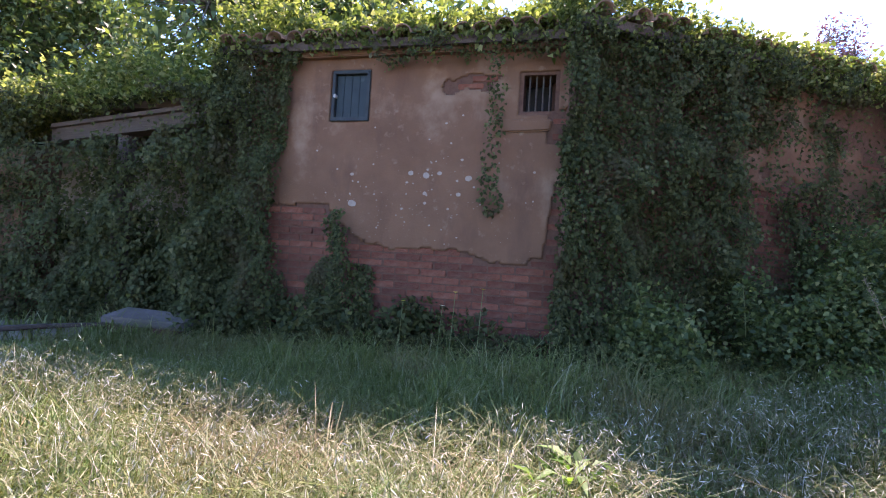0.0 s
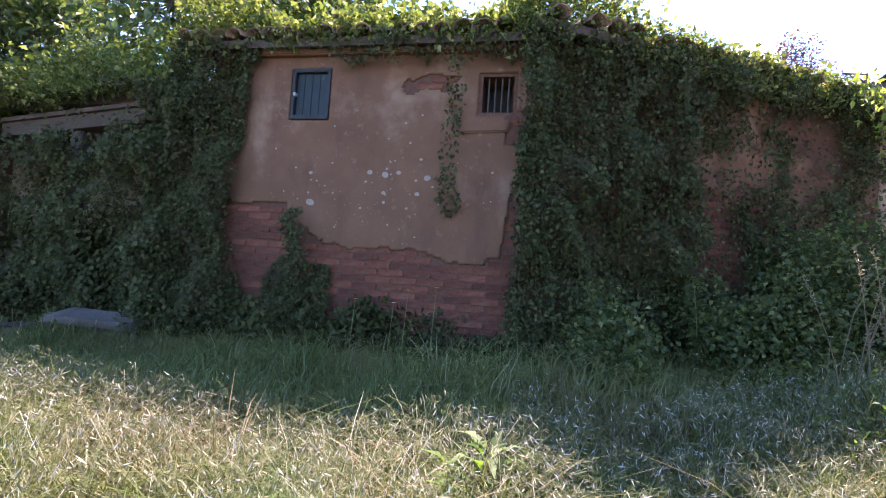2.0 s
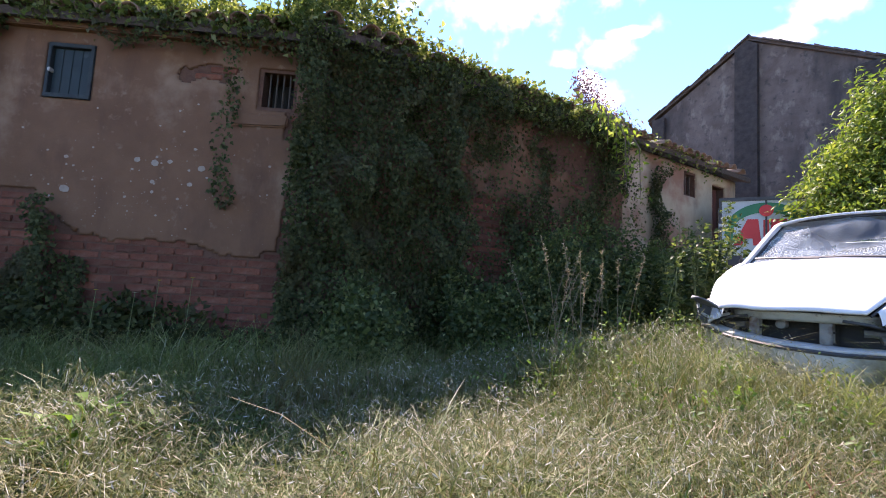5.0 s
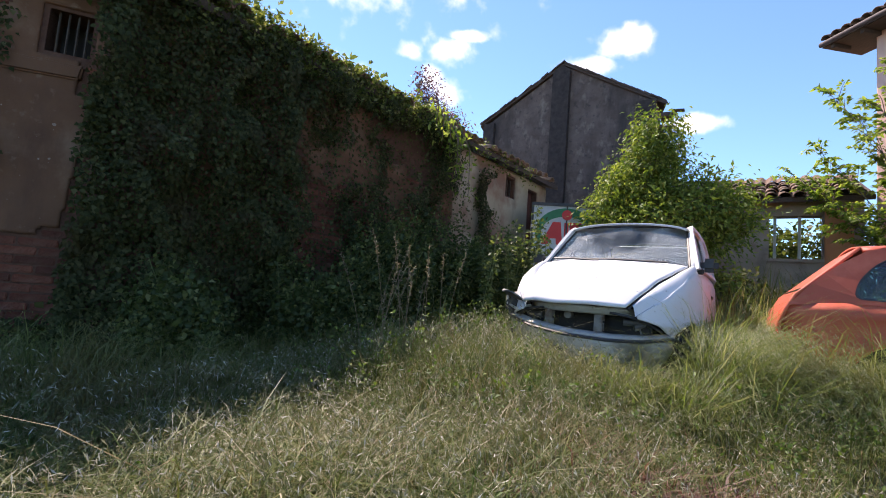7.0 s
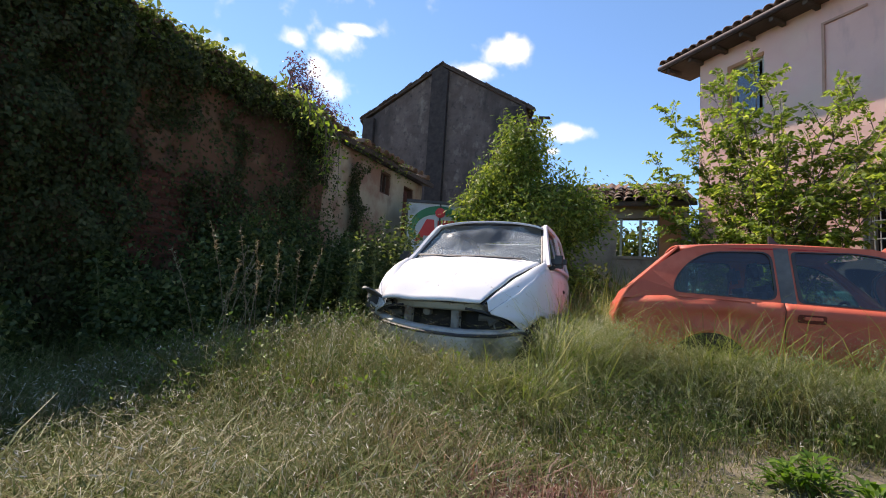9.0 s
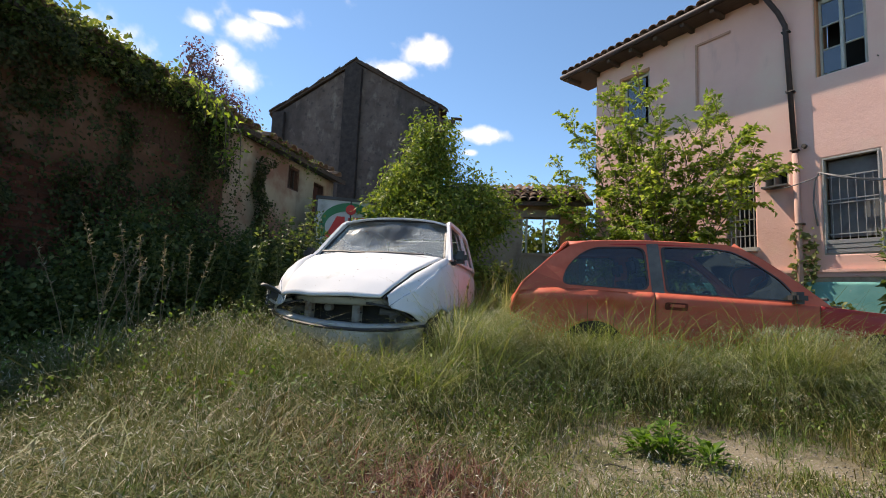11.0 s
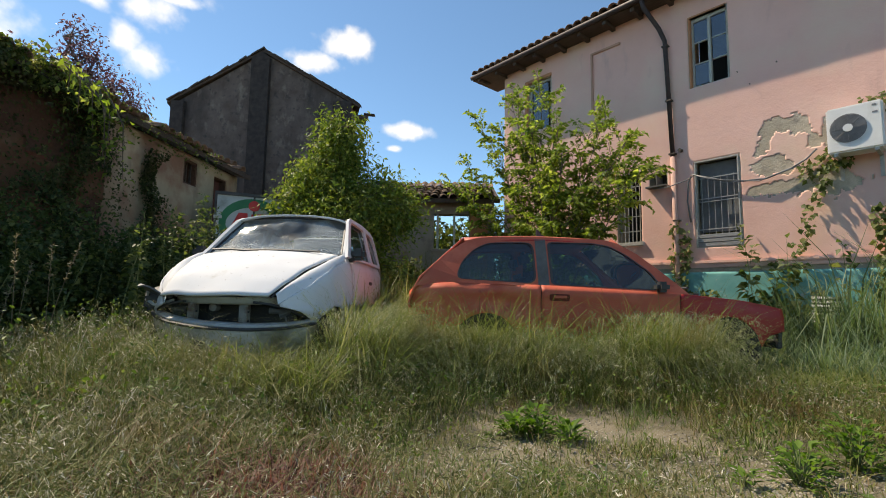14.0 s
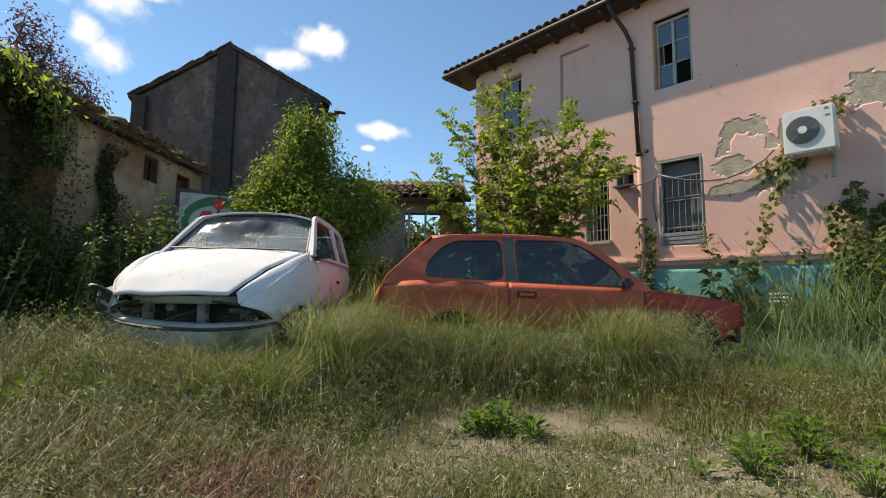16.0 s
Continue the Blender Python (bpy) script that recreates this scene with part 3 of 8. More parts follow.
M_MULBERRY = leafy("mulberry_leaf", [(0.0, (0.09, 0.15, 0.026)), (0.6, (0.18, 0.255, 0.045)), (1.0, (0.38, 0.43, 0.13))], 0.55)
M_PLUM = leafy("purple_leaf", [(0.0, (0.06, 0.042, 0.05)), (0.6, (0.115, 0.078, 0.085)), (1.0, (0.23, 0.18, 0.15))], 0.35, (1, 0.6, 0.7))
M_BRAMBLE = leafy("bramble_leaf", [(0.0, (0.035, 0.06, 0.02)), (0.6, (0.075, 0.11, 0.036)), (0.92, (0.15, 0.18, 0.07)), (1.0, (0.27, 0.28, 0.13))], 0.45, spec=0.35)
M_DOCK = leafy("dock_leaf", [(0.0, (0.055, 0.115, 0.018)), (0.6, (0.095, 0.175, 0.026)), (1.0, (0.17, 0.26, 0.055))], 0.45, (0.9, 1.0, 0.4), spec=0.25)
M_GRASS = leafy("grass_blade", [(0.0, (0.046, 0.072, 0.012)), (0.5, (0.095, 0.122, 0.024)), (0.8, (0.155, 0.165, 0.05)), (0.9, (0.21, 0.145, 0.075)), (1.0, (0.42, 0.38, 0.27))], 0.17, (1.0, 1.0, 0.6), 0.5, patch=(0.165, 0.098, 0.05), patch_scale=1.3, spec=0.24, lush=(0.060, 0.128, 0.02))
M_GRASS_GREEN = leafy("shade_grass_blade", [(0.0, (0.075, 0.105, 0.026)), (0.5, (0.135, 0.172, 0.05)), (0.85, (0.20, 0.225, 0.085)), (1.0, (0.34, 0.33, 0.20))], 0.36, (1.0, 1.0, 0.65), 0.5, spec=0.2, patch=(0.21, 0.16, 0.08), patch_scale=1.4)
M_LONG_GRASS = leafy("long_grass_blade", [(0.0, (0.085, 0.125, 0.03)), (0.5, (0.15, 0.19, 0.058)), (0.85, (0.22, 0.24, 0.10)), (1.0, (0.38, 0.37, 0.25))], 0.40, (1.0, 1.0, 0.6), 0.45, spec=0.3, patch=(0.20, 0.15, 0.075), patch_scale=1.8)
M_GRASS_RED = leafy("reddish_grass_blade", [(0.0, (0.10, 0.055, 0.045)), (0.5, (0.18, 0.095, 0.078)), (0.85, (0.24, 0.15, 0.11)), (1.0, (0.36, 0.29, 0.21))], 0.35, (1, 0.7, 0.6))
# pale spikelets; the whitest stop also paints sun glints on the grass
M_SEED = leafy("seed_head", [(0.0, (0.085, 0.108, 0.035)), (0.5, (0.155, 0.156, 0.066)), (0.78, (0.24, 0.215, 0.125)), (0.93, (0.56, 0.53, 0.45))], 0.2, (1, 1.0, 0.8), 0.5, spec=0.22)
M_BARLEY = leafy("barley_head", [(0.0, (0.15, 0.185, 0.07)), (0.5, (0.26, 0.275, 0.14)), (1.0, (0.54, 0.52, 0.40))], 0.3, (1, 1.0, 0.8), 0.45, spec=0.3)
M_STRAW = leafy("dry_reed", [(0.0, (0.15, 0.12, 0.075)), (0.5, (0.24, 0.20, 0.125)), (1.0, (0.34, 0.29, 0.20))], 0.3, (1, 0.95, 0.8))

# ---- ground ----
def gh(x, y):
    """Height of the ground."""
    h = 0.05 * noise.noise(Vector((x * 0.5, y * 0.5, 0.3))) + 0.02 * noise.noise(Vector((x * 2.1, y * 2.1, 5.3)))
    return (h + 0.08 * math.exp(-((x - 5.8) ** 2 + (y - 1.6) ** 2) / 3.5)) * math.exp(-max(0.0, math.hypot(x - 3, y) - 14) / 6)


far = [18.0, 24.0, 32.0, 45.0, 65.0, 100.0, 180.0, 400.0]
gx = [-f - 4 for f in far[::-1]] + list(np.arange(-16, 18, 0.25)) + [f + 1 for f in far]
gy = [-f for f in far[::-1]] + list(np.arange(-14, 14.01, 0.25)) + [f - 2 for f in far]
GX, GY = np.meshgrid(gx, gy, indexing="ij")
GZ = np.array([[gh(x, y) for x, y in zip(a, b)] for a, b in zip(GX, GY)])
gi = np.arange(GX.size).reshape(GX.shape)
ground = obj("ground", smooth(fast_mesh("ground", np.stack([GX, GY, GZ], -1).reshape(-1, 3), np.stack([gi[:-1, :-1], gi[1:, :-1], gi[1:, 1:], gi[:-1, 1:]], -1).reshape(-1, 4))), M_SOIL)
tagged(ground, "dry brown soil yard overgrown with tall grass", "ground", kind="structure")

# ---- the ruined farm building ----
WA = line_frame((-1.621, 5.264), (1.331, 3.925), 0.034)
WB = line_frame((1.239, 3.849), (8.744, 4.432), 0.021)
LA, LB = 3.22, 7.523
wall_a = obj("wall_ruin_brick", wall_mesh("wall_ruin_brick", LA, -0.2, 2.9, 0.4, [(0.905, 1.255, 2.255, 2.695), (2.75, 3.03, 2.30, 2.63)]), M_MORTAR, at=WA)
tagged(wall_a, "ruined brick wall with brown plaster fallen off below", "wall", kind="structure")
wall_b = obj("wall_ruin_long", wall_mesh("wall_ruin_long", LB, -0.2, 2.98, 0.4, [(5.98, 6.25, 2.50, 2.84), (6.80, 7.14, 0.9, 2.78)]), M_MORTAR, at=WB)
tagged(wall_b, "long ruined wall with patchy pale plaster under creepers", "wall", kind="structure")

EDGE_A = ([0.0, 0.36, 0.90, 1.08, 1.38, 1.81, 2.20, 2.57, 3.0, 3.03, 3.08, 3.25, 3.4], [1.42, 1.38, 1.39, 1.20, 1.02, 1.0, 1.03, 0.93, 0.97, 1.35, 1.68, 1.80, 1.85])


def plastered_a(x, z):
    if (0.87 < x < 1.29 and 2.21 < z < 2.73) or (2.71 < x < 3.07 and 2.26 < z < 2.67):
        return False
    if ((x - 2.26) / 0.27) ** 2 + ((z - 2.57 - 0.12 * (x - 2.26)) / 0.085) ** 2 < 0.9 + 1.3 * nz(x, z, 6, 3.0) + 0.6 * nz(x, z, 17) or (x > 2.98 and 2.0 < z < 2.32 + 0.1 * nz(x, z, 8)):
        return False
    return z > np.interp(x, *EDGE_A) + 0.035 * nz(x, z, 6) + 0.02 * nz(x, z, 21)


obj("plaster", smooth(coat("plaster", 0.0, LA, 0.7, 2.88, 0.022, plastered_a, 0.022, 0.008)), M_PLASTER, wall_a, "brown stained plaster with broken lower edge")


def plastered_b(x, z):
    for h in ((5.95, 6.28, 2.47, 2.87), (6.77, 7.17, 0.9, 2.81)):
        if h[0] < x < h[1] and h[2] < z < h[3]:
            return False
    if x > 4.4:
        return z > 0.5 + 0.25 * nz(x, z, 2)
    return nz(x, z, 1.3, 4.2) + 0.35 * nz(x, z, 5) + 0.25 * (z - 2.0) > -0.02 and z > 0.7


obj("plaster", smooth(coat("plaster", 0.25, 4.42, 0.0, 2.96, 0.04, plastered_b, 0.02, 0.01)), M_PLASTER, wall_b, "brown plaster, patchy and stained")
obj("plaster", smooth(coat("plaster", 4.42, LB, 0.0, 2.96, 0.04, plastered_b, 0.02, 0.01)), M_PLASTER_PALE, wall_b, "pale ochre plaster, patchy and stained")


def lay_bricks(wall, x0, x1, z0, z1, free, limit):
    """Rows of bricks, slightly proud of the mortar, wherever no plaster hides them."""
    meshes = []
    for k in range(4):
        b = box(-0.118, 0.118, -0.012, 0.05, -0.027, 0.027, 0.006, wob=0.003)
        me = bpy.data.meshes.new("brick")
        b.to_mesh(me)
        b.free()
        me.materials.append(M_BRICK)
        meshes.append(me)
    rng, count = random.Random(5), 0
    for r, z in enumerate(np.arange(z0, z1, 0.067)):
        for x in np.arange(x0 + (0.125 if r % 2 else 0.0), x1, 0.25):
            if count < limit and free(x, z):
                obj("brick", rng.choice(meshes), None, wall, at=pose(x + rng.uniform(-0.004, 0.004), rng.uniform(-0.004, 0.005), z, 0, rng.uniform(-0.8, 0.8), rng.uniform(-1, 1)))
                count += 1


lay_bricks(wall_a, 0.14, LA - 0.05, 0.06, 2.65, lambda x, z: not any(plastered_a(x + d, z) for d in (-0.08, 0.0, 0.08)) and not (0.6 < x < 1.4 and z > 2.0) and not (2.6 < x < 3.18 and 2.22 < z < 2.72), 290)
lay_bricks(wall_b, 0.4, 3.9, 0.9, 2.2, lambda x, z: not any(plastered_b(x + d, z) for d in (-0.1, 0.0, 0.1)), 180)

# lime splashes on the plaster
V, Q = [], []
rng = random.Random(11)
spots = [(1.82, 1.72, 0.030), (1.99, 1.70, 0.036), (2.13, 1.72, 0.024), (2.44, 1.68, 0.034), (2.34, 1.53, 0.026), (1.98, 1.53, 0.022), (1.99, 1.44, 0.018), (1.15, 1.70, 0.02), (1.17, 1.42, 0.045), (1.78, 1.63, 0.014), (2.36, 1.85, 0.017), (2.5, 1.6, 0.013)]
spots += [(min(3.1, max(0.4, rng.gauss(1.9, 0.55))), rng.gauss(1.5, 0.33), 0.003 + 0.012 * rng.random() ** 3) for _ in range(150)]
for x, z, r in spots:
    x = 1.17 + (x - 1.17) * 0.89
    if not plastered_a(x, z):
        continue
    n = 8
    base = len(V)
    y = -0.034 - 0.008 * noise.noise(Vector((x * 1.7, 3.1, z * 1.7)))
    ring = [(x + r * (0.75 + 0.4 * rng.random()) * math.cos(k * 2 * math.pi / n), y, z + 0.8 * r * (0.75 + 0.4 * rng.random()) * math.sin(k * 2 * math.pi / n)) for k in range(n)]
    V += [(x, y - 0.002, z), *ring]
    Q += [(base, base + 1 + k, base + 1 + (k + 1) % n, base + 1 + (k + 2) % n) for k in range(0, n, 2)]
obj("lime_splashes", fast_mesh("lime_splashes", V, Q), M_LIME, wall_a, "pale lime splashes on brown plaster")["kind"] = "stuff"

# shuttered window and barred opening
win = thing("window_shuttered", WA @ pose(0, 0, 0), "small closed dark teal shutter in the brown plaster", "window", kind="structure")
b = box(0.885, 0.915, -0.04, 0.1, 2.235, 2.71, 0.004)
box(1.245, 1.28, -0.04, 0.1, 2.235, 2.71, 0.004, b)
box(0.885, 1.28, -0.045, 0.1, 2.22, 2.258, 0.004, b)
box(0.885, 1.28, -0.04, 0.1, 2.685, 2.72, 0.004, b)
part("frame", b, M_SHUTTER_FRAME, win)
b = None
for k in range(4):
    b = box(0.916 + k * 0.0815, 0.9965 + k * 0.0815, 0.0, 0.03, 2.262, 2.682, 0.005, b)
sh = part("shutter", b, M_SHUTTER, win, "dark teal board shutter")
part("hinge", box(0.906, 0.93, -0.052, 0.0, 2.45, 2.485, 0.004), M_PALE_IRON, sh)
nich = thing("window_barred", WA, "small dark barred opening under the eaves", "window", kind="structure")
# black sheet paints the shade inside the opening
part("backing", box(2.75, 3.03, 0.3, 0.33, 2.3, 2.63), M_HOLLOW_SHADE, nich)
for x in (2.80, 2.86, 2.92, 2.98):
    part("bar", tube([(x, 0.05, 2.3), (x, 0.05, 2.63)], 0.009, 6), M_IRON, nich)
part("ledge", box(2.5, 3.0, -0.05, 0.02, 2.10, 2.22, 0.015, wob=0.02), M_PLASTER, nich, "broken plaster ledge")
part("cornice", box(0.0, LA, -0.09, 0.0, 2.84, 2.90, 0.012), M_PLASTER, wall_a, "brick eaves cornice")

w2 = thing("window_shed_small", WB, "small dark unglazed shed window", "window", kind="structure")
part("frame", box(5.98, 6.25, 0.06, 0.1, 2.50, 2.53), M_WOOD_DARK, w2)
for x in (5.99, 6.115, 6.23):
    part("post", box(x - 0.012, x + 0.012, 0.06, 0.09, 2.5, 2.84), M_WOOD_DARK, w2)
part("backing", box(5.98, 6.25, 0.2, 0.24, 2.5, 2.84), M_HOLLOW_SHADE, w2)
dr = thing("door_shed", WB, "weathered dark red plank shed door", "door", kind="structure")
M_DOOR = surface("red_brown_planks", [(0.3, (0.09, 0.035, 0.028)), (0.7, (0.16, 0.06, 0.045))], 6, stretch=(10, 1, 1), bump=0.3)
for k in range(4):
    part("plank", box(6.805 + k * 0.083, 6.883 + k * 0.083, 0.1, 0.14, 0.9, 2.77, 0.004), M_DOOR, dr)


def tile_mesh():
    """A half-round clay tile, lying along y, its wide end at y = 0."""
    b = bmesh.new()
    rows = []
    for y, r in ((0.0, 0.092), (0.42, 0.072)):
        rows.append([[b.verts.new((rr * math.cos(a), y, rr * math.sin(a) * 0.85)) for a in np.linspace(math.pi, 0, 7)] for rr in (r, r - 0.013)])
    for side in (0, 1):
        p, q = rows[0][side], rows[1][side]
        for k in range(6):
            b.faces.new((p[k], p[k + 1], q[k + 1], q[k]) if side == 0 else (p[k + 1], p[k], q[k], q[k + 1]))
    for e in (0, 1):
        p, q = rows[e]
        for k in range(6):
            b.faces.new((p[k], q[k], q[k + 1], p[k + 1]))
    bmesh.ops.recalc_face_normals(b, faces=b.faces)
    me = bpy.data.meshes.new("tile")
    b.to_mesh(me)
    b.free()
    me.materials.append(M_TILE)
    return smooth(me)


TILE = tile_mesh()


def tiled_roof(name, frame_m, x0, x1, y0, z0, depth, rise, label, courses, seed=1, skip=0.0):
    """A slab rising away from the eaves with half-round tiles: the lowest courses singly, the rest as a ribbed sheet."""
    slope = math.atan2(rise, depth)
    roof = thing(name, frame_m, label, "roof", kind="structure")
    part("deck", prism([(y0, z0 - 0.05), (y0 + depth, z0 + rise - 0.05), (y0 + depth, z0 + rise + 0.03), (y0, z0 + 0.03)], -x1, -x0), M_WOOD_DARK, roof, at=pose(0, 0, 0, 0, 0, 90))
    rng = random.Random(seed)
    for c in range(courses):
        y = y0 - 0.06 + c * 0.33 * math.cos(slope)
        for x in np.arange(x0 + 0.09, x1 - 0.02, 0.185):
            if rng.random() < skip:
                continue
            z = z0 + 0.05 + (y - y0) * math.tan(slope)
            obj("tile", TILE, None, roof, at=pose(x + rng.uniform(-0.012, 0.012), y + rng.uniform(-0.03, 0.02), z + rng.uniform(0, 0.012), math.degrees(slope) - 2.5, rng.uniform(-4, 4), rng.uniform(-4, 4)))
    ys = np.linspace(y0 + courses * 0.31, y0 + depth, 12)
    xs = np.arange(x0, x1 + 0.001, 0.023)
    part("tile_sheet", grid_bm(lambda x, y: (x, y, z0 + 0.06 + (y - y0) * math.tan(slope) + 0.06 * abs(math.sin((x - x0) * math.pi / 0.185)) + 0.02 * noise.noise(Vector((x * 3, y * 3, 1)))), xs, ys), M_TILE, roof, "mossy clay roof tiles", soft=True)
    return roof


tiled_roof("roof_ruin", WA, -0.3, LA - 0.12, -0.16, 2.93, 3.6, 1.0, "old clay tile roof buried under creepers", 2, 2, 0.1)
tiled_roof("roof_shed", WB, 0.0, LB + 0.15, -0.2, 3.0, 3.6, 1.0, "old mossy clay tile roof with creepers on it", 2, 3, 0.05)
for nm, fr, ln in (("wall_ruin_back", WA, LA), ("wall_shed_back", WB, LB)):
    tagged(obj(nm, wall_mesh(nm, ln, -0.2, 3.6, 0.3, []), M_GREYWALL, at=fr @ pose(0, 3.0, 0)), "old rendered back wall of the farm building", "wall", kind="structure")
tagged(obj("wall_shed_end", wall_mesh("wall_shed_end", 3.0, -0.2, 3.0, 0.3, []), M_PLASTER_PALE, at=WB @ pose(LB - 0.3, 0.42, 0, 0, 0, 90) @ pose(0, -0.3, 0)), "plastered end wall of the low shed", "wall", kind="structure")

# open bay beside the ruin, under a timber beam
# wall added behind the bay to keep bright sky from showing through
tagged(obj("wall_bay_back", wall_mesh("wall_bay_back", 9.0, -0.2, 2.9, 0.3, []), M_GREYWALL, at=WA @ pose(-8.8, 2.6, 0)), "added grey wall screening off bright sky behind the open bay", "wall", kind="structure")
beam = thing("timber_beam", WA, "grey weathered timber beam carrying creepers over the open bay", "beam")
part("timber", prism([(-2.66, 2.02), (0.1, 2.29), (0.1, 2.45), (-2.66, 2.17)], 0.0, 0.17), M_WOOD, beam)
part("wall_plate", prism([(-2.63, 2.175), (0.1, 2.455), (0.1, 2.50), (-2.63, 2.22)], -0.04, 0.24), M_WOOD_DARK, beam)
pier = thing("brick_pier", WA @ pose(-3.22, 0.05, 0), "crumbling plastered brick pier beside the open bay", "pier")
part("shaft", box(-0.2, 0.2, -0.05, 0.4, -0.2, 1.95, 0.02, wob=0.01), M_PLASTER, pier)
post = thing("timber_post", WA @ pose(-1.7, 0.05, 0), "dark timber post wrapped in creepers", "post")
part("shaft", box(-0.07, 0.07, 0, 0.14, -0.2, 2.12, 0.01), M_WOOD_DARK, post)
tagged(obj("roof_bay", wall_mesh("roof_bay", 8.9, 0, 3.0, 0.1, []), M_WOOD_DARK, at=WA @ pose(-8.8, 0.0, 2.5, -80, 0, 0)), "timber roof of the open bay under creepers", "roof", kind="structure")
M_SLAB = surface("dirty_concrete", [(0.3, (0.10, 0.082, 0.07)), (0.7, (0.18, 0.15, 0.13))], 6, bump=0.5, bump_scale=40, stains=[((0.10, 0.09, 0.07), 3, 0.5, 0.65)])
slab = thing("concrete_slab", pose(-2.38, 5.15, 0.22, 6, 3, -12), "grey concrete slab lying in the grass", "slab")
part("slab", box(-0.38, 0.40, -0.2, 0.2, -0.05, 0.03, 0.012, wob=0.016), M_SLAB, slab)
part("support", box(-0.36, -0.1, -0.2, 0.2, -0.4, -0.04, 0.01), M_MORTAR, slab)
part("support", box(0.1, 0.36, -0.2, 0.2, -0.4, -0.04, 0.01), M_MORTAR, slab)
shard = thing("broken_tile", pose(-1.90, 5.38, 0.34, 50, 0, 20), "broken red clay tile leaning beside the slab", "tile")
part("shard", prism([(-0.13, -0.1), (0.16, -0.1), (0.14, 0.14)], 0, 0.02), M_TILE, shard)
for k, (x, y, a) in enumerate(((-3.35, 4.98, 20), (-3.5, 4.72, 28), (-3.1, 4.95, 8))):
    pl = thing("plank", pose(x, y, 0.12 + 0.015 * k, 0, -3, a), "grey loose plank lying in the grass", "plank", "loose planks")
    part("board", box(-0.4, 0.4, -0.045, 0.045, -0.012, 0.02, 0.005, wob=0.006), M_WOOD, pl)

# ---- the pink house ----
HP = line_frame((11.534, -0.542), (8.474, -4.275), 0.017)
HL = 11.0
UPW, LOW, DKW, FIRST, BOX = (4.15, 4.74, 4.32, 5.55), (4.17, 4.82, 1.64, 3.05), (2.80, 3.26, 1.80, 3.05), (0.72, 1.32, 4.45, 5.55), (3.42, 3.72, 2.74, 2.98)
wall_pink = obj("wall_pink_house", wall_mesh("wall_pink_house", HL, -0.3, 6.35, 0.45, [UPW, LOW, DKW, FIRST, BOX]), M_RENDER, at=HP)
tagged(wall_pink, "two-storey pink house wall with peeling patches and teal plinth", "wall", kind="structure")


def pink_kept(x, z):
    if z < 1.3:
        return False
    for h in (UPW, LOW, DKW, FIRST, BOX):
        if h[0] - 0.01 < x < h[1] + 0.01 and h[2] - 0.01 < z < h[3] + 0.01:
            return False
    w = 0.7 * nz(x, z, 3.3, 2.0) + 0.5 * nz(x, z, 8, 6.0) + 0.3 * nz(x, z, 21, 1.0)
    d = math.hypot((x - 5.43) / 0.42, (z - 3.0) / 0.45)
    arch = 0.58 - 0.35 * w < d < 1.0 + 0.35 * w and z > 2.96 + 0.12 * w
    low = ((x - 5.30) / 0.27) ** 2 + ((z - 2.78) / 0.15) ** 2 < 1 + 1.5 * w or ((x - 5.30) / 0.34) ** 2 + ((z - 2.42) / 0.11) ** 2 < 0.9 + 1.6 * w
    far_ = ((x - 5.95) / 0.36) ** 2 + ((z - 2.40) / 0.20) ** 2 < 1 + 1.4 * w or ((x - 5.92) / 0.07) ** 2 + ((z - 3.15) / 0.2) ** 2 < 1 + w or ((x - 6.9) / 0.35) ** 2 + ((z - 3.45) / 0.3) ** 2 < 0.8 + 1.2 * w
    return not (arch or low or far_)


obj("paint_coat", smooth(coat("paint_coat", 0.0, 8.2, 1.3, 6.3, 0.02, pink_kept, 0.003, 0.002)), M_PINK, wall_pink, "faded pink paint coat, peeling")
obj("paint_coat", smooth(coat("paint_coat", 8.2, HL, 1.3, 6.3, 0.15, lambda x, z: True, 0.008, 0.003)), M_PINK, wall_pink)
obj("plinth", smooth(coat("plinth", 0.0, HL, -0.3, 1.23, 0.045, lambda x, z: nz(x, z, 2.2, 8.0) > -0.42 or z > 1.15, 0.02, 0.008)), M_TEAL, wall_pink, "teal painted plinth, flaking")
part("string_course", box(0.0, HL, -0.055, 0.0, 1.36, 1.42, 0.012), M_PINK, wall_pink, "pink moulded string course")
part("string_course", box(0.0, HL, -0.03, 0.0, 1.30, 1.36, 0.006), M_PINK, wall_pink)
# blind niche: a shallow raised surround
b = box(2.30, 2.345, -0.035, -0.01, 4.45, 5.65, 0.004)
box(2.30, 2.93, -0.035, -0.01, 5.61, 5.655, 0.004, b)
part("blind_window_moulding", b, surface("ochre_moulding", [(0.3, (0.45, 0.24, 0.17)), (0.7, (0.55, 0.31, 0.23))], 5), wall_pink, "ochre edge of a blind window")

uw = thing("window_upper", HP, "upper window with grey-green frame and two broken panes", "window", kind="structure")
x0, x1, z0, z1 = UPW
xa, xb = x0 + 0.03, x1 - 0.002
b = box(xa, xa + 0.03, 0.06, 0.12, z0, z1, 0.004)
box(xb - 0.03, xb, 0.06, 0.12, z0, z1, 0.004, b)
box(xa + 0.03, xb - 0.03, 0.06, 0.12, z0, z0 + 0.035, 0.004, b)
box(xa + 0.03, xb - 0.03, 0.06, 0.12, z1 - 0.06, z1, 0.004, b)
part("reveal", box(x0, x0 + 0.03, -0.012, 0.3, z0, z1, 0.003), M_ORANGE, uw, "ochre side of the window opening")
part("reveal", box(x0, x1, -0.012, 0.3, z1, z1 + 0.03, 0.003), M_ORANGE, uw)
x0, x1 = xa - 0.015, xb + 0.015
part("window_frame", b, M_WHITE_FRAME, uw)
xm = (x0 + x1) / 2
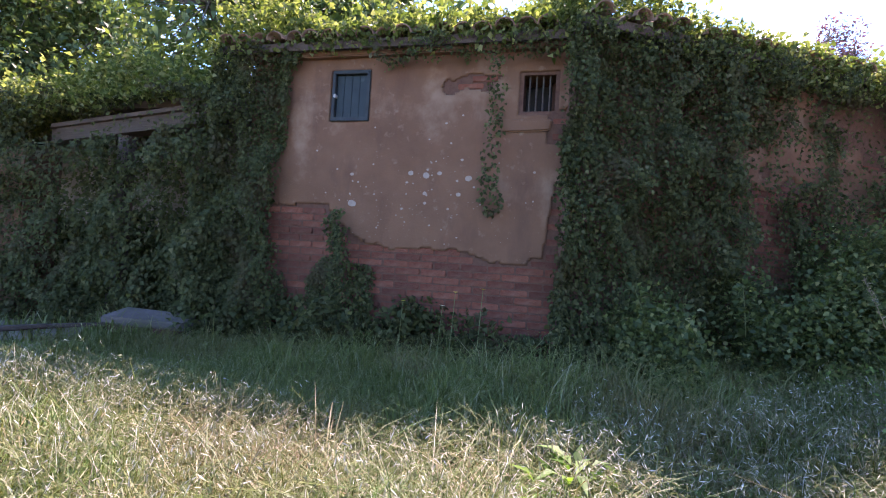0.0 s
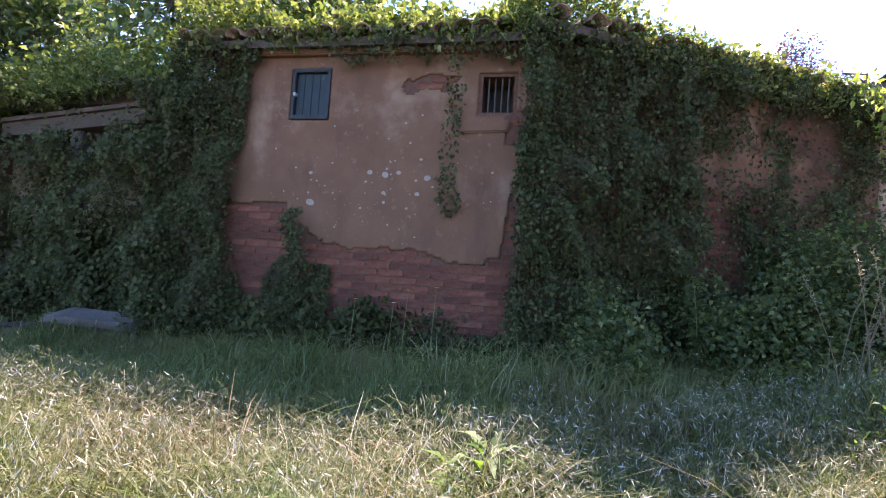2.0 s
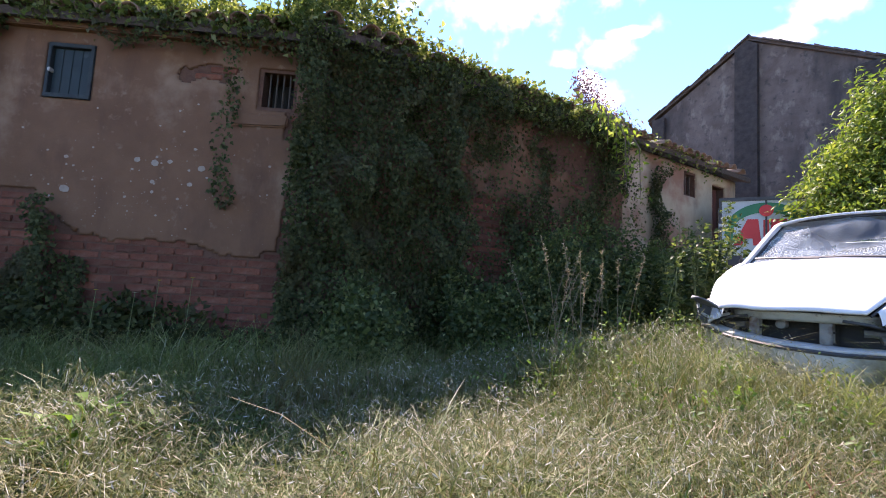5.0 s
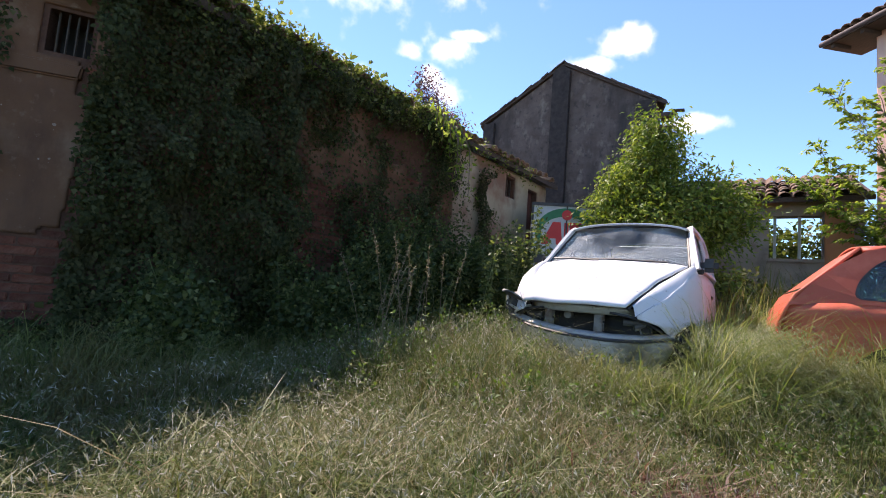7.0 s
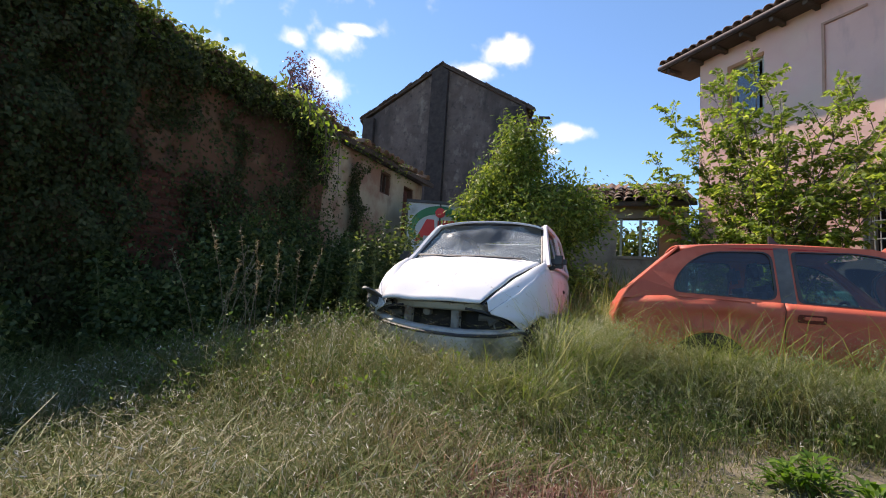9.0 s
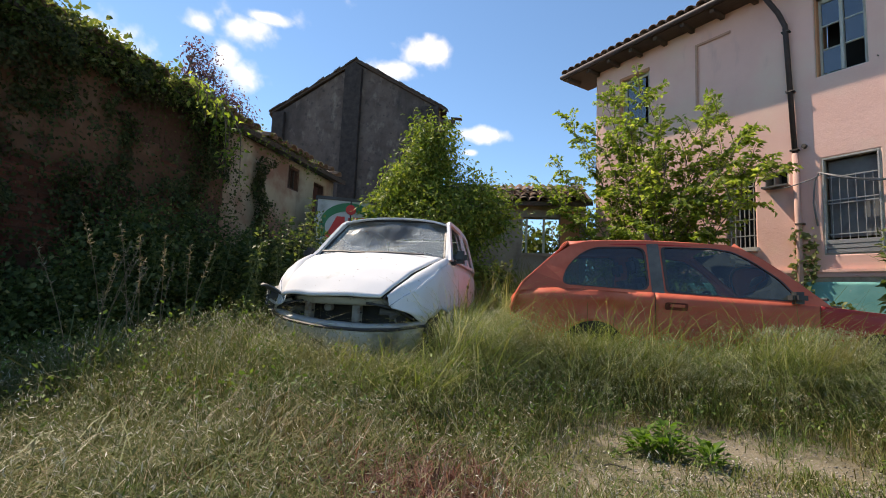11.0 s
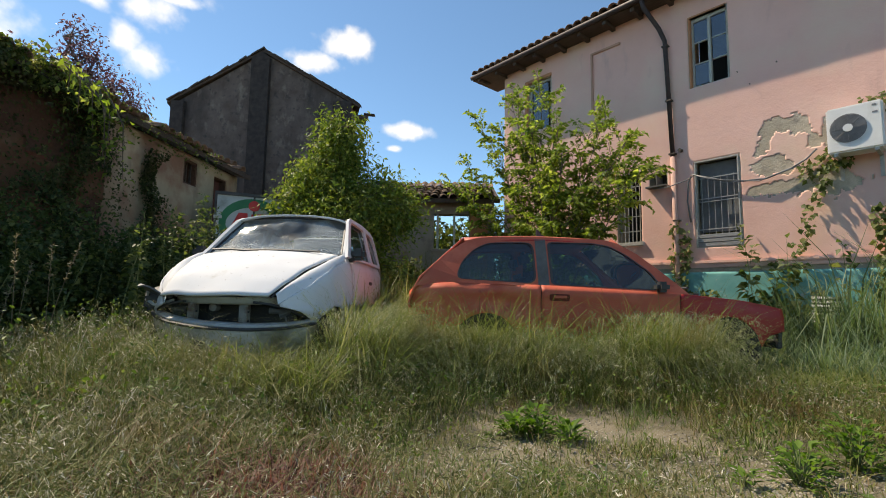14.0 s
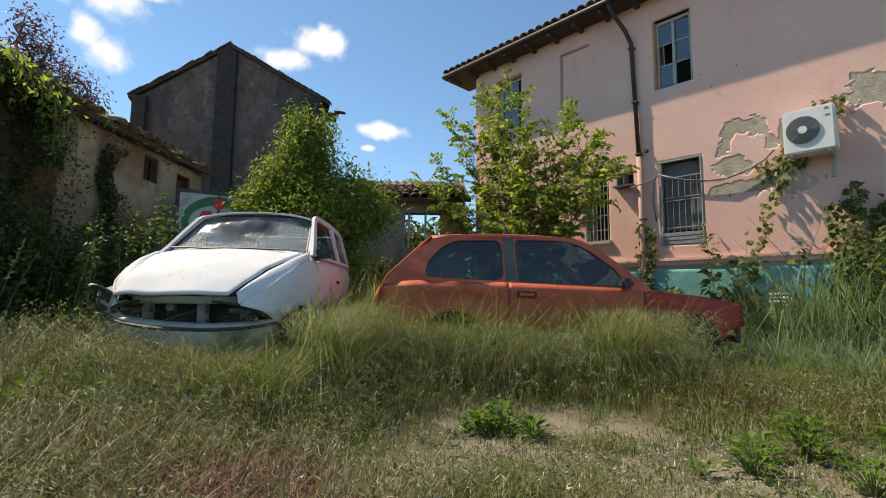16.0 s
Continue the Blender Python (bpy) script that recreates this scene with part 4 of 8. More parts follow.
part("mullion", box(xm - 0.022, xm + 0.022, 0.04, 0.11, z0 + 0.035, z1 - 0.06, 0.005), M_WHITE_FRAME, uw)
zs = np.linspace(z0 + 0.05, z1 - 0.05, 4)
for k in range(3):
    for sx in (0, 1):
        a, c = (x0 + 0.045, xm - 0.022) if sx == 0 else (xm + 0.022, x1 - 0.045)
        if k:
            part("glazing_bar", box(a, c, 0.075, 0.10, zs[k] - 0.01, zs[k] + 0.01), M_WHITE_FRAME, uw)
        if (k, sx) not in ((0, 1), (1, 0)):
            part("pane", box(a, c, 0.084, 0.088, zs[k] + 0.01, zs[k + 1] - 0.01), M_GLASS_HOUSE, uw).visible_shadow = False
# board behind the panes, room shade put in as near-black
part("room_back", box(x0, x1, 0.42, 0.44, z0, z1), M_HOLLOW_SHADE, uw)

fw = thing("window_corner", HP, "narrow upper window standing open at the house corner", "window", kind="structure")
x0, x1, z0, z1 = FIRST
b = box(x0, x0 + 0.05, 0.05, 0.12, z0, z1, 0.004)
box(x1 - 0.05, x1, 0.05, 0.12, z0, z1, 0.004, b)
box(x0 + 0.05, x1 - 0.05, 0.05, 0.12, z1 - 0.05, z1, 0.004, b)
part("window_frame", b, M_WHITE_FRAME, fw)
part("pane", box(x0 + 0.05, x1 - 0.12, 0.075, 0.08, z0, z1 - 0.05), M_GLASS_HOUSE, fw)
part("room_back", box(x0, x1, 0.42, 0.44, z0, z1), M_HOLLOW_SHADE, fw)
part("surround", box(x0 - 0.09, x0 - 0.005, -0.03, 0.0, z0, z1 + 0.08, 0.006), M_ORANGE, fw, "ochre window surround")
part("surround", box(x0 - 0.005, x1 + 0.02, -0.03, 0.0, z1 + 0.005, z1 + 0.08, 0.006), M_ORANGE, fw)

lw = thing("window_lower", HP, "barred ground floor window with grey blind above weathered boards", "window", kind="structure")
x0, x1, z0, z1 = LOW
b = box(x0, x0 + 0.022, -0.014, 0.06, z0, z1, 0.004)
box(x1 - 0.022, x1, -0.014, 0.06, z0, z1, 0.004, b)
box(x0 + 0.022, x1 - 0.022, -0.014, 0.06, z1 - 0.025, z1, 0.004, b)
part("window_frame", b, M_STONE, lw)
part("blind", box(x0 + 0.035, x1 - 0.035, 0.12, 0.14, z0 + 0.24, z1 - 0.035), M_BLIND, lw, "grey roller blind")
part("pane", box(x0 + 0.035, x1 - 0.035, 0.16, 0.165, z0 + 0.2, z1 - 0.035), M_GLASS_HOUSE, lw)
part("room_back", box(x0, x1, 0.42, 0.44, z0, z1), M_BLIND, lw)
for k in range(3):
    part("board", box(x0 + 0.023, x1 - 0.023, -0.01 - 0.004 * k, 0.08, z0 + 0.066 * k, z0 + 0.062 + 0.066 * k, 0.005), M_GREY_BOARD, lw, "weathered grey board")
for z in (1.92, 2.37, 2.42, 2.76):
    part("rail", box(x0 + 0.04, x1 - 0.04, 0.03, 0.05, z - 0.008, z + 0.008), M_PALE_IRON, lw)
for x in np.linspace(x0 + 0.09, x1 - 0.09, 6):
    part("bar", tube([(x, 0.04, 1.84), (x, 0.04, 2.78)], 0.0045, 6), M_PALE_IRON, lw)
dw = thing("window_dark", HP, "dark ground floor window behind a white grille", "window", kind="structure")
x0, x1, z0, z1 = DKW
# unlit room behind the grille is painted, not lit
part("room_back", box(x0, x1, 0.38, 0.4, z0, z1), M_HOLLOW_SHADE, dw)
for x in np.linspace(x0 + 0.05, x1 - 0.05, 6):
    part("bar", tube([(x, 0.04, z0), (x, 0.04, z1)], 0.009, 6), M_PALE_IRON, dw)
for z in (2.0, 2.27, 2.55, 2.82):
    part("rail", box(x0, x1, 0.03, 0.045, z - 0.008, z + 0.008), M_PALE_IRON, dw)
part("sill", box(x0 - 0.04, x1 + 0.04, -0.06, 0.06, z0 - 0.07, z0, 0.01), M_STONE, dw)
vb = thing("wall_box", HP, "dark square recess with a small projecting shelf", "wall box")
part("backing", box(3.42, 3.72, 0.2, 0.24, 2.74, 2.98), M_HOLLOW_SHADE, vb)
part("shelf", box(3.40, 3.76, -0.14, 0.1, 2.71, 2.74, 0.004), M_GREY_TRIM, vb)
part("flap", box(3.58, 3.60, -0.12, 0.1, 2.74, 2.92), M_GREY_TRIM, vb)

pipe = thing("downpipe", HP, "dark brown metal rainwater downpipe on the pink wall", "downpipe")
part("pipe", tube([(3.55, -0.42, 6.02), (3.57, -0.38, 5.88), (3.72, -0.14, 5.52), (3.78, -0.06, 5.3), (3.85, -0.05, 3.2)], 0.038, 10), M_PIPE, pipe, soft=True)
part("lower_pipe", tube([(3.85, -0.05, 3.2), (3.885, -0.05, 0.1)], 0.043, 10), surface("pink_pipe", [(0.3, (0.50, 0.30, 0.25)), (0.7, (0.58, 0.37, 0.31))], 6), pipe, "pink painted lower pipe", soft=True)
for z in (5.2, 4.2, 3.25, 2.1):
    part("bracket", box(3.725 + (5.4 - z) * 0.033, 3.83 + (5.4 - z) * 0.033, -0.095, 0.0, z - 0.012, z + 0.012), M_IRON, pipe)
spout = thing("vent_pipe", HP @ pose(3.97, 0, 3.29), "small rusty vent pipe in the wall", "pipe")
part("pipe", tube([(0, 0.05, 0), (0, -0.07, 0)], 0.032, 10), M_IRON, spout)

# eaves and roof
eav = thing("roof_pink_house", HP, "overhanging tiled roof with dark wooden eaves", "roof", kind="structure")
OV, OX, EZ = 0.39, 0.69, 6.0
part("soffit", box(-OX, HL, -OV, 0.5, EZ, EZ + 0.05), M_WOOD_DARK, eav, "dark boarded soffit")
for x in np.arange(-0.5, HL, 0.55):
    part("rafter", box(x - 0.04, x + 0.04, -OV + 0.02, -0.004, EZ - 0.08, EZ - 0.001, 0.006), M_WOOD_DARK, eav)
part("gutter", tube([(-OX, -OV - 0.04, EZ + 0.05), (HL, -OV - 0.04, EZ + 0.05)], 0.05, 10), M_PIPE, eav, soft=True)
part("deck", prism([(-OV, EZ + 0.05), (5.0, 7.95), (5.0, 8.05), (-OV, EZ + 0.13)], -HL, OX), M_WOOD_DARK, eav, at=pose(0, 0, 0, 0, 0, 90))
rng = random.Random(8)
for c in range(2):
    for x in np.arange(-OX + 0.08, 9.0, 0.19):
        obj("tile", TILE, None, eav, at=pose(x + rng.uniform(-0.01, 0.01), -OV - 0.02 + 0.3 * c, EZ + 0.15 + 0.11 * c, 19, rng.uniform(-3, 3), rng.uniform(-3, 3)))
part("tile_sheet", grid_bm(lambda x, y: (x, y, EZ + 0.16 + (y + OV) * 0.352 + 0.06 * abs(math.sin(x * math.pi / 0.19))), np.arange(-OX, HL, 0.03), np.linspace(-0.1, 4.9, 6)), M_TILES, eav, soft=True)
tagged(obj("wall_pink_side", wall_mesh("wall_pink_side", 9.0, -0.3, 6.3, 0.4, []), M_PINK, at=HP @ pose(0.002, 0.455, 0, 0, 0, 90) @ pose(0, -0.4, 0)), "pink side wall of the house", "wall", kind="structure")
tagged(obj("wall_pink_back", wall_mesh("wall_pink_back", HL, -0.3, 6.3, 0.4, []), M_PINK, at=HP @ pose(0, 9.0, 0)), "pink back wall of the house", "wall", kind="structure")
tagged(obj("wall_pink_far", wall_mesh("wall_pink_far", 8.5, -0.3, 6.3, 0.4, []), M_PINK, at=HP @ pose(HL, 0.455, 0, 0, 0, 90)), "pink far side wall of the house", "wall", kind="structure")

# outdoor air conditioner
ac = thing("air_conditioner", HP @ pose(6.25, 0, 2.70), "white outdoor air conditioner with round fan grille on brackets", "air conditioner")
part("case", box(-0.28, 0.28, -0.38, -0.08, 0.0, 0.60, 0.02), M_AC, ac)
part("grille_well", disc((-0.06, -0.383, 0.305), (0, 1, 0), 0.185, 0.012, 36), M_AC_DARK, ac)
b = bmesh.new()
for r in np.linspace(0.05, 0.18, 10):
    tube([(-0.06 + r * math.cos(a), -0.395, 0.305 + r * math.sin(a)) for a in np.linspace(0, 2 * math.pi, 33)], 0.003, 4, b, caps=False)
for a in np.linspace(0, 2 * math.pi, 9)[:-1]:
    tube([(-0.06, -0.396, 0.305), (-0.06 + 0.185 * math.cos(a), -0.396, 0.305 + 0.185 * math.sin(a))], 0.004, 4, b)
part("fan_grille", b, M_AC_DARK, ac)
part("hub", disc((-0.06, -0.398, 0.305), (0, 1, 0), 0.05, 0.014, 24), M_AC, ac)
part("badge", box(0.18, 0.22, -0.383, -0.378, 0.53, 0.555), M_AC_DARK, ac)
part("badge", box(0.18, 0.23, -0.383, -0.378, 0.44, 0.46), M_AC_DARK, ac)
for x in (-0.2, 0.2):
    part("bracket", box(x - 0.02, x + 0.02, -0.36, 0.0, -0.035, 0.0), M_METAL, ac)
    part("bracket", box(x - 0.02, x + 0.02, -0.02, 0.0, -0.3, -0.035), M_METAL, ac)
cb = thing("cable", HP, "loose grey cable drooping across the wall", "cable")
part("cable", tube([(4.10, -0.03, 2.05), (4.06, -0.04, 2.4), (4.09, -0.05, 2.72), (4.15, -0.06, 2.84), (4.4, -0.07, 2.72), (4.8, -0.07, 2.60), (5.2, -0.07, 2.585), (5.5, -0.06, 2.68), (5.68, -0.05, 2.78), (5.8, -0.05, 2.9)], 0.013, 6), M_CABLE, cb, soft=True)
part("cable", tube([(3.5, -0.05, 2.7), (3.8, -0.15, 2.67), (4.06, -0.05, 2.76), (4.2, -0.06, 2.82), (4.6, -0.08, 2.66), (5.1, -0.08, 2.56), (5.6, -0.06, 2.70)], 0.009, 6), M_CABLE, cb, soft=True)
for k, (x, z, r) in enumerate(((4.86, 4.36, 25), (5.02, 4.11, 35), (5.38, 4.33, 30), (4.72, 5.55, 40))):
    hk = thing("iron_hook", HP @ pose(x, 0, z), "small rusty iron hook on the pink wall", "hook", "hooks on the wall")
    part("hook", tube([(0, 0.02, 0), (0.005, -0.035, 0.0), (0.012, -0.05, -0.008), (0.02, -0.045, -0.025)], 0.007, 5), M_IRON, hk)

# ---- the barn behind ----
BN = line_frame((10.845, 8.353), (11.508, 2.943), 0.056) @ Matrix.Diagonal((1, 1, 1.028, 1))
wall_barn = thing("wall_barn", BN, "tall weathered grey barn gable with dark brick piers", "wall", kind="structure")
part("gable", prism([(0.6, -0.3), (5.15, -0.3), (5.15, 5.35), (2.87, 6.62), (0.6, 5.35)], 0.0, 0.5), M_BARN, wall_barn)
part("pier", prism([(2.6, -0.3), (3.06, -0.3), (3.06, 6.46), (2.87, 6.6), (2.6, 6.46)], -0.13, -0.001), M_BARN_DARK, wall_barn, "dark brick centre pier")
part("pier", box(0.58, 0.92, -0.12, -0.001, -0.3, 5.38, 0.01), M_BARN_DARK, wall_barn)
part("pier", box(4.72, 5.17, -0.12, -0.001, -0.3, 5.36, 0.01), M_BARN_DARK, wall_barn)


def skew(bm):
    """The barn stands askew: its flanks run back at an angle to the gable."""
    for v in bm.verts:
        v.co.x -= 0.34 * max(0.0, v.co.y)
    return bm


part("side", skew(box(0.6, 1.0, 0.5, 8.0, -0.3, 5.3)), M_BARN, wall_barn)
part("side", skew(box(4.75, 5.15, 0.5, 8.0, -0.3, 5.3)), M_BARN, wall_barn)
rb = thing("roof_barn", BN, "old barn roof with broken tile edge", "roof", kind="structure")
rng = random.Random(4)
for sx, (ex, ez) in ((-1, (0.46, 5.33)), (1, (5.38, 5.2))):
    top = (2.87, 6.63)
    part("slope", skew(prism([(ex, ez), top, (top[0], top[1] + 0.06), (ex, ez + 0.06)], -0.07, 8.0)), M_WOOD_DARK, rb)
    for k in range(16):
        t0, t1 = k / 16, (k + 1.15) / 16
        a, c = [(ex + (top[0] - ex) * t, ez + (top[1] - ez) * t) for t in (t0, t1)]
        part("edge_tile", prism([(a[0], a[1] + 0.055), (c[0], c[1] + 0.07), (c[0], c[1] + 0.095 + rng.uniform(0, 0.03)), (a[0], a[1] + 0.095)], -0.12 + rng.uniform(0, 0.06), 0.1), M_OLD_TILE, rb)
for k in range(3):
    part("rafter_end", box(5.0, 5.30 + rng.uniform(-0.06, 0.06), -0.2 + k * 0.12, -0.12 + k * 0.12, 5.06 - 0.02 * k, 5.15, 0.008), M_WOOD_DARK, rb, at=pose(0, 0, 0.1, 0, 3, 0))
part("broken_board", box(5.0, 5.26, -0.2, -0.08, 5.12, 5.15), M_WOOD, rb, at=pose(0, 0, 0.42, 0, 6, 0))

# ---- the small tiled outbuilding ----
PH = line_frame((9.792, 2.731), (10.235, -0.395), 0.09)
PLn = 3.15
wall_out = obj("wall_outbuilding", wall_mesh("wall_outbuilding", PLn, -0.2, 2.66, 0.25, [(1.92, 2.64, 1.66, 2.38)]), M_GREYWALL, at=PH)
tagged(wall_out, "grey rendered outbuilding wall with an open window", "wall", kind="structure")
col = thing("ochre_pillar", PH, "ochre rendered corner pillar under the tiled roof", "pillar")
part("shaft", box(2.66, 3.02, -0.06, 0.24, -0.2, 2.5, 0.015), M_ORANGE, col)
ow = thing("window_outbuilding", PH, "open window with two pale posts, greenery beyond", "window", kind="structure")
for x in (2.0, 2.34):
    part("post", box(x - 0.022, x + 0.022, 0.06, 0.11, 1.66, 2.38), M_WHITE_FRAME, ow)
part("sill", box(1.88, 2.68, -0.04, 0.25, 1.60, 1.66, 0.01), M_GREYWALL, ow)
tiled_roof("roof_outbuilding", PH, 0.2, 3.25, -0.25, 2.62, 2.2, 0.8, "red clay tile roof of the outbuilding", 5, 6)

# ---- box body with a worn logo ----
SG = line_frame((7.291, 3.793), (7.911, 2.852), 0.026)
sg = thing("box_trailer", SG, "white box trailer with worn green and red logo doors", "trailer")
part("body", box(0, 1.13, 0.0, 0.85, 0.55, 2.33, 0.01), M_SIGN, sg)
b = box(-0.015, 0.02, -0.03, 0.0, 0.55, 2.36)
box(1.11, 1.145, -0.03, 0.0, 0.55, 2.36, 0, b)
box(0.02, 1.11, -0.03, 0.0, 2.31, 2.36, 0, b)
part("door_frame", b, M_TRIM, sg)
part("door_gap", box(0.553, 0.577, -0.02, 0.0, 0.57, 2.31), M_TRIM, sg)
for z in (1.95, 1.5, 1.0):
    part("hinge", box(-0.02, 0.1, -0.034, -0.028, z - 0.025, z + 0.025), M_METAL, sg)
part("logo_dot", disc((0.565, -0.025, 2.16), (0, 1, 0), 0.085, 0.006, 24), M_RED_SIGN, sg)
arc = [(0.565 + 0.51 * math.cos(a) * (1 if k == 0 else 0.80), 1.86 + 0.42 * math.sin(a) * (1 if k == 0 else 0.66)) for k in (0, 1) for a in (np.linspace(math.pi * 1.15, -0.15 * math.pi, 22) if k == 0 else np.linspace(-0.15 * math.pi, math.pi * 1.15, 22))]
part("logo_arch", sheet(arc, [], lambda x, z: Vector((x, -0.008, z))), M_GREEN_SIGN, sg, "green arch of the logo")
for poly in ([(0.16, 1.66), (0.34, 2.04), (0.47, 2.04), (0.51, 1.66), (0.41, 1.66), (0.40, 1.76), (0.31, 1.76), (0.27, 1.66)], [(0.62, 1.66), (0.62, 2.04), (0.80, 2.04), (0.97, 1.66), (0.86, 1.66), (0.82, 1.76), (0.72, 1.76), (0.72, 1.66)], [(0.53, 1.66), (0.53, 2.03), (0.60, 2.03), (0.60, 1.66)]):
    part("logo_shape", sheet(poly, [], lambda x, z: Vector((x, -0.010, z))), M_RED_SIGN, sg)
for x in (0.15, 0.98):
    part("wheel", disc((x, 0.42, 0.28), (1, 0, 0), 0.30, 0.16, 24), M_RUBBER, sg)
part("chassis", box(0.1, 1.03, 0.05, 0.8, 0.4, 0.55), M_TRIM, sg)

# ---- cars ----
def arch(x, cx, r, low):
    d = abs(x - cx)
    return math.sqrt(max(0.0, r * r - d * d)) + 0.27 if d < r else low


def wheel(car, x, y, r, flat=0.0):
    w = thing("wheel", pose(x, y, r - flat), "", "")
    for k in ("label", "category"):
        if k in w:
            del w[k]
    w.parent = car
    b = bmesh.new()
    prof = [(0.62, 0.08), (0.93, 0.092), (1.0, 0.07), (1.0, -0.07), (0.93, -0.092), (0.62, -0.08)]
    n = 28
    rings = [[b.verts.new((r * p * math.cos(t), q, r * p * math.sin(t))) for p, q in prof] for t in np.linspace(0, 2 * math.pi, n + 1)[:-1]]
    for i in range(n):
        for k in range(5):
            b.faces.new((rings[i][k], rings[(i + 1) % n][k], rings[(i + 1) % n][k + 1], rings[i][k + 1]))
    part("tyre", b, M_RUBBER, w, soft=True)
    part("rim", disc((0, 0, 0), (0, 1, 0), r * 0.64, 0.11, 24), M_METAL, w, "dirty steel rim")


def car_body(car, d, paint):
    """Shared shell of both cars: x from the tail to the nose, y to the left, z up. d holds their lines."""
    belt = lambda x: float(np.interp(x, *d["belt"]))
    hw = lambda x: float(np.interp(x, *d["half"]))
    low = lambda x: max(arch(x, d["axles"][0], 0.31, d["sill"]), arch(x, d["axles"][1], 0.31, d["sill"]), float(np.interp(x, *d["cut"])) if "cut" in d else 0.0)

    def side_y(x, z):
        k = (z - 0.58) / 0.4
        crease = 0.020 * math.exp(-((z - d["crease"]) / 0.035) ** 2) - 0.02 * max(0.0, min(1.0, (d["crease"] - z) / 0.12))
        return hw(x) * (1 - 0.035 * k * k - (0.03 * max(0, z - belt(x) + 0.08) / 0.08 if z > belt(x) - 0.08 else 0)) + crease
    for s in (1, -1):
        dent = d.get("dent")

        def skin(x, t):
            z = low(x) + (belt(x) - low(x)) * t
            y = side_y(x, z)
            if dent and s == dent[0]:
                y -= dent[3] * math.exp(-((x - dent[1]) / 0.16) ** 2 - ((z - dent[2]) / 0.13) ** 2)
            return (x, s * y, z)
        for nm, xa, xb, mt in d["panels"]:
            part(nm, thicken(grid_bm(skin, np.linspace(xa + 0.004, xb - 0.004, max(6, int((xb - xa) / 0.035))), np.linspace(0, 1, 12)), -0.012), mt, car, soft=True)
        for cx in d["axles"]:
            # near-black drum paints in the shade under the wheel arch
            part("wheel_well", tube([(cx, s * (hw(cx) - 0.03), 0.27), (cx, s * (hw(cx) - 0.36), 0.27)], 0.315, 20), M_HOLLOW_SHADE, car)
            wheel(car, cx, s * (hw(cx) - 0.12), 0.27, d.get("flat", 0.0))
    # floor and inner shell, so that nothing shows through
    part("floor_pan", box(0.15, d["length"] - 0.35, -hw(1.5) * 0.9, hw(1.5) * 0.9, 0.2, 0.26), M_TRIM, car)
    part("firewall", box(d["cowl"] - 0.05, d["cowl"], -hw(2) * 0.88, hw(2) * 0.88, 0.26, belt(d["cowl"]) - 0.01), M_TRIM, car)
    part("dashboard", box(d["cowl"] - 0.38, d["cowl"] - 0.05, -hw(2) * 0.85, hw(2) * 0.85, belt(d["cowl"]) - 0.26, belt(d["cowl"]) - 0.03, 0.05), M_GREY_TRIM, car)
    xs, yw = d["cowl"] - 0.55, 0.34 * d["drive"]
    b = bmesh.new()
    tube([(xs + 0.06 * math.cos(a), yw + 0.18 * math.sin(a), belt(d["cowl"]) - 0.04 + 0.17 * math.cos(a)) for a in np.linspace(0, 2 * math.pi, 25)], 0.014, 6, b, caps=False)
    tube([(xs, yw - 0.18, belt(d["cowl"]) - 0.04), (xs, yw + 0.18, belt(d["cowl"]) - 0.04)], 0.018, 6, b)
    tube([(xs, yw, belt(d["cowl"]) - 0.04), (xs + 0.3, yw, belt(d["cowl"]) - 0.16)], 0.025, 6, b)
    part("steering_wheel", b, M_TRIM, car)
    for y in (-0.33, 0.33):
        x = d["seat"]
        b = box(x - 0.1, x + 0.42, y - 0.24, y + 0.24, 0.3, 0.52, 0.05)
        back = box(-0.07, 0.07, y - 0.23, y + 0.23, 0.0, 0.56, 0.05)
        bmesh.ops.transform(back, matrix=pose(x - 0.1, 0, 0.46, 0, -16, 0), verts=back.verts)
        join(b, back)
        head = box(-0.04, 0.04, y - 0.12, y + 0.12, 0.0, 0.16, 0.035)
        bmesh.ops.transform(head, matrix=pose(x - 0.28, 0, 1.04, 0, -12, 0), verts=head.verts)
        join(b, head)
        part("front_seat", b, M_SEAT, car)
    b = box(0.62, 1.05, -0.52, 0.52, 0.3, 0.5, 0.05)
    box(0.5, 0.66, -0.52, 0.52, 0.42, 0.92, 0.05, b)
    part("rear_seat", b, M_SEAT, car)
    # roof
    ra, rb_, rz, rh = d["roof"]
    crown = lambda x, y: rz + d["crown"] * (1 - (2 * (x - (ra + rb_) / 2) / (rb_ - ra)) ** 2) - 0.045 * (y / rh) ** 2 * (1.0 + 0.6 * (y / rh) ** 4)
    part("roof", thicken(grid_bm(lambda x, t: (x, rh * t, crown(x, rh * t)), np.linspace(ra, rb_, 16), np.linspace(-1, 1, 15)), -0.02), paint, car, soft=True)
    return belt, hw, side_y, crown


def upper_side(car, s, y_at, outline, windows, paint, glass, seal):
    """The sides above the waist: a panel with window holes, rubber seals and panes."""
    f = lambda x, z: Vector((x, s * y_at(x, z), z))
    holes = [rounded(w, r) for w, r in windows]
    part("window_frame", thicken(sheet(outline, holes, f), -0.03 if s > 0 else 0.03), paint, car, soft=False)
    for h in holes:
        c = Vector((sum(p[0] for p in h) / len(h), sum(p[1] for p in h) / len(h)))
        inner = [tuple(c + (Vector(p) - c) * 0.955) for p in h]
        part("window_seal", sheet(h, [inner], lambda x, z: Vector((x, s * (y_at(x, z) + 0.004), z))), seal, car)
        part("side_window", sheet(h, [], lambda x, z: Vector((x, s * (y_at(x, z) - 0.006), z))), glass, car).visible_shadow = False


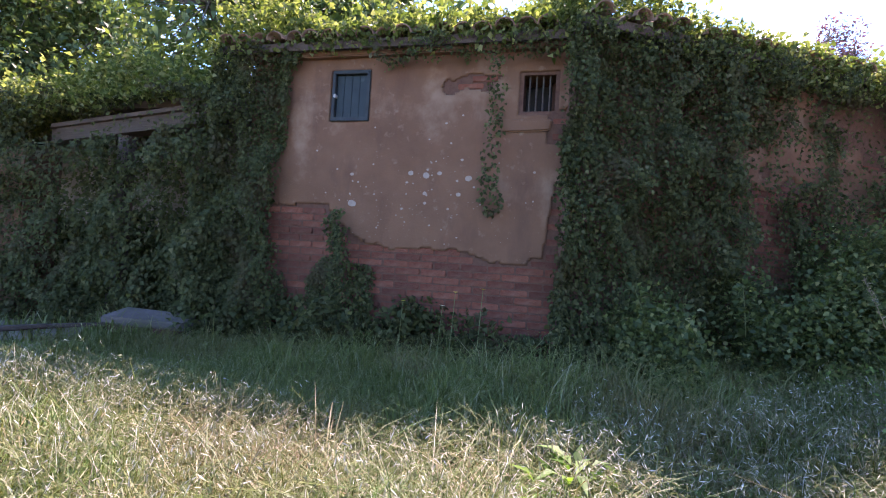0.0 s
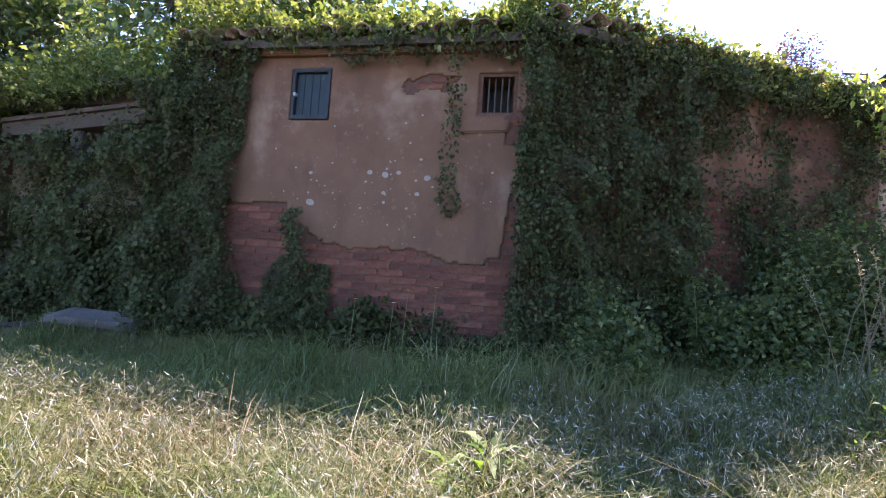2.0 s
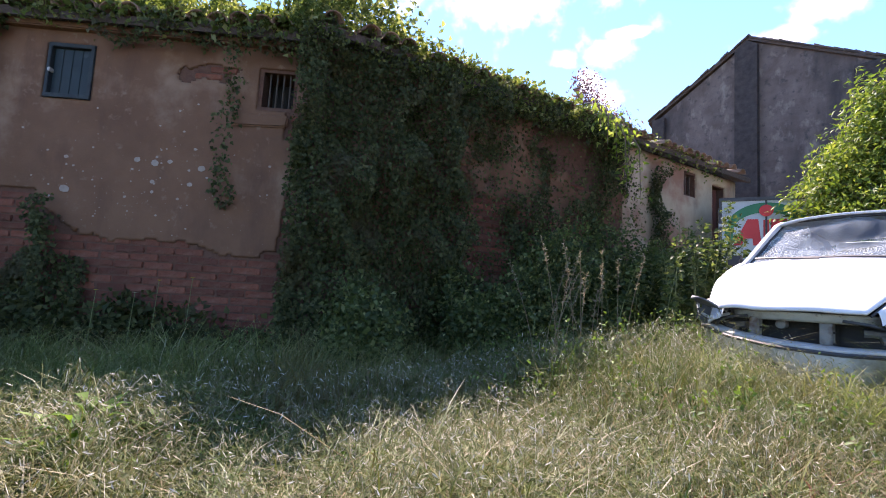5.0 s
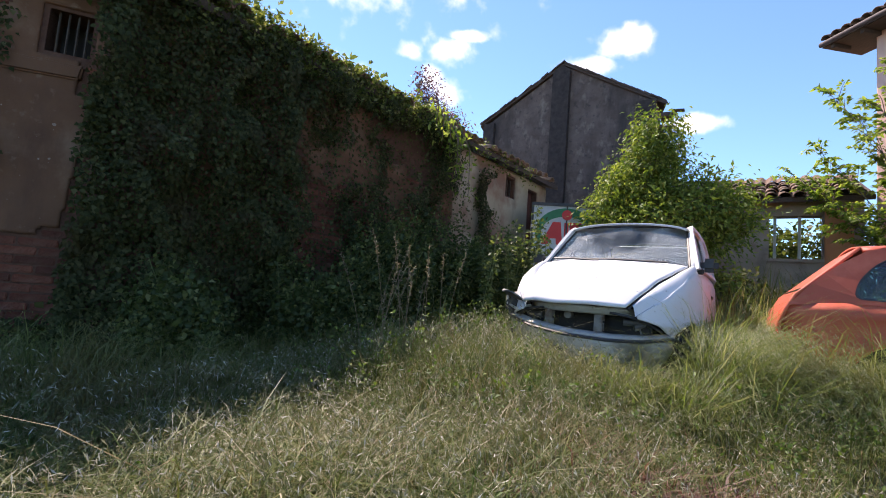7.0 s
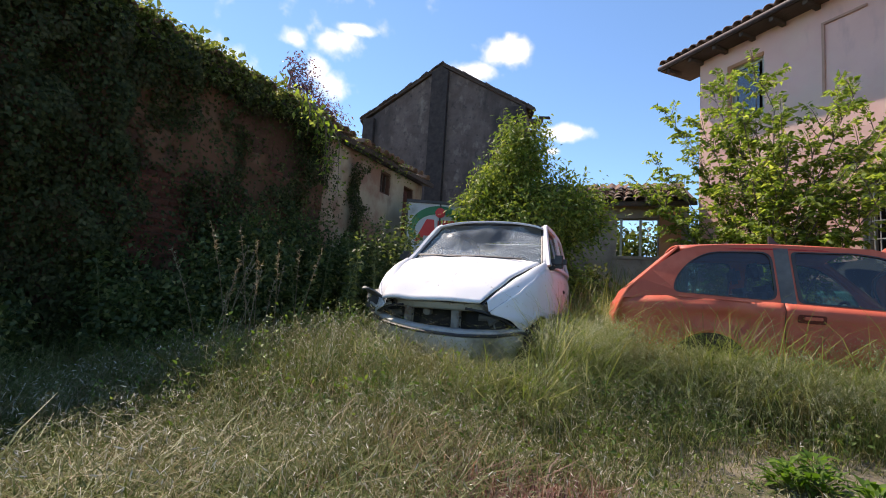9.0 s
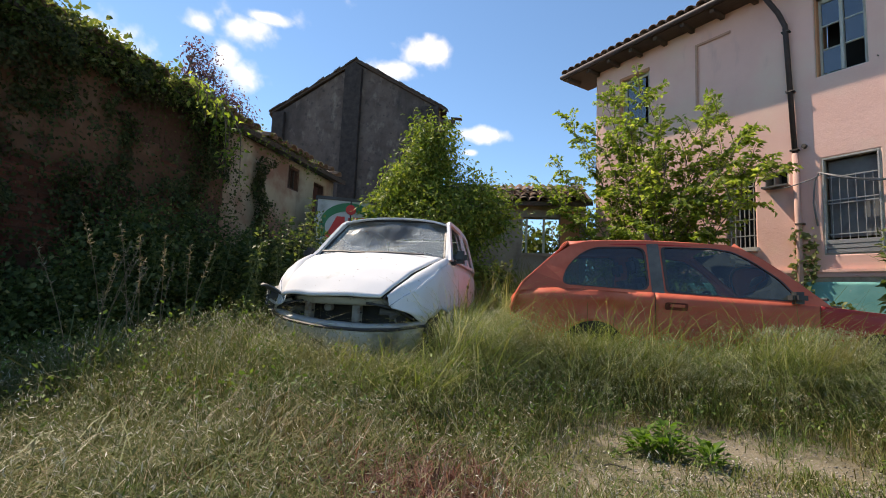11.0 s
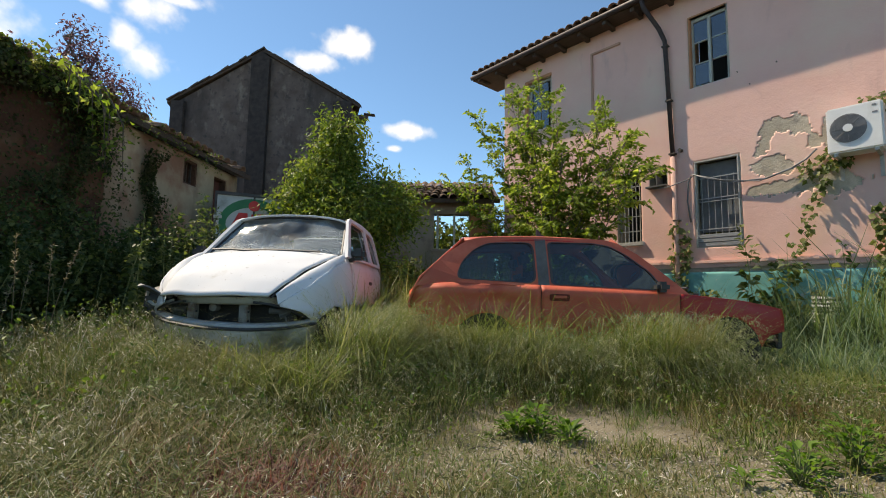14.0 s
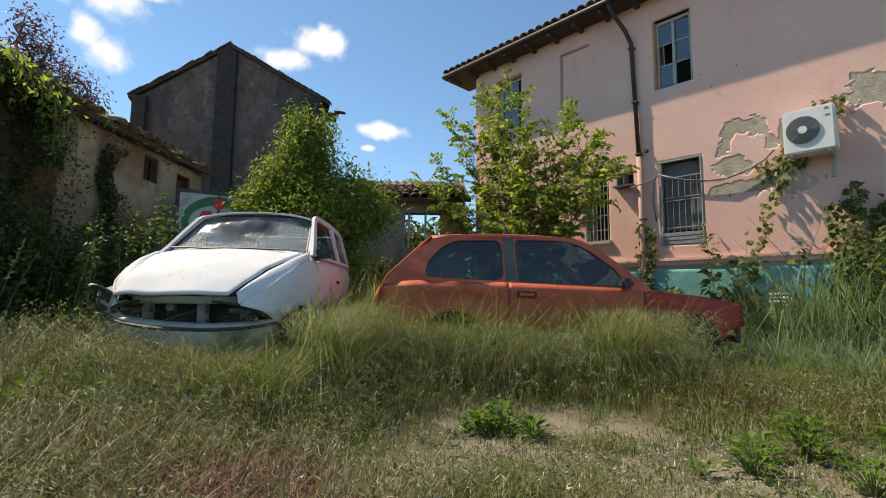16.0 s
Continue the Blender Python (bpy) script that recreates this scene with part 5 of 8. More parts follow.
# -- the faded red hatchback --
red = thing("red_car", line_frame((4.947, 0.056), (5.633, -3.471)) @ pose(0, 0.775, 0.055), "derelict faded red three-door hatchback without bumpers or bonnet", "car")
RED = dict(length=3.55, sill=0.24, axles=(0.72, 3.02), crease=0.785, cowl=2.58, seat=1.45, drive=1, flat=0.06, crown=0.03,
           belt=([0.0, 0.06, 0.5, 1.2, 2.4, 2.62, 3.1, 3.45, 3.62], [0.77, 0.835, 0.865, 0.845, 0.80, 0.785, 0.745, 0.69, 0.655]),
           half=([0.0, 0.05, 0.14, 0.3, 0.9, 2.6, 3.2, 3.45, 3.62], [0.56, 0.64, 0.70, 0.745, 0.775, 0.775, 0.745, 0.70, 0.66]),
           roof=(0.52, 1.98, 1.335, 0.555), dent=(-1, 0.93, 0.68, 0.10), cut=([3.3, 3.42, 3.62], [0.2, 0.40, 0.45]),
           panels=[("rear_quarter", 0.0, 1.235, M_CAR_RED), ("door", 1.235, 2.55, M_CAR_RED), ("front_wing", 2.55, 3.62, M_CAR_DEEP)])
belt, hw, side_y, crown = car_body(red, RED, M_CAR_RED)
Y_TOP = lambda x, z: 0.745 - (z - 0.85) * 0.40 - 0.55 * max(0, 0.42 - x) ** 2
OUT = [(0.05, 0.83), (0.5, 0.86), (1.2, 0.84), (2.64, 0.785), (2.50, 0.92), (2.38, 1.03), (2.20, 1.18), (2.04, 1.275), (1.9, 1.315), (1.2, 1.335), (0.85, 1.328), (0.66, 1.312), (0.53, 1.27), (0.38, 1.17), (0.28, 1.085), (0.20, 1.005), (0.12, 0.915)]
WIN = [([(0.435, 0.898), (1.20, 0.862), (1.20, 1.275), (0.74, 1.262), (0.585, 1.175), (0.475, 1.04)], 0.09), ([(1.335, 0.855), (2.42, 0.815), (2.30, 1.0), (2.10, 1.165), (1.95, 1.25), (1.78, 1.278), (1.335, 1.278)], 0.045)]
for s in (1, -1):
    upper_side(red, s, Y_TOP, OUT, WIN, M_CAR_RED, M_GLASS, M_TRIM)
    part("centre_pillar", sheet([(1.215, 0.85), (1.32, 0.846), (1.32, 1.305), (1.215, 1.305)], [], lambda x, z: Vector((x, s * (Y_TOP(x, z) + 0.003), z))), M_GREY_TRIM, red, "black centre pillar trim")
    part("door_gap", tube([(1.235, s * (side_y(1.235, z) + 0.001), z) for z in (0.3, 0.5, 0.66, 0.8, 0.87)], 0.004, 4), M_TRIM, red)
    part("door_gap", tube([(2.55, s * (side_y(2.55, z) + 0.001), z) for z in (0.3, 0.5, 0.66, 0.79)], 0.004, 4), M_TRIM, red)
    part("waist_trim", tube([(x, s * (side_y(x, belt(x)) - 0.005), belt(x) + 0.003) for x in np.linspace(0.5, 2.5, 9)], 0.008, 5), M_TRIM, red)
    # flat plate; the recess is only its painted shade
    hd_ = part("door_handle", sheet(rounded([(1.31, 0.705), (1.50, 0.70), (1.50, 0.765), (1.31, 0.77)], 0.02), [], lambda x, z: Vector((x, s * (side_y(x, z) + 0.018), z))), M_RECESS_SHADE, red, "red door handle with its recess shade painted dark")
    part("grip", box(1.35, 1.47, min(s * 0.775, s * 0.806), max(s * 0.775, s * 0.806), 0.728, 0.754, 0.004), M_CAR_RED, hd_)
    part("lock", disc((1.26, s * (side_y(1.26, 0.735) + 0.002), 0.735), (0, 1, 0), 0.012, 0.01, 12), M_TRIM, red)
    mr = part("door_mirror", box(2.30, 2.42, min(s * 0.74, s * 0.87), max(s * 0.74, s * 0.87), 0.80, 0.90, 0.03), M_TRIM, red, "black door mirror")
    part("rear_lamp", sheet([(0.0, 0.62), (0.09, 0.62), (0.09, 0.80), (0.02, 0.80)], [], lambda x, z: Vector((x + 0.004, s * (side_y(x, z) + 0.003), z))), M_CAR_DEEP, red)
    part("wing_vent", box(2.78, 2.85, s * 0.5 - 0.05, s * 0.5 + 0.05, 0.77, 0.80), M_TRIM, red)
    part("side_marker", sheet([(2.70, 0.50), (2.86, 0.49), (2.86, 0.53), (2.70, 0.54)], [], lambda x, z: Vector((x, s * (side_y(x, z) + 0.004), z))), M_TRIM, red)
    part("inner_apron", grid_bm(lambda x, t: (x, s * (hw(x) - 0.04 - 0.12 * t), belt(x) - 0.012 - 0.12 * t * t + 0.02 * noise.noise(Vector((x * 9, t * 5, s)))), np.linspace(2.66, 3.62, 18), np.linspace(0, 1, 5)), M_CAR_DEEP, red, "rumpled red inner wing")
# tailgate, windscreens, cowl and front
part("tailgate", thicken(grid_bm(lambda t, y: (np.interp(t, [0, 0.3, 0.45, 1], [0.03, 0.0, 0.10, 0.52]), y * np.interp(t, [0, 0.45, 1], [0.62, 0.68, 0.54]), np.interp(t, [0, 0.3, 0.45, 1], [0.35, 0.70, 0.90, 1.30])), np.linspace(0, 1, 12), np.linspace(-1, 1, 9)), -0.02), M_CAR_RED, red, soft=True)
part("rear_window", grid_bm(lambda t, y: (0.115 + 0.37 * t, y * (0.58 - 0.1 * t), 0.945 + 0.32 * t), np.linspace(0, 1, 5), np.linspace(-1, 1, 5)), M_GLASS, red)
ws = lambda t, y: (2.70 - 0.62 * t - 0.09 * y * y, y * (0.69 - 0.15 * t), 0.81 + 0.485 * t)
part("windscreen", grid_bm(ws, np.linspace(0, 1, 8), np.linspace(-0.97, 0.97, 9)), M_GLASS, red, soft=True).visible_shadow = False
for s in (1, -1):
    part("windscreen_pillar", tube([ws(t, s * 0.99) for t in np.linspace(0, 1.03, 8)], 0.028, 8), M_CAR_RED, red, soft=True)
part("cowl", grid_bm(lambda x, y: (x, y * 0.66, 0.82 - (x - 2.55) * 0.25 + 0.02 * noise.noise(Vector((x * 12, y * 7, 2)))), np.linspace(2.55, 2.80, 6), np.linspace(-1, 1, 16)), M_TRIM, red, "torn black cowl panel")
part("wiper", tube([(2.62, 0.4, 0.86), (2.68, -0.1, 0.865), (2.70, -0.62, 0.85)], 0.012, 6), M_TRIM, red)
# solid block, near-black for the shade between the wings
part("engine_bay", box(2.75, 3.40, -0.5, 0.5, 0.3, 0.62), M_HOLLOW_SHADE, red)
b = box(3.56, 3.63, -0.62, 0.62, 0.56, 0.64, 0.01)
box(3.56, 3.62, -0.62, 0.62, 0.28, 0.36, 0.01, b)
for y in (-0.6, -0.2, 0.2, 0.6):
    box(3.57, 3.61, y - 0.03, y + 0.03, 0.34, 0.58, 0.004, b)
part("front_panel", b, M_TRIM, red, "blackened front panel")
bmp = part("rear_bumper", thicken(grid_bm(lambda y, t: (-0.06 + 0.16 * y ** 4 + 0.03 * t, y * 0.72, 0.34 + 0.22 * t), np.linspace(-1, 1, 17), np.linspace(0, 1, 6)), 0.03), M_GREY_TRIM, red, "sagging dark grey rear bumper", soft=True)
part("bumper_tip", box(-0.06, 0.16, -0.80, -0.70, 0.42, 0.55, 0.03), M_GREY_TRIM, red)
part("roof_fin", prism([(1.36, 1.35), (1.66, 1.35), (1.50, 1.385), (1.41, 1.43), (1.37, 1.485), (1.355, 1.485)], -0.02, 0.02), M_TRIM, red, "small black roof fin")
part("roof_gutter", tube([(x, -0.562, crown(x, -0.555) + 0.002) for x in np.linspace(0.6, 1.95, 10)], 0.009, 5), M_CAR_DEEP, red)

# -- the crashed white hatchback --
fw_, cen = Vector((-0.9888, -0.1466, 0)), Vector((3.736, 1.174, 0.11))
LW = 3.45
white = thing("white_car", Matrix(((fw_.x, -fw_.y, 0, cen.x - fw_.x * LW), (fw_.y, fw_.x, 0, cen.y - fw_.y * LW), (0, 0, 1, cen.z), (0, 0, 0, 1))), "crashed white hatchback with shattered windscreen and missing headlights", "car")
WHITE = dict(length=LW, sill=0.22, axles=(0.55, 2.80), crease=0.55, cowl=2.52, seat=1.35, drive=1, crown=0.04,
             belt=([0.0, 0.1, 0.5, 1.5, 2.5, 2.8, 3.05, 3.2, 3.32], [0.88, 0.98, 1.03, 1.03, 1.02, 0.925, 0.80, 0.70, 0.60]),
             half=([0.0, 0.1, 0.4, 1.2, 2.6, 2.9, 3.1, 3.2, 3.32], [0.58, 0.65, 0.71, 0.73, 0.73, 0.70, 0.63, 0.56, 0.45]),
             cut=([2.95, 3.08, 3.2, 3.32], [0.2, 0.47, 0.54, 0.585]),
             roof=(0.35, 1.98, 1.50, 0.575),
             panels=[("rear_quarter", 0.0, 1.15, M_CAR_WHITE), ("door", 1.15, 2.30, M_CAR_WHITE), ("front_wing", 2.30, 3.32, M_CAR_WHITE)])
belt, hw, side_y, crown = car_body(white, WHITE, M_CAR_WHITE)
Y_TOPW = lambda x, z: 0.70 - (z - 1.0) * 0.27 - 0.30 * max(0, 0.6 - x) ** 2
OUT = [(0.08, 0.97), (0.5, 1.035), (1.5, 1.035), (2.50, 1.03), (2.38, 1.12), (2.20, 1.285), (2.02, 1.44), (1.9, 1.49), (1.2, 1.52), (0.7, 1.50), (0.5, 1.455), (0.36, 1.36), (0.22, 1.2)]
WIN = [([(0.42, 1.08), (1.07, 1.065), (1.07, 1.45), (0.68, 1.43), (0.54, 1.35)], 0.06), ([(1.20, 1.06), (2.32, 1.05), (2.26, 1.12), (1.94, 1.42), (1.86, 1.455), (1.20, 1.455)], 0.035)]
for s in (1, -1):
    upper_side(white, s, Y_TOPW, OUT, WIN, M_CAR_WHITE, M_GLASS, M_TRIM)
    for x in (1.15, 2.30):
        part("door_gap", tube([(x, s * (side_y(x, z) + 0.001), z) for z in (0.3, 0.5, 0.7, 0.85, 0.95)], 0.004, 4), M_TRIM, white)
    part("rub_strip", tube([(x, s * (side_y(x, 0.56) + 0.006), 0.56) for x in np.linspace(1.0, 2.28, 8)], 0.018, 6), M_GREY_TRIM, white, "dark grey side rubbing strip")
    part("door_handle", box(1.24, 1.40, min(s * 0.72, s * 0.745), max(s * 0.72, s * 0.745), 0.80, 0.84, 0.008), M_TRIM, white)
    mr = part("door_mirror", box(2.24, 2.36, min(s * 0.71, s * 0.85), max(s * 0.71, s * 0.85), 1.02, 1.14, 0.035), M_TRIM, white, "black door mirror")
    part("mirror_foot", box(2.26, 2.33, min(s * 0.67, s * 0.74), max(s * 0.67, s * 0.74), 1.0, 1.05, 0.01), M_TRIM, mr)
hood_z = lambda x, y: float(np.interp(x, [2.50, 2.75, 3.0, 3.2, 3.36], [1.035, 0.965, 0.87, 0.76, 0.65])) + 0.045 * (1 - y * y)
hood_w = lambda x: float(np.interp(x, [2.50, 2.8, 3.1, 3.36], [0.63, 0.57, 0.475, 0.375]))


def bonnet(x, t):
    lip = max(0.0, (x - 2.95) / 0.41)
    buckle = 0.03 * math.exp(-((x - 3.22) / 0.1) ** 2 - ((t + 0.8) / 0.25) ** 2) + 0.010 * noise.noise(Vector((x * 4, t * 2.5, 3)))
    return (x + 0.07 * (1 - t * t) * lip, hood_w(x) * t - 0.06 * lip * (t < 0) * -t, hood_z(x, t) - 0.035 * (1 - t * t) * lip ** 2 + buckle)


part("bonnet", thicken(grid_bm(bonnet, np.linspace(2.50, 3.36, 26), np.linspace(-1, 1, 31)), -0.016), M_CAR_WHITE, white, "white buckled bonnet with chipped paint", soft=True)
rng = random.Random(3)
for _ in range(14):
    x, t, r = rng.uniform(2.56, 2.95), rng.uniform(-0.8, 0.7), rng.uniform(0.005, 0.012)
    c = Vector(bonnet(x, t))
    part("paint_chip", disc((c.x, c.y, c.z + 0.001), (0.25, 0, 1), r, 0.004, 7), M_GREY_TRIM, white)
for s in (1, -1):
    part("bonnet_gap", tube([(x, s * (hood_w(x) + 0.006), hood_z(x, 1) - 0.012) for x in np.linspace(2.5, 3.34, 12)], 0.008, 5), M_TRIM, white)
    part("wing_top", grid_bm(lambda x, t: (x, s * ((hood_w(x) + 0.014) * (1 - t) + hw(x) * 0.965 * t), (hood_z(x, 1) - 0.006) * (1 - t) + belt(x) * t + 0.035 * math.sin(math.pi * t)), np.linspace(2.48, 3.32, 18), np.linspace(0, 1, 9)), M_CAR_WHITE, white, soft=True)
    # empty headlamp well: a solid box, its inner shade painted near-black
    part("lamp_well", box(2.92, 3.17, min(s * 0.20, s * 0.50), max(s * 0.20, s * 0.50), 0.40, 0.60), M_HOLLOW_SHADE, white)
    part("lamp_rim", tube([(3.35, s * 0.26, 0.615), (3.32, s * 0.38, 0.60), (3.25, s * 0.49, 0.565), (3.14, s * 0.58, 0.50)], 0.010, 6), M_TRIM, white)
    part("lamp_remains", tube([(3.20, s * 0.40, 0.51), (3.16, s * 0.48, 0.54), (3.2, s * 0.32, 0.55)], [0.03, 0.02, 0.028], 7), M_GREY_TRIM, white)
    part("lamp_bracket", tube([(3.18, s * 0.46, 0.44), (3.17, s * 0.42, 0.54), (3.2, s * 0.50, 0.57)], 0.008, 5), M_GREY_TRIM, white)
wsw = lambda t, y: (2.54 - 0.58 * t - 0.12 * y * y, y * (0.655 - 0.10 * t), 1.035 + 0.45 * t)
sag = lambda t, y: Vector(wsw(t, y)) + Vector((-0.05, 0, -0.04)) * math.exp(-((t - 0.5) / 0.3) ** 2 - ((y + 0.1) / 0.55) ** 2) + Vector((0, 0, 0.012 * noise.noise(Vector((t * 6, y * 5, 1)))))
part("windscreen", grid_bm(sag, np.linspace(0.02, 0.98, 22), np.linspace(-0.96, 0.96, 31)), M_GLASS_CRACKED, white, "shattered sagging windscreen", soft=True).visible_shadow = False
part("windscreen_rubber", tube([wsw(0, y) for y in np.linspace(-0.98, 0.98, 9)] + [wsw(t, 0.98) for t in np.linspace(0.1, 1, 6)] + [wsw(1, y) for y in np.linspace(0.9, -0.98, 9)] + [wsw(t, -0.98) for t in np.linspace(0.9, 0, 6)], 0.012, 5), M_TRIM, white)
for s in (1, -1):
    part("windscreen_pillar", tube([wsw(t, s * 1.02) for t in np.linspace(-0.02, 0.985, 8)], 0.022, 8), M_CAR_WHITE, white, soft=True)
part("wiper", tube([(2.56, 0.48, 1.075), (2.54, 0.1, 1.09), (2.52, -0.25, 1.09)], 0.010, 5), M_TRIM, white)
part("wiper", tube([(2.56, -0.1, 1.075), (2.54, -0.38, 1.09), (2.50, -0.56, 1.09)], 0.010, 5), M_TRIM, white)
part("tailgate", thicken(grid_bm(lambda t, y: (np.interp(t, [0, 0.4, 1], [0.0, 0.04, 0.35]), y * np.interp(t, [0, 0.4, 1], [0.6, 0.66, 0.53]), np.interp(t, [0, 0.4, 1], [0.35, 0.97, 1.46])), np.linspace(0, 1, 10), np.linspace(-1, 1, 9)), -0.02), M_CAR_WHITE, white, soft=True)
# open nose: slam panel, radiator void as a block painted shade-black, uprights
part("radiator_void", box(3.0, 3.16, -0.52, 0.52, 0.3, 0.62), M_HOLLOW_SHADE, white)
part("slam_panel", thicken(grid_bm(lambda y, t: (3.37 - 0.14 * y * y - 0.03 * t, y * 0.40, 0.65 - 0.055 * t), np.linspace(-1, 1, 17), np.linspace(0, 1, 4)), 0.015), M_CAR_DULL, white, "bare slam panel under the bonnet", soft=True)
part("cross_member", box(3.18, 3.24, -0.54, 0.54, 0.40, 0.44, 0.01), M_METAL, white)
for y in (-0.24, 0.16):
    up = part("upright", box(3.24, 3.30, y - 0.03, y + 0.03, 0.42, 0.61, 0.006, wob=0.004), M_GREY_STEEL, white, "dirty steel radiator upright")
    for z in (0.47, 0.54):
        # flat black discs paint the shade of the holes
        part("bolt_hole", disc((3.301, y, z), (1, 0, 0), 0.008, 0.004, 10), M_HOLLOW_SHADE, up)
part("horn", disc((3.22, -0.10, 0.57), (1, 0, 0), 0.030, 0.06, 16), M_GREY_STEEL, white)
lip_z = lambda y: float(np.interp(y, [-0.72, -0.36, -0.04, 0.28, 0.48, 0.66], [0.545, 0.49, 0.455, 0.44, 0.445, 0.475]))
nose_x = lambda y: 3.49 - 0.42 * abs(y / 0.68) ** 2.2


def bumper(y, t):
    z = lip_z(y) - 0.03 - 0.26 * t
    return (nose_x(y) + 0.015 - 0.10 * t * t, y * (1 - 0.06 * t), z)


span = np.linspace(-0.70, 0.66, 33)
part("front_bumper", thicken(grid_bm(bumper, span, np.linspace(0, 1, 11)), 0.02), M_CAR_DULL, white, "dulled white front bumper", soft=True)
part("bumper_lip", thicken(grid_bm(lambda y, t: (nose_x(y) - 0.075 * t, y, lip_z(y) + 0.022 * t), span, np.linspace(0, 1, 4)), 0.02), M_METAL, white, "grey bumper top lip", soft=True)
part("bumper_strip", tube([(nose_x(y) + 0.012, y * 1.005, lip_z(y) - 0.024) for y in span], 0.014, 6), M_TRIM, white, "black bumper strip")
part("bumper_clip", box(3.47, 3.49, -0.10, -0.02, 0.30, 0.34), M_TRIM, white)
# torn wing corner
part("torn_wing", thicken(grid_bm(lambda u, v: (3.08 + 0.22 * u, -0.46 - 0.26 * v + 0.05 * u, 0.69 + 0.03 * math.sin(u * 5 + v * 4) + 0.04 * v - 0.02 * u), np.linspace(0, 1, 9), np.linspace(0, 1, 9)), 0.012), M_GREY_TRIM, white, "torn dark plastic wing corner")
part("torn_lamp", box(3.06, 3.22, -0.68, -0.48, 0.53, 0.67, 0.03, wob=0.025), M_TRIM, white)
part("torn_bracket", tube([(3.2, -0.44, 0.62), (3.26, -0.55, 0.58), (3.2, -0.66, 0.62), (3.1, -0.72, 0.72)], 0.012, 6), M_METAL, white)
# the blow has pushed the nose aside
bpy.context.view_layer.update()
for ob in list(white.children):
    if ob.type == "MESH":
        for v in ob.data.vertices:
            if v.co.x > 2.5:
                v.co.y -= 0.05 * (v.co.x - 2.5) / 0.9
pivot = Matrix.Translation((4.442, 0.693, 0.0))
white.matrix_basis = pivot @ Matrix.Scale(0.984, 4) @ pivot.inverted() @ white.matrix_basis

# ---- plants ----
RNG = np.random.default_rng(7)


def unit(v):
    return v / np.maximum(np.linalg.norm(v, axis=-1, keepdims=True), 1e-9)


def leaf_arrays(C, D, N, L, W, fold=0.25, droop=0.15):
    """Pointed leaves folded along the midrib: base C, direction D, face N, length L, width W."""
    D = unit(D)
    S = unit(np.cross(D, N))
    N = np.cross(S, D)
    L, W = np.broadcast_to(L, len(C))[:, None], np.broadcast_to(W, len(C))[:, None]
    tip = C + D * L - N * L * droop
    mid = C + D * L * 0.5
    r = C + D * L * 0.42 + S * W * 0.5 + N * W * fold
    l = C + D * L * 0.42 - S * W * 0.5 + N * W * fold
    V = np.stack([C, r, tip, mid, l], 1).reshape(-1, 3)
    b = (np.arange(len(C)) * 5)[:, None]
    Q = np.concatenate([b + [0, 1, 2, 3], b + [0, 3, 2, 4]], 1).reshape(-1, 4)
    return V, Q


def leaves(name, C, D, N, L, W, material, parent=None, label="", **kw):
    V, Q = leaf_arrays(np.asarray(C), np.asarray(D), np.asarray(N), L, W, **kw)
    return obj(name, fast_mesh(name, V, Q), material, parent, label)


def rand_dirs(n, up=0.0):
    v = RNG.normal(size=(n, 3))
    v[:, 2] += up
    return unit(v)


def to_world(m, P):
    a = np.array(m)
    return P @ a[:3, :3].T + a[:3, 3]


def curtain(name, frame_m, x0, x1, z0, z1, per_m2, keep, thick, size, material, label, category, out=0.0, hang=0.6):
    """Leaves of a climber on a wall face: keep(x, z) gives its cover from 0 to 1."""
    n = int((x1 - x0) * (z1 - z0) * per_m2)
    x, z = RNG.uniform(x0, x1, n), RNG.uniform(z0, z1, n)
    k = np.array([keep(a, b) for a, b in zip(x, z)])
    on = RNG.random(n) < k
    x, z, k = x[on], z[on], k[on]
    bulge = np.array([0.55 + 1.0 * nz(a, b, 1.9, 7.0) + 0.7 * nz(a, b * 0.6, 5.5, 2.0) for a, b in zip(x, z)]).clip(0.08, 1.6)
    y = -out - 0.03 - thick * bulge * RNG.random(len(x)) ** 0.6
    P = to_world(frame_m, np.stack([x, y, z], 1))
    rot = np.array(frame_m)[:3, :3]
    D = np.stack([RNG.normal(0, 0.6, len(x)), RNG.normal(-0.35, 0.35, len(x)), RNG.normal(-hang, 0.5, len(x))], 1) @ rot.T
    N = np.stack([RNG.normal(0, 0.4, len(x)), RNG.normal(-0.8, 0.35, len(x)), RNG.normal(0.5, 0.4, len(x))], 1) @ rot.T
    L = size * RNG.uniform(0.6, 1.35, len(x))
    return tagged(leaves(name, P, D, N, L, L * RNG.uniform(0.65, 0.9, len(x)), material), label, category, kind="stuff")


def mound(name, blobs, per_m3, size, material, label, category, slim=0.75, up=0.3):
    """Leaf masses: blobs of (centre, radii), denser towards their skin."""
    Ps = []
    for c, r in blobs:
        n = int(per_m3 * r[0] * r[1] * r[2] * 4.2)
        d = rand_dirs(n)
        rad = RNG.random(n) ** 0.33
        wob = 1 + 0.25 * np.array([noise.noise(Vector((v[0] * 2.3 + c[0], v[1] * 2.3 + c[1], v[2] * 2.3 + c[2]))) for v in d])
        Ps.append(np.array(c) + d * np.array(r) * (rad * wob)[:, None])
    P = np.concatenate(Ps)
    P = P[P[:, 2] > 0.02]
    n = len(P)
    L = size * RNG.uniform(0.6, 1.3, n)
    return tagged(leaves(name, P, rand_dirs(n, -0.2), rand_dirs(n, up + 0.7), L, L * slim, material), label, category, kind="stuff")


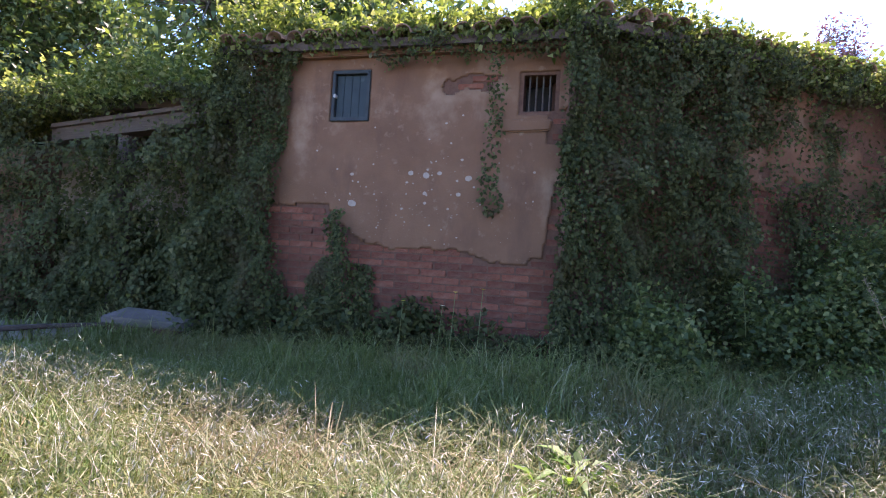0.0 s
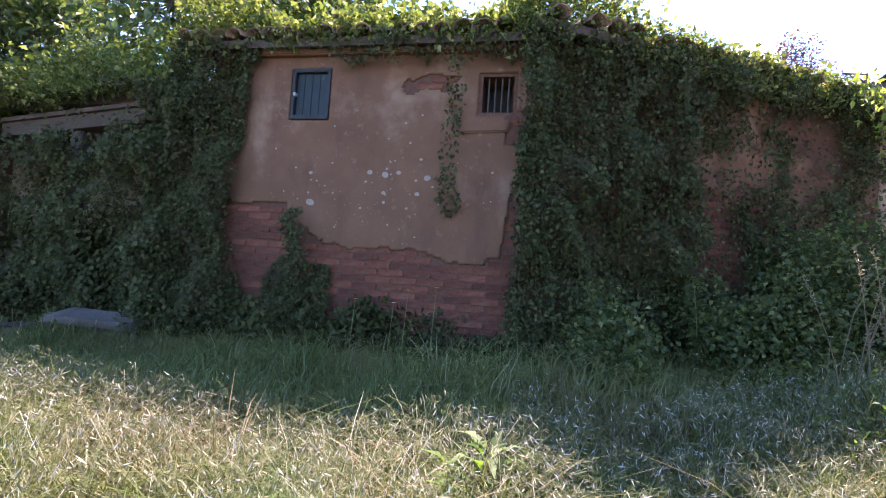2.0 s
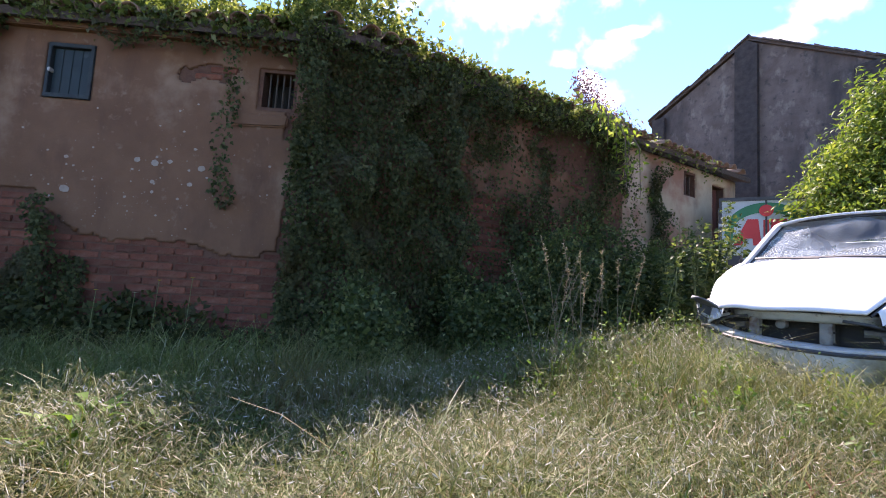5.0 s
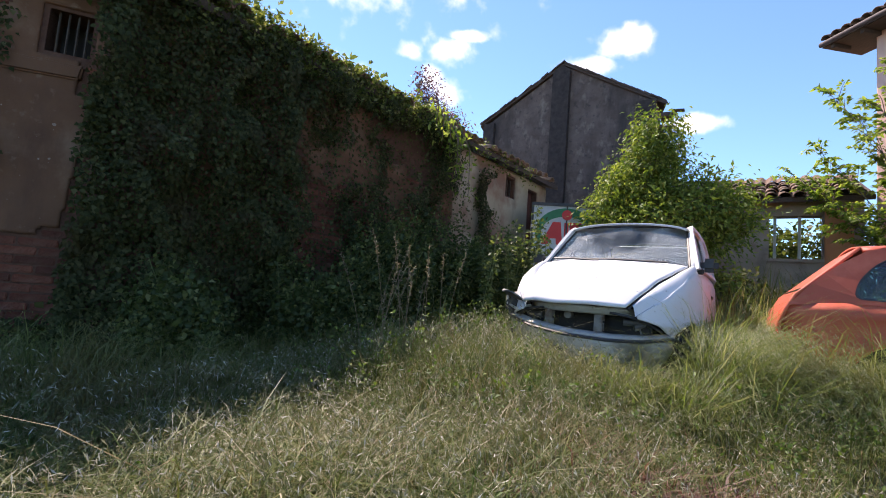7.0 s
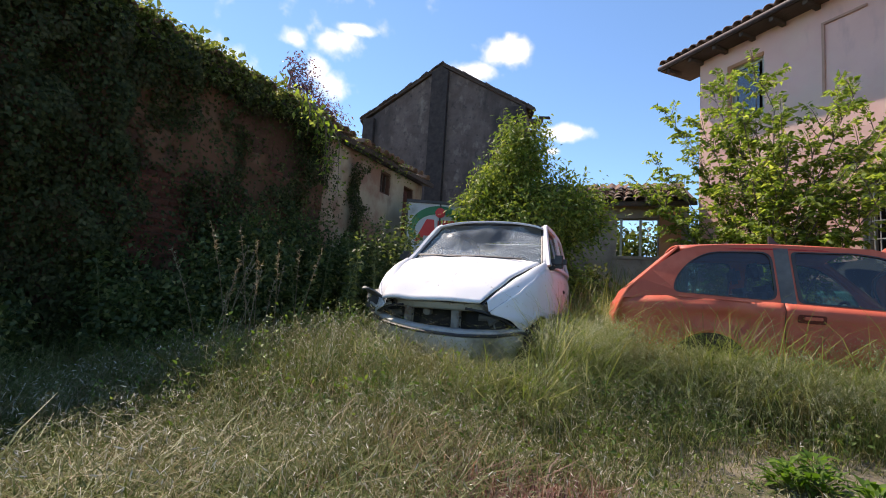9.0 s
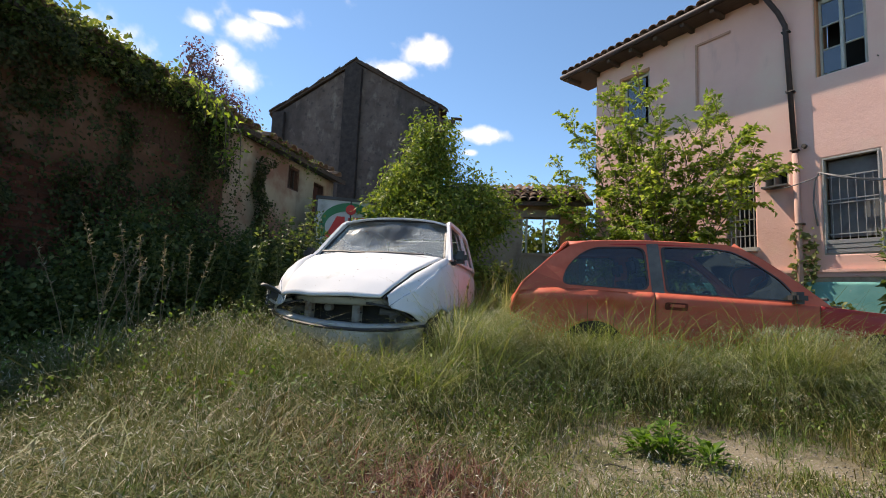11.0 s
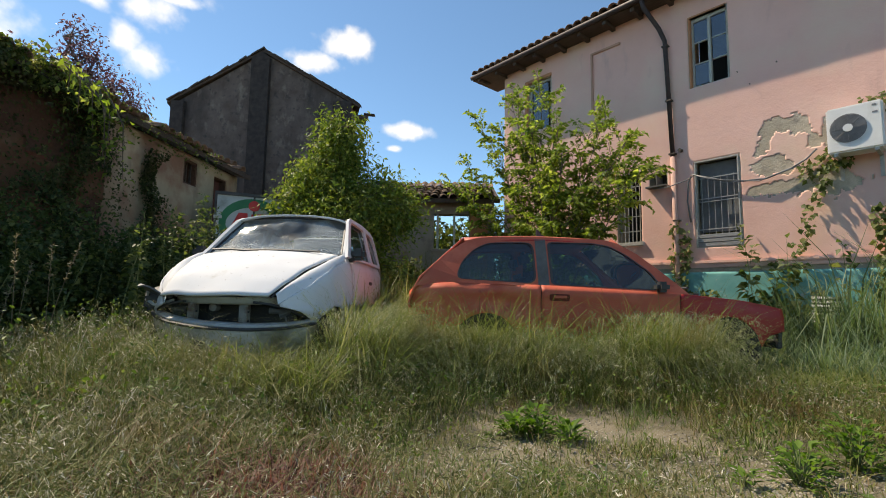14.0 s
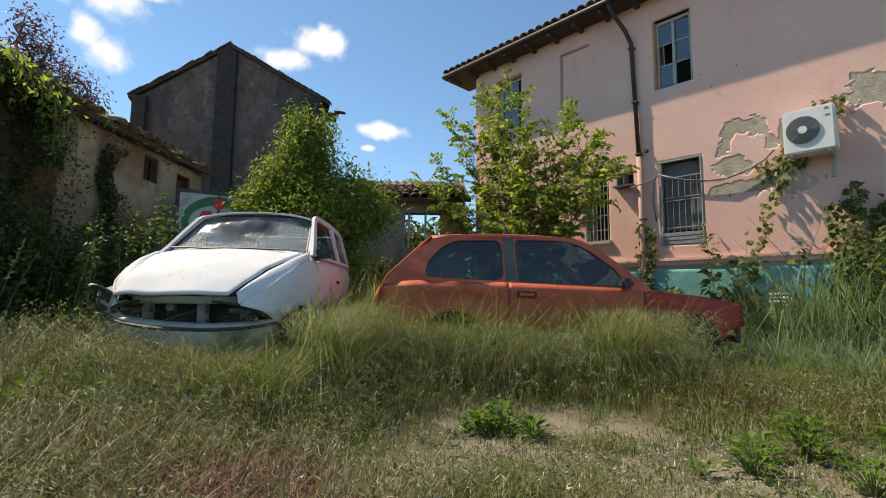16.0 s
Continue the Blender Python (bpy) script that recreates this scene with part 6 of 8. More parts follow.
def tree(name, base, trunk_r, fork, blobs, clumps, per_clump, size, slim, material, label, spread=0.16, seed=1, droop=0.2, hang=0.3, stems=1, cat="tree"):
    """Trunk and limbs reach into every blob of the crown; twigs carry clumps of leaves."""
    rng = random.Random(seed)
    t = thing(name, pose(*base), label, cat)
    b = bmesh.new()
    o = Vector((0, 0, 0))
    forks = []
    for k in range(stems):
        f = Vector(fork) + Vector((rng.uniform(-0.25, 0.25) * (stems > 1), rng.uniform(-0.25, 0.25) * (stems > 1), 0))
        s0 = Vector((rng.uniform(-0.08, 0.08) * (stems > 1), rng.uniform(-0.08, 0.08) * (stems > 1), -0.15))
        pts = [s0.lerp(f, i / 5) + Vector((rng.uniform(-1, 1), rng.uniform(-1, 1), 0)) * trunk_r * 0.5 * (0 < i < 5) for i in range(6)]
        tube(pts, [trunk_r * (1.25 - 0.5 * i / 5) for i in range(6)], 9, b)
        forks.append(f)
    C, A = [], []
    total = sum(r[0] * r[1] * r[2] for _, r in blobs)
    for c, r in blobs:
        c = Vector(c) - Vector(base)
        f = min(forks, key=lambda p: (p - c).length)
        limb = [f.lerp(c, i / 6) + Vector((rng.uniform(-1, 1), rng.uniform(-1, 1), rng.uniform(-0.5, 1))) * 0.08 * (c - f).length * (0 < i) for i in range(7)]
        tube(limb, [trunk_r * 0.6 * (1 - 0.8 * i / 6) + 0.004 for i in range(7)], 7, b)
        m = max(3, int(clumps * r[0] * r[1] * r[2] / total))
        for _ in range(m):
            d = Vector((rng.gauss(0, 1), rng.gauss(0, 1), rng.gauss(0.15, 1))).normalized()
            k = rng.random() ** 0.4 * (1 + 0.35 * noise.noise(d * 1.8 + c))
            p = c + Vector((d.x * r[0], d.y * r[1], d.z * r[2])) * k
            a = min(limb[2:], key=lambda q: (q - p).length)
            mid = a.lerp(p, 0.5) + Vector((0, 0, 0.06 * (p - a).length))
            tube([a, mid, p], [0.012, 0.008, 0.003], 4, b, caps=False)
            for q in (p, a.lerp(p, 0.7)):
                C.append(q)
                A.append((p - a).normalized() if (p - a).length > 1e-6 else d)
    part("trunk", b, M_BARK, t, soft=True)
    C, A = np.array(C), np.array(A)
    n = len(C) * per_clump
    i = np.repeat(np.arange(len(C)), per_clump)
    P = C[i] + RNG.normal(0, spread, (n, 3))
    D = A[i] * 0.7 + RNG.normal(0, 0.6, (n, 3)) + [0, 0, -hang]
    L = size * RNG.uniform(0.6, 1.3, n)
    leaves("crown", P, D, rand_dirs(n, 1.0), L, L * slim, material, t, droop=droop)
    return t


# climbers on the ruin
def cover_a(x, z):
    edge = np.interp(z, [0, 0.5, 0.9, 1.36, 2.0, 2.5, 2.9], [0.75, 0.60, 0.42, 0.34, 0.46, 0.46, 0.52]) + 0.07 * nz(x, z, 3) + 0.04 * nz(x, z, 9)
    c = 0.0
    if x < edge:
        c = 1.0
    if ((x - 1.12) / 0.33) ** 2 + ((z - 0.55) / 0.42) ** 2 < 1 + 0.8 * nz(x, z, 4) or ((x - 1.1) / 0.12) ** 2 + ((z - 1.08) / 0.22) ** 2 < 1 + nz(x, z, 7):
        c = 0.9
    if abs(x - 2.52 - 0.05 * nz(x, z, 2)) < 0.085 + 0.05 * nz(x, z, 5) and z > 1.35:
        c = 0.26
    if z > 2.80 - 0.14 * max(0, nz(x, z, 1.6, 3)) - (0.05 if x > 1.4 else 0) and not 0.55 < x < 1.35:
        c = max(c, 0.35)
    if x > 3.15 + 0.12 * nz(x, z, 3):
        c = 1.0
    if z < 0.3 + 0.14 * nz(x, z, 3):
        c = max(c, 0.7)
    return c


def cover_b(x, z):
    n = nz(x, z, 1.4, 3.0) + 0.5 * nz(x, z, 4, 1.0)
    if x < 1.75 + 0.25 * n:
        return 1.0 if not (1.2 < x and 0.7 < z < 1.5 and n > 0.1) else 0.5
    if x < 4.3:
        return (0.9 if z < 1.05 + 0.5 * n or z > 2.72 - 0.3 * n else 0.7 if n > 0.12 else 0.14)
    if x < 4.55 or abs(x - 5.1) < 0.13 + 0.07 * n:
        return (1.0 if z < 2.72 else 0.0) if x > 4.6 else 0.3 if n > -0.1 and z < 2.4 else 0.12
    return 0.6 if z < 1.0 + 0.3 * n else 0.0


curtain("creeper", WA, -0.45, LA + 0.02, 0.0, 2.95, 6400, cover_a, 0.30, 0.037, M_IVY, "dark green creeper covering the ruined wall", "creeper")
curtain("creeper", WB, -0.15, 5.6, 0.0, 3.0, 5800, cover_b, 0.38, 0.038, M_IVY, "dark green creeper and ivy on the long wall", "creeper")
def cover_bay(x, z):
    low = 2.02 + (x + 2.66) * 0.098
    if -2.72 < x < -0.62 + 0.1 * nz(x, z, 5) and low - 0.10 < z < low + 0.26:
        return 0.04
    if z > low + 0.12 or abs(x + 1.75) < 0.24 + 0.1 * nz(x, z, 3) or x > -0.95 + 0.15 * nz(x, z, 4):
        return 1.0
    return 0.9 if nz(x, z, 1.6, 4) + 0.3 * (1.0 - z) > -0.05 else 0.45


curtain("creeper", WA, -6.5, -0.2, 0.0, 2.55, 3600, cover_bay, 0.38, 0.047, M_IVY, "creeper hanging over the open bay", "creeper")
# the beam stays partly bare
tops = []
for fr, xa, xb, prof in ((WA, -7.5, LA, ([-7.5, -2.6, -0.3, 0.3, 1.2, 2.4, 3.3], [0.50, 0.56, 0.60, 0.40, 0.22, 0.22, 0.42])), (WB, -0.1, 6.6, ([0.0, 0.35, 0.8, 1.1, 1.5, 2.4, 4.0, 4.6, 6.6], [0.46, 0.64, 0.56, 0.28, 0.15, 0.15, 0.15, 0.1, 0.06]))):
    n = int((xb - xa) * (4000 if fr is WA else 6200))
    x = RNG.uniform(xa, xb, n)
    hgt = np.interp(x, *prof) * np.array([0.8 + 0.75 * nz(a, 0, 1.6, 1.0) + 0.4 * nz(a, 0, 6, 1.0) for a in x]).clip(0.5, 1.7)
    y = np.where((x > 0.3) & (x < 2.9) & (fr is WA), -0.24, -0.30) + 1.8 * RNG.random(n) ** 1.5
    thin = (x < 4.2) | (RNG.random(n) < 0.12) | (fr is WA)
    base = np.where(x < -0.3, 2.19 + (x + 3.35) * 0.107, 2.99) if fr is WA else np.full(n, 3.04)
    z = base + np.maximum(0, y + 0.1) * 0.27 + hgt * RNG.random(n) ** 0.8 - np.where((y < -0.1) & (x > -0.3), RNG.random(n) ** 2 * np.where((x > 0.3) & (x < 2.9) & (fr is WA), 0.2, 0.32), 0)
    P = to_world(fr, np.stack([x, y, z], 1))[thin]
    n = len(P)
    L = (0.050 if fr is WA else 0.040) * RNG.uniform(0.5, 1.5, n)
    tagged(leaves("creeper", P, rand_dirs(n, -0.1), rand_dirs(n, 0.9), L, L * 0.75, M_VINE), "bright green creeper spilling over the old roof", "creeper", kind="stuff")
    # upright shoots above the mass
    m = int((xb - xa) * 24)
    sx = RNG.uniform(xa, min(xb, 4.4), m)
    sh = np.interp(sx, *prof) * RNG.uniform(0.7, 2.0, m) + 0.10
    sy = RNG.uniform(-0.15, 1.0, m)
    for a, h, q in zip(sx, sh, sy):
        k = 16
        t_ = np.linspace(0.2, 1, k)
        bz = (2.32 if a < -0.3 else 2.97) if fr is WA else 3.02
        lean = RNG.normal(0, 0.25, 2)
        tops.append(to_world(fr, np.stack([a + lean[0] * t_ ** 2 * h, q + lean[1] * t_ ** 2 * h, bz + max(0, q) * 0.27 + t_ * h], 1)))
P = np.concatenate(tops) + RNG.normal(0, 0.025, (sum(len(t) for t in tops), 3))
L = 0.075 * RNG.uniform(0.5, 1.3, len(P))
tagged(leaves("creeper_shoots", P, rand_dirs(len(P), 0.1), rand_dirs(len(P), 0.6), L, L * 0.7, M_VINE), "thin upright creeper shoots above the roof edge", "creeper", kind="stuff")

# hanging fig-like branch over the eaves
P = []
hb = thing("hanging_branch", WB, "bright green leafy branch hanging over the eaves", "branch")
for k in range(7):
    st = Vector((3.20 + 0.11 * k, -0.40, 3.10))
    en = st + Vector((RNG.uniform(-0.12, 0.22) + 0.05 * k, -RNG.uniform(0.02, 0.18), -(0.35 + 0.1 * k) * RNG.uniform(0.7, 1.3)))
    pts = [st, st.lerp(en, 0.5) + Vector((0, -0.12, 0.08)), en]
    part("twig", tube(pts, [0.012, 0.008, 0.003], 5), M_BARK, hb)
    for s in np.linspace(0.3, 1, 11):
        P.append(pts[0].lerp(pts[1], s * 2) if s < 0.5 else pts[1].lerp(pts[2], s * 2 - 1))
P = np.array([tuple(p) for p in P])
P = np.repeat(P, 3, 0) + RNG.normal(0, 0.05, (len(P) * 3, 3))
D = rand_dirs(len(P), -0.7)
L = RNG.uniform(0.045, 0.105, len(P))
leaves("foliage", P, D, rand_dirs(len(P), 0.6) + [0, -0.4, 0], L, L * 0.5, M_MULBERRY, hb, droop=0.25)

# undergrowth along the walls
mounds = []
for k in range(36):
    x = RNG.uniform(0.3, 6.4)
    h = float(np.interp(x, [0, 1.5, 3, 5, 6.4], [0.40, 0.55, 0.80, 0.85, 0.72])) * RNG.uniform(0.7, 1.25)
    p = WB @ Vector((x, -RNG.uniform(0.15, 0.95), h * 0.75))
    mounds.append((tuple(p), (RNG.uniform(0.3, 0.5), RNG.uniform(0.25, 0.4), h)))
mound("brambles", mounds, 5200, 0.045, M_BRAMBLE, "dark brambles and nettles along the long wall", "brambles")
mounds = []
for k in range(14):
    p = WA @ Vector((RNG.uniform(-0.5, 3.2), -RNG.uniform(0.1, 0.45), 0.22))
    mounds.append((tuple(p), (RNG.uniform(0.2, 0.4), 0.22, RNG.uniform(0.22, 0.36))))
mound("undergrowth", mounds, 3600, 0.065, M_IVY, "low dark undergrowth at the foot of the wall", "undergrowth")
mounds = [(tuple(WA @ Vector((RNG.uniform(-6.0, -0.6), RNG.uniform(0.3, 1.8), 0.5))), (0.5, 0.45, RNG.uniform(0.5, 1.0))) for _ in range(24)]
mound("undergrowth", mounds, 1300, 0.085, M_BRAMBLE, "dark leafy shrubs filling the open bay", "undergrowth")


def shoot(p, h, n, size, material, label, stem=M_STEM, name="bramble_shoot", lean=0.15, group="leafy shoots"):
    t = thing(name, pose(p[0], p[1], gh(p[0], p[1])), label, "plant", group)
    tip = Vector((RNG.normal(0, lean), RNG.normal(0, lean), h))
    pts = [Vector((tip.x * s * s, tip.y * s * s, h * s - 0.05)) for s in np.linspace(0, 1, 7)]
    part("stem", tube(pts, [0.009 - 0.0012 * i for i in range(7)], 5), stem, t)
    s = RNG.uniform(0.18, 1.0, n) ** 0.8
    P = np.stack([tip.x * s * s, tip.y * s * s, h * s - 0.05], 1)
    D = rand_dirs(n, 0.25)
    D[:, 2] *= 0.5
    L = size * RNG.uniform(0.6, 1.25, n) * (1.15 - 0.5 * s)
    leaves("foliage", P + unit(D) * 0.03, D, rand_dirs(n, 1.5), L, L * 0.6, material, t)
    return t


for x, y, h in ((5.35, 3.75, 1.6), (5.5, 3.35, 1.45), (5.7, 3.1, 1.7), (5.45, 2.92, 1.55), (6.0, 3.3, 1.6), (6.2, 3.0, 1.5), (5.1, 3.5, 1.3), (3.95, 3.3, 1.35), (4.3, 3.35, 1.25), (4.7, 3.45, 1.45), (2.6, 3.35, 1.0), (1.7, 3.2, 0.9), (6.45, 3.2, 1.6), (5.85, 3.6, 1.75), (5.0, 2.95, 1.35), (4.75, 2.75, 1.2), (5.25, 2.75, 1.45), (5.6, 2.6, 1.5), (5.95, 2.7, 1.6), (6.25, 2.55, 1.5), (4.5, 3.0, 1.3), (4.1, 2.9, 1.1), (6.6, 2.8, 1.65), (3.6, 3.1, 1.2), (5.18, 2.64, 1.85), (5.32, 2.5, 1.7), (5.05, 2.72, 1.6), (5.42, 2.72, 1.75), (4.9, 2.58, 1.4), (4.45, 2.5, 1.5), (4.62, 2.62, 1.35), (4.2, 2.45, 1.2), (5.25, 2.78, 1.5), (3.75, 2.6, 1.1)):
    shoot((x, y), h, 110, 0.085, M_BRAMBLE, "tall leafy bramble shoot catching the light")

# dry reeds
for k in range(17):
    x, y = RNG.normal(3.0, 0.24), RNG.normal(2.25, 0.2)
    h = RNG.uniform(0.75, 1.3)
    rd = thing("dry_reed", pose(x, y, gh(x, y)), "tall dry reed grass with feathery seed head", "reed", "dry reeds")
    a = RNG.uniform(-1.3, 1.3)
    lean = Vector((math.sin(a) * 0.25, RNG.normal(0, 0.12), 0)) * h
    pts = [lean * (s * s) + Vector((0, 0, h * s - 0.04)) for s in np.linspace(0, 1, 7)]
    part("stem", tube(pts, [0.004, 0.004, 0.0035, 0.003, 0.0025, 0.002, 0.0015], 4), M_STRAW, rd)
    n = 46
    s = RNG.uniform(0.76, 1.0, n)
    P = np.stack([lean.x * s * s, lean.y * s * s, h * s - 0.04], 1)
    D = rand_dirs(n, 0.9)
    tagged(leaves("seed_head", P, D, rand_dirs(n), RNG.uniform(0.015, 0.04, n), 0.006, M_STRAW, rd), kind="stuff")

# trees
tree("walnut_tree", (-1.2, 9.0, 0), 0.14, (0, -0.3, 2.6), [((-2.7, 7.0, 4.0), (1.1, 0.8, 0.75)), ((-1.5, 6.9, 4.3), (1.1, 0.8, 0.8)), ((-0.4, 6.7, 4.05), (1.0, 0.8, 0.7)), ((0.5, 6.5, 3.95), (0.8, 0.7, 0.5)), ((-0.2, 7.2, 4.7), (0.9, 0.7, 0.5)), ((-2.2, 7.4, 4.9), (1.0, 0.7, 0.5))], 330, 8, 0.15, 0.55, M_FIG, "broad-leaved tree rising behind the ruined roof", 0.17, 2)
tree("tall_tree", (-7.0, 10.5, 0), 0.25, (0, 0, 2.5), [((-8.2, 9.8, 4.6), (1.6, 1.4, 1.5)), ((-6.3, 9.8, 5.0), (1.6, 1.4, 1.6)), ((-7.0, 9.2, 3.2), (1.9, 1.3, 1.1)), ((-4.8, 9.4, 4.4), (1.2, 1.0, 1.3)), ((-9.6, 9.3, 3.9), (1.4, 1.2, 1.9)), ((-4.2, 8.8, 3.3), (1.1, 1.0, 0.9))], 620, 22, 0.13, 0.6, M_TREE, "tall dense green tree behind the open bay", 0.20, 3)
tree("conifer_tree", (-10.5, 8.2, 0), 0.2, (0, 0, 2.0), [((-10.5, 8.2, 3.0), (1.2, 1.2, 1.4)), ((-10.3, 8.3, 4.8), (1.0, 1.0, 1.4)), ((-10.4, 8.2, 6.2), (0.7, 0.7, 1.0))], 300, 24, 0.11, 0.4, M_TREE, "yellow-green tree at the edge of the yard", 0.2, 4)
tree("plum_tree", (7.9, 8.8, 0), 0.10, (-0.1, -1.2, 2.9), [((7.65, 7.0, 3.75), (1.15, 0.7, 0.55)), ((7.3, 6.7, 4.35), (0.65, 0.5, 0.5)), ((8.45, 6.9, 3.75), (0.9, 0.6, 0.5)), ((7.25, 6.55, 4.9), (0.28, 0.24, 0.42)), ((8.0, 6.8, 4.35), (0.48, 0.4, 0.42)), ((6.7, 7.5, 4.0), (0.6, 0.5, 0.5)), ((6.2, 7.9, 3.7), (0.5, 0.5, 0.45)), ((6.9, 7.3, 4.6), (0.35, 0.3, 0.4)), ((7.5, 6.9, 5.25), (0.24, 0.24, 0.42)), ((7.85, 6.9, 5.0), (0.36, 0.3, 0.42)), ((8.3, 6.9, 4.75), (0.40, 0.3, 0.35)), ((8.75, 6.9, 4.55), (0.34, 0.3, 0.30))], 680, 10, 0.075, 0.42, M_PLUM, "purple-leaved plum tree above the roof line", 0.11, 5)
tree("peach_tree", (8.05, 2.0, 0), 0.09, (0, 0, 0.7), [((8.0, 2.15, 1.85), (0.75, 1.05, 0.85)), ((8.0, 2.6, 2.4), (0.55, 0.5, 0.5)), ((8.05, 2.1, 2.85), (0.6, 0.62, 0.6)), ((8.05, 2.02, 3.42), (0.42, 0.38, 0.42)), ((8.1, 1.3, 2.15), (0.55, 0.62, 0.65)), ((8.0, 2.0, 1.1), (0.8, 1.1, 0.5))], 800, 30, 0.082, 0.40, M_PEACH, "bright green peach tree behind the white car", 0.12, 6, 0.3, 0.35)


def arching_shrub(name, m, base, tips, leaf, material, label, seed=7):
    """Several stems from one root, each arching to its tip, with side twigs that carry leaves along their length."""
    rng = random.Random(seed)
    t = thing(name, m @ pose(*base), label, "shrub")
    P, D = [], []
    for tx, ty, tz in tips:
        b = bmesh.new()
        tip = Vector((tx, ty, tz)) - Vector(base)
        root = Vector((rng.uniform(-0.12, 0.12), rng.uniform(-0.1, 0.1), -0.1))
        knee = Vector((tip.x * 0.30, tip.y * 0.4, tip.z * 0.62))
        way = [root.lerp(knee, q).lerp(knee.lerp(tip, q), q) + Vector((rng.uniform(-1, 1), rng.uniform(-1, 1), rng.uniform(-1, 1))) * 0.025 for q in np.linspace(0, 1, 9)]
        tube(way, [0.014 * (1 - 0.8 * k / 8) for k in range(9)], 6, b)
        for k in range(3, 9):
            for _ in range(6):
                a_ = way[k - 1].lerp(way[k], rng.random())
                run = (way[k] - way[k - 1]).normalized()
                go = (run * 0.8 + Vector((rng.gauss(0, 0.75), rng.gauss(0, 0.75), rng.gauss(0.05, 0.5)))).normalized() * rng.uniform(0.18, 0.50)
                c_ = a_ + go * 0.6 + Vector((0, 0, 0.03))
                e_ = a_ + go - Vector((0, 0, 0.10 * go.length))
                tube([a_, c_, e_], [0.006, 0.004, 0.002], 4, b, caps=False)
                for q in np.linspace(0.2, 1.0, 13):
                    p = a_.lerp(c_, q / 0.6) if q < 0.6 else c_.lerp(e_, (q - 0.6) / 0.4)
                    for w in (-1, 1):
                        out = go.cross(Vector((0, 0, 1))).normalized() * w * 0.8 + go.normalized() * 0.6
                        P.append(p + out * 0.02)
                        D.append(out + Vector((rng.gauss(0, 0.3), rng.gauss(0, 0.3), rng.gauss(-0.35, 0.25))))
        part("stem", b, M_BARK, t, soft=True)
    P, D = np.array([tuple(p) for p in P]), np.array([tuple(d) for d in D])
    L = leaf * RNG.uniform(0.5, 1.35, len(P))
    leaves("foliage", P, D, rand_dirs(len(P), 1.3), L, L * 0.5, material, t, droop=0.3)
    return t


ends = ((0.05, 4.8), (1.1, 4.88), (2.27, 4.53), (3.09, 3.9), (3.53, 3.59), (4.0, 3.04), (4.35, 2.5), (0.33, 3.54), (1.28, 4.08), (1.68, 4.48), (3.8, 2.69), (0.2, 3.07), (0.69, 2.64), (3.5, 3.25), (2.85, 3.29), (2.06, 3.24), (3.9, 2.8), (3.19, 2.44), (1.69, 2.37), (2.67, 3.74), (3.36, 2.94), (2.4, 2.69), (1.12, 3.24), (2.97, 2.87), (3.3, 2.1), (2.3, 3.9), (1.7, 3.6), (1.0, 2.3))
arching_shrub("mulberry_shrub", HP, (2.35, -1.45, 0.0), [(u, -1.55 + 0.45 * math.sin(5.0 * u + 3.0 * v), v) for u, v in ends], 0.084, M_MULBERRY, "loose light green mulberry shrub with arching stems by the pink house")
mound("hedge", [((12.6, 0.4, 1.4), (0.8, 1.6, 1.3)), ((13.2, 1.8, 1.4), (0.9, 1.3, 1.5))], 800, 0.12, M_TREE, "green bushes beyond the outbuilding window", "hedge")
mound("undergrowth", [((8.7, 1.1, 0.7), (0.5, 0.6, 0.75)), ((9.3, 0.1, 0.65), (0.4, 0.6, 0.7)), ((7.8, 3.0, 0.5), (0.4, 0.5, 0.5))], 2200, 0.09, M_IVY, "dark low shrubs under the peach tree", "undergrowth")

# climbers and weeds on the pink house
def cover_p(x, z):
    n = nz(x, z, 2.4, 5) + 0.4 * nz(x, z, 7)
    if abs(x - (5.57 + 0.30 * (z - 1.52) + 0.06 * nz(0, z, 2))) < 0.07 + 0.06 * n and 1.0 < z < 3.0:
        return 0.55
    if 5.6 < x < 6.2 and 2.45 < z < 2.8 and abs(z - (2.55 + 0.4 * (x - 5.6))) < 0.12 + 0.1 * n:
        return 0.6
    if 3.78 < x < 4.08 and 0.4 < z < 2.05 + 0.2 * n:
        return 0.55
    if 6.1 < x < 6.6 and 3.2 < z < 3.5 + 0.15 * n and x > 6.25:
        return 0.6
    if x > 6.35 and z < 2.1 + 0.45 * n + 0.35 * (x - 6.6):
        return 0.75
    return 0.4 if z < 0.8 + 0.3 * n else 0.0


curtain("creeper", HP, 3.6, 8.4, 0.0, 3.5, 950, cover_p, 0.16, 0.085, M_VINE, "green creeper climbing the pink house wall", "creeper")
mound("undergrowth", [(tuple(HP @ Vector((6.9, -0.5, 0.7))), (0.6, 0.5, 0.9)), (tuple(HP @ Vector((7.6, -0.6, 0.8))), (0.6, 0.6, 1.1)), (tuple(HP @ Vector((5.6, -0.5, 0.3))), (0.8, 0.4, 0.5)), (tuple(HP @ Vector((4.4, -0.4, 0.35))), (0.7, 0.4, 0.5))], 1500, 0.075, M_BRAMBLE, "tangled green shrubs along the pink house", "undergrowth")
for x, y, h in ((5.05, -0.35, 2.05), (5.25, -0.3, 1.5), (4.95, -0.45, 1.6), (5.45, -0.35, 1.7), (6.1, -0.4, 1.6)):
    p = HP @ Vector((x, y, 0))
    shoot((p.x, p.y), h, 34, 0.17, M_BRAMBLE, "tall broad-leaved weed growing against the plinth", name="tall_weed", lean=0.12, group="tall weeds")
bk = HP @ Vector((5.9, -0.55, 0))
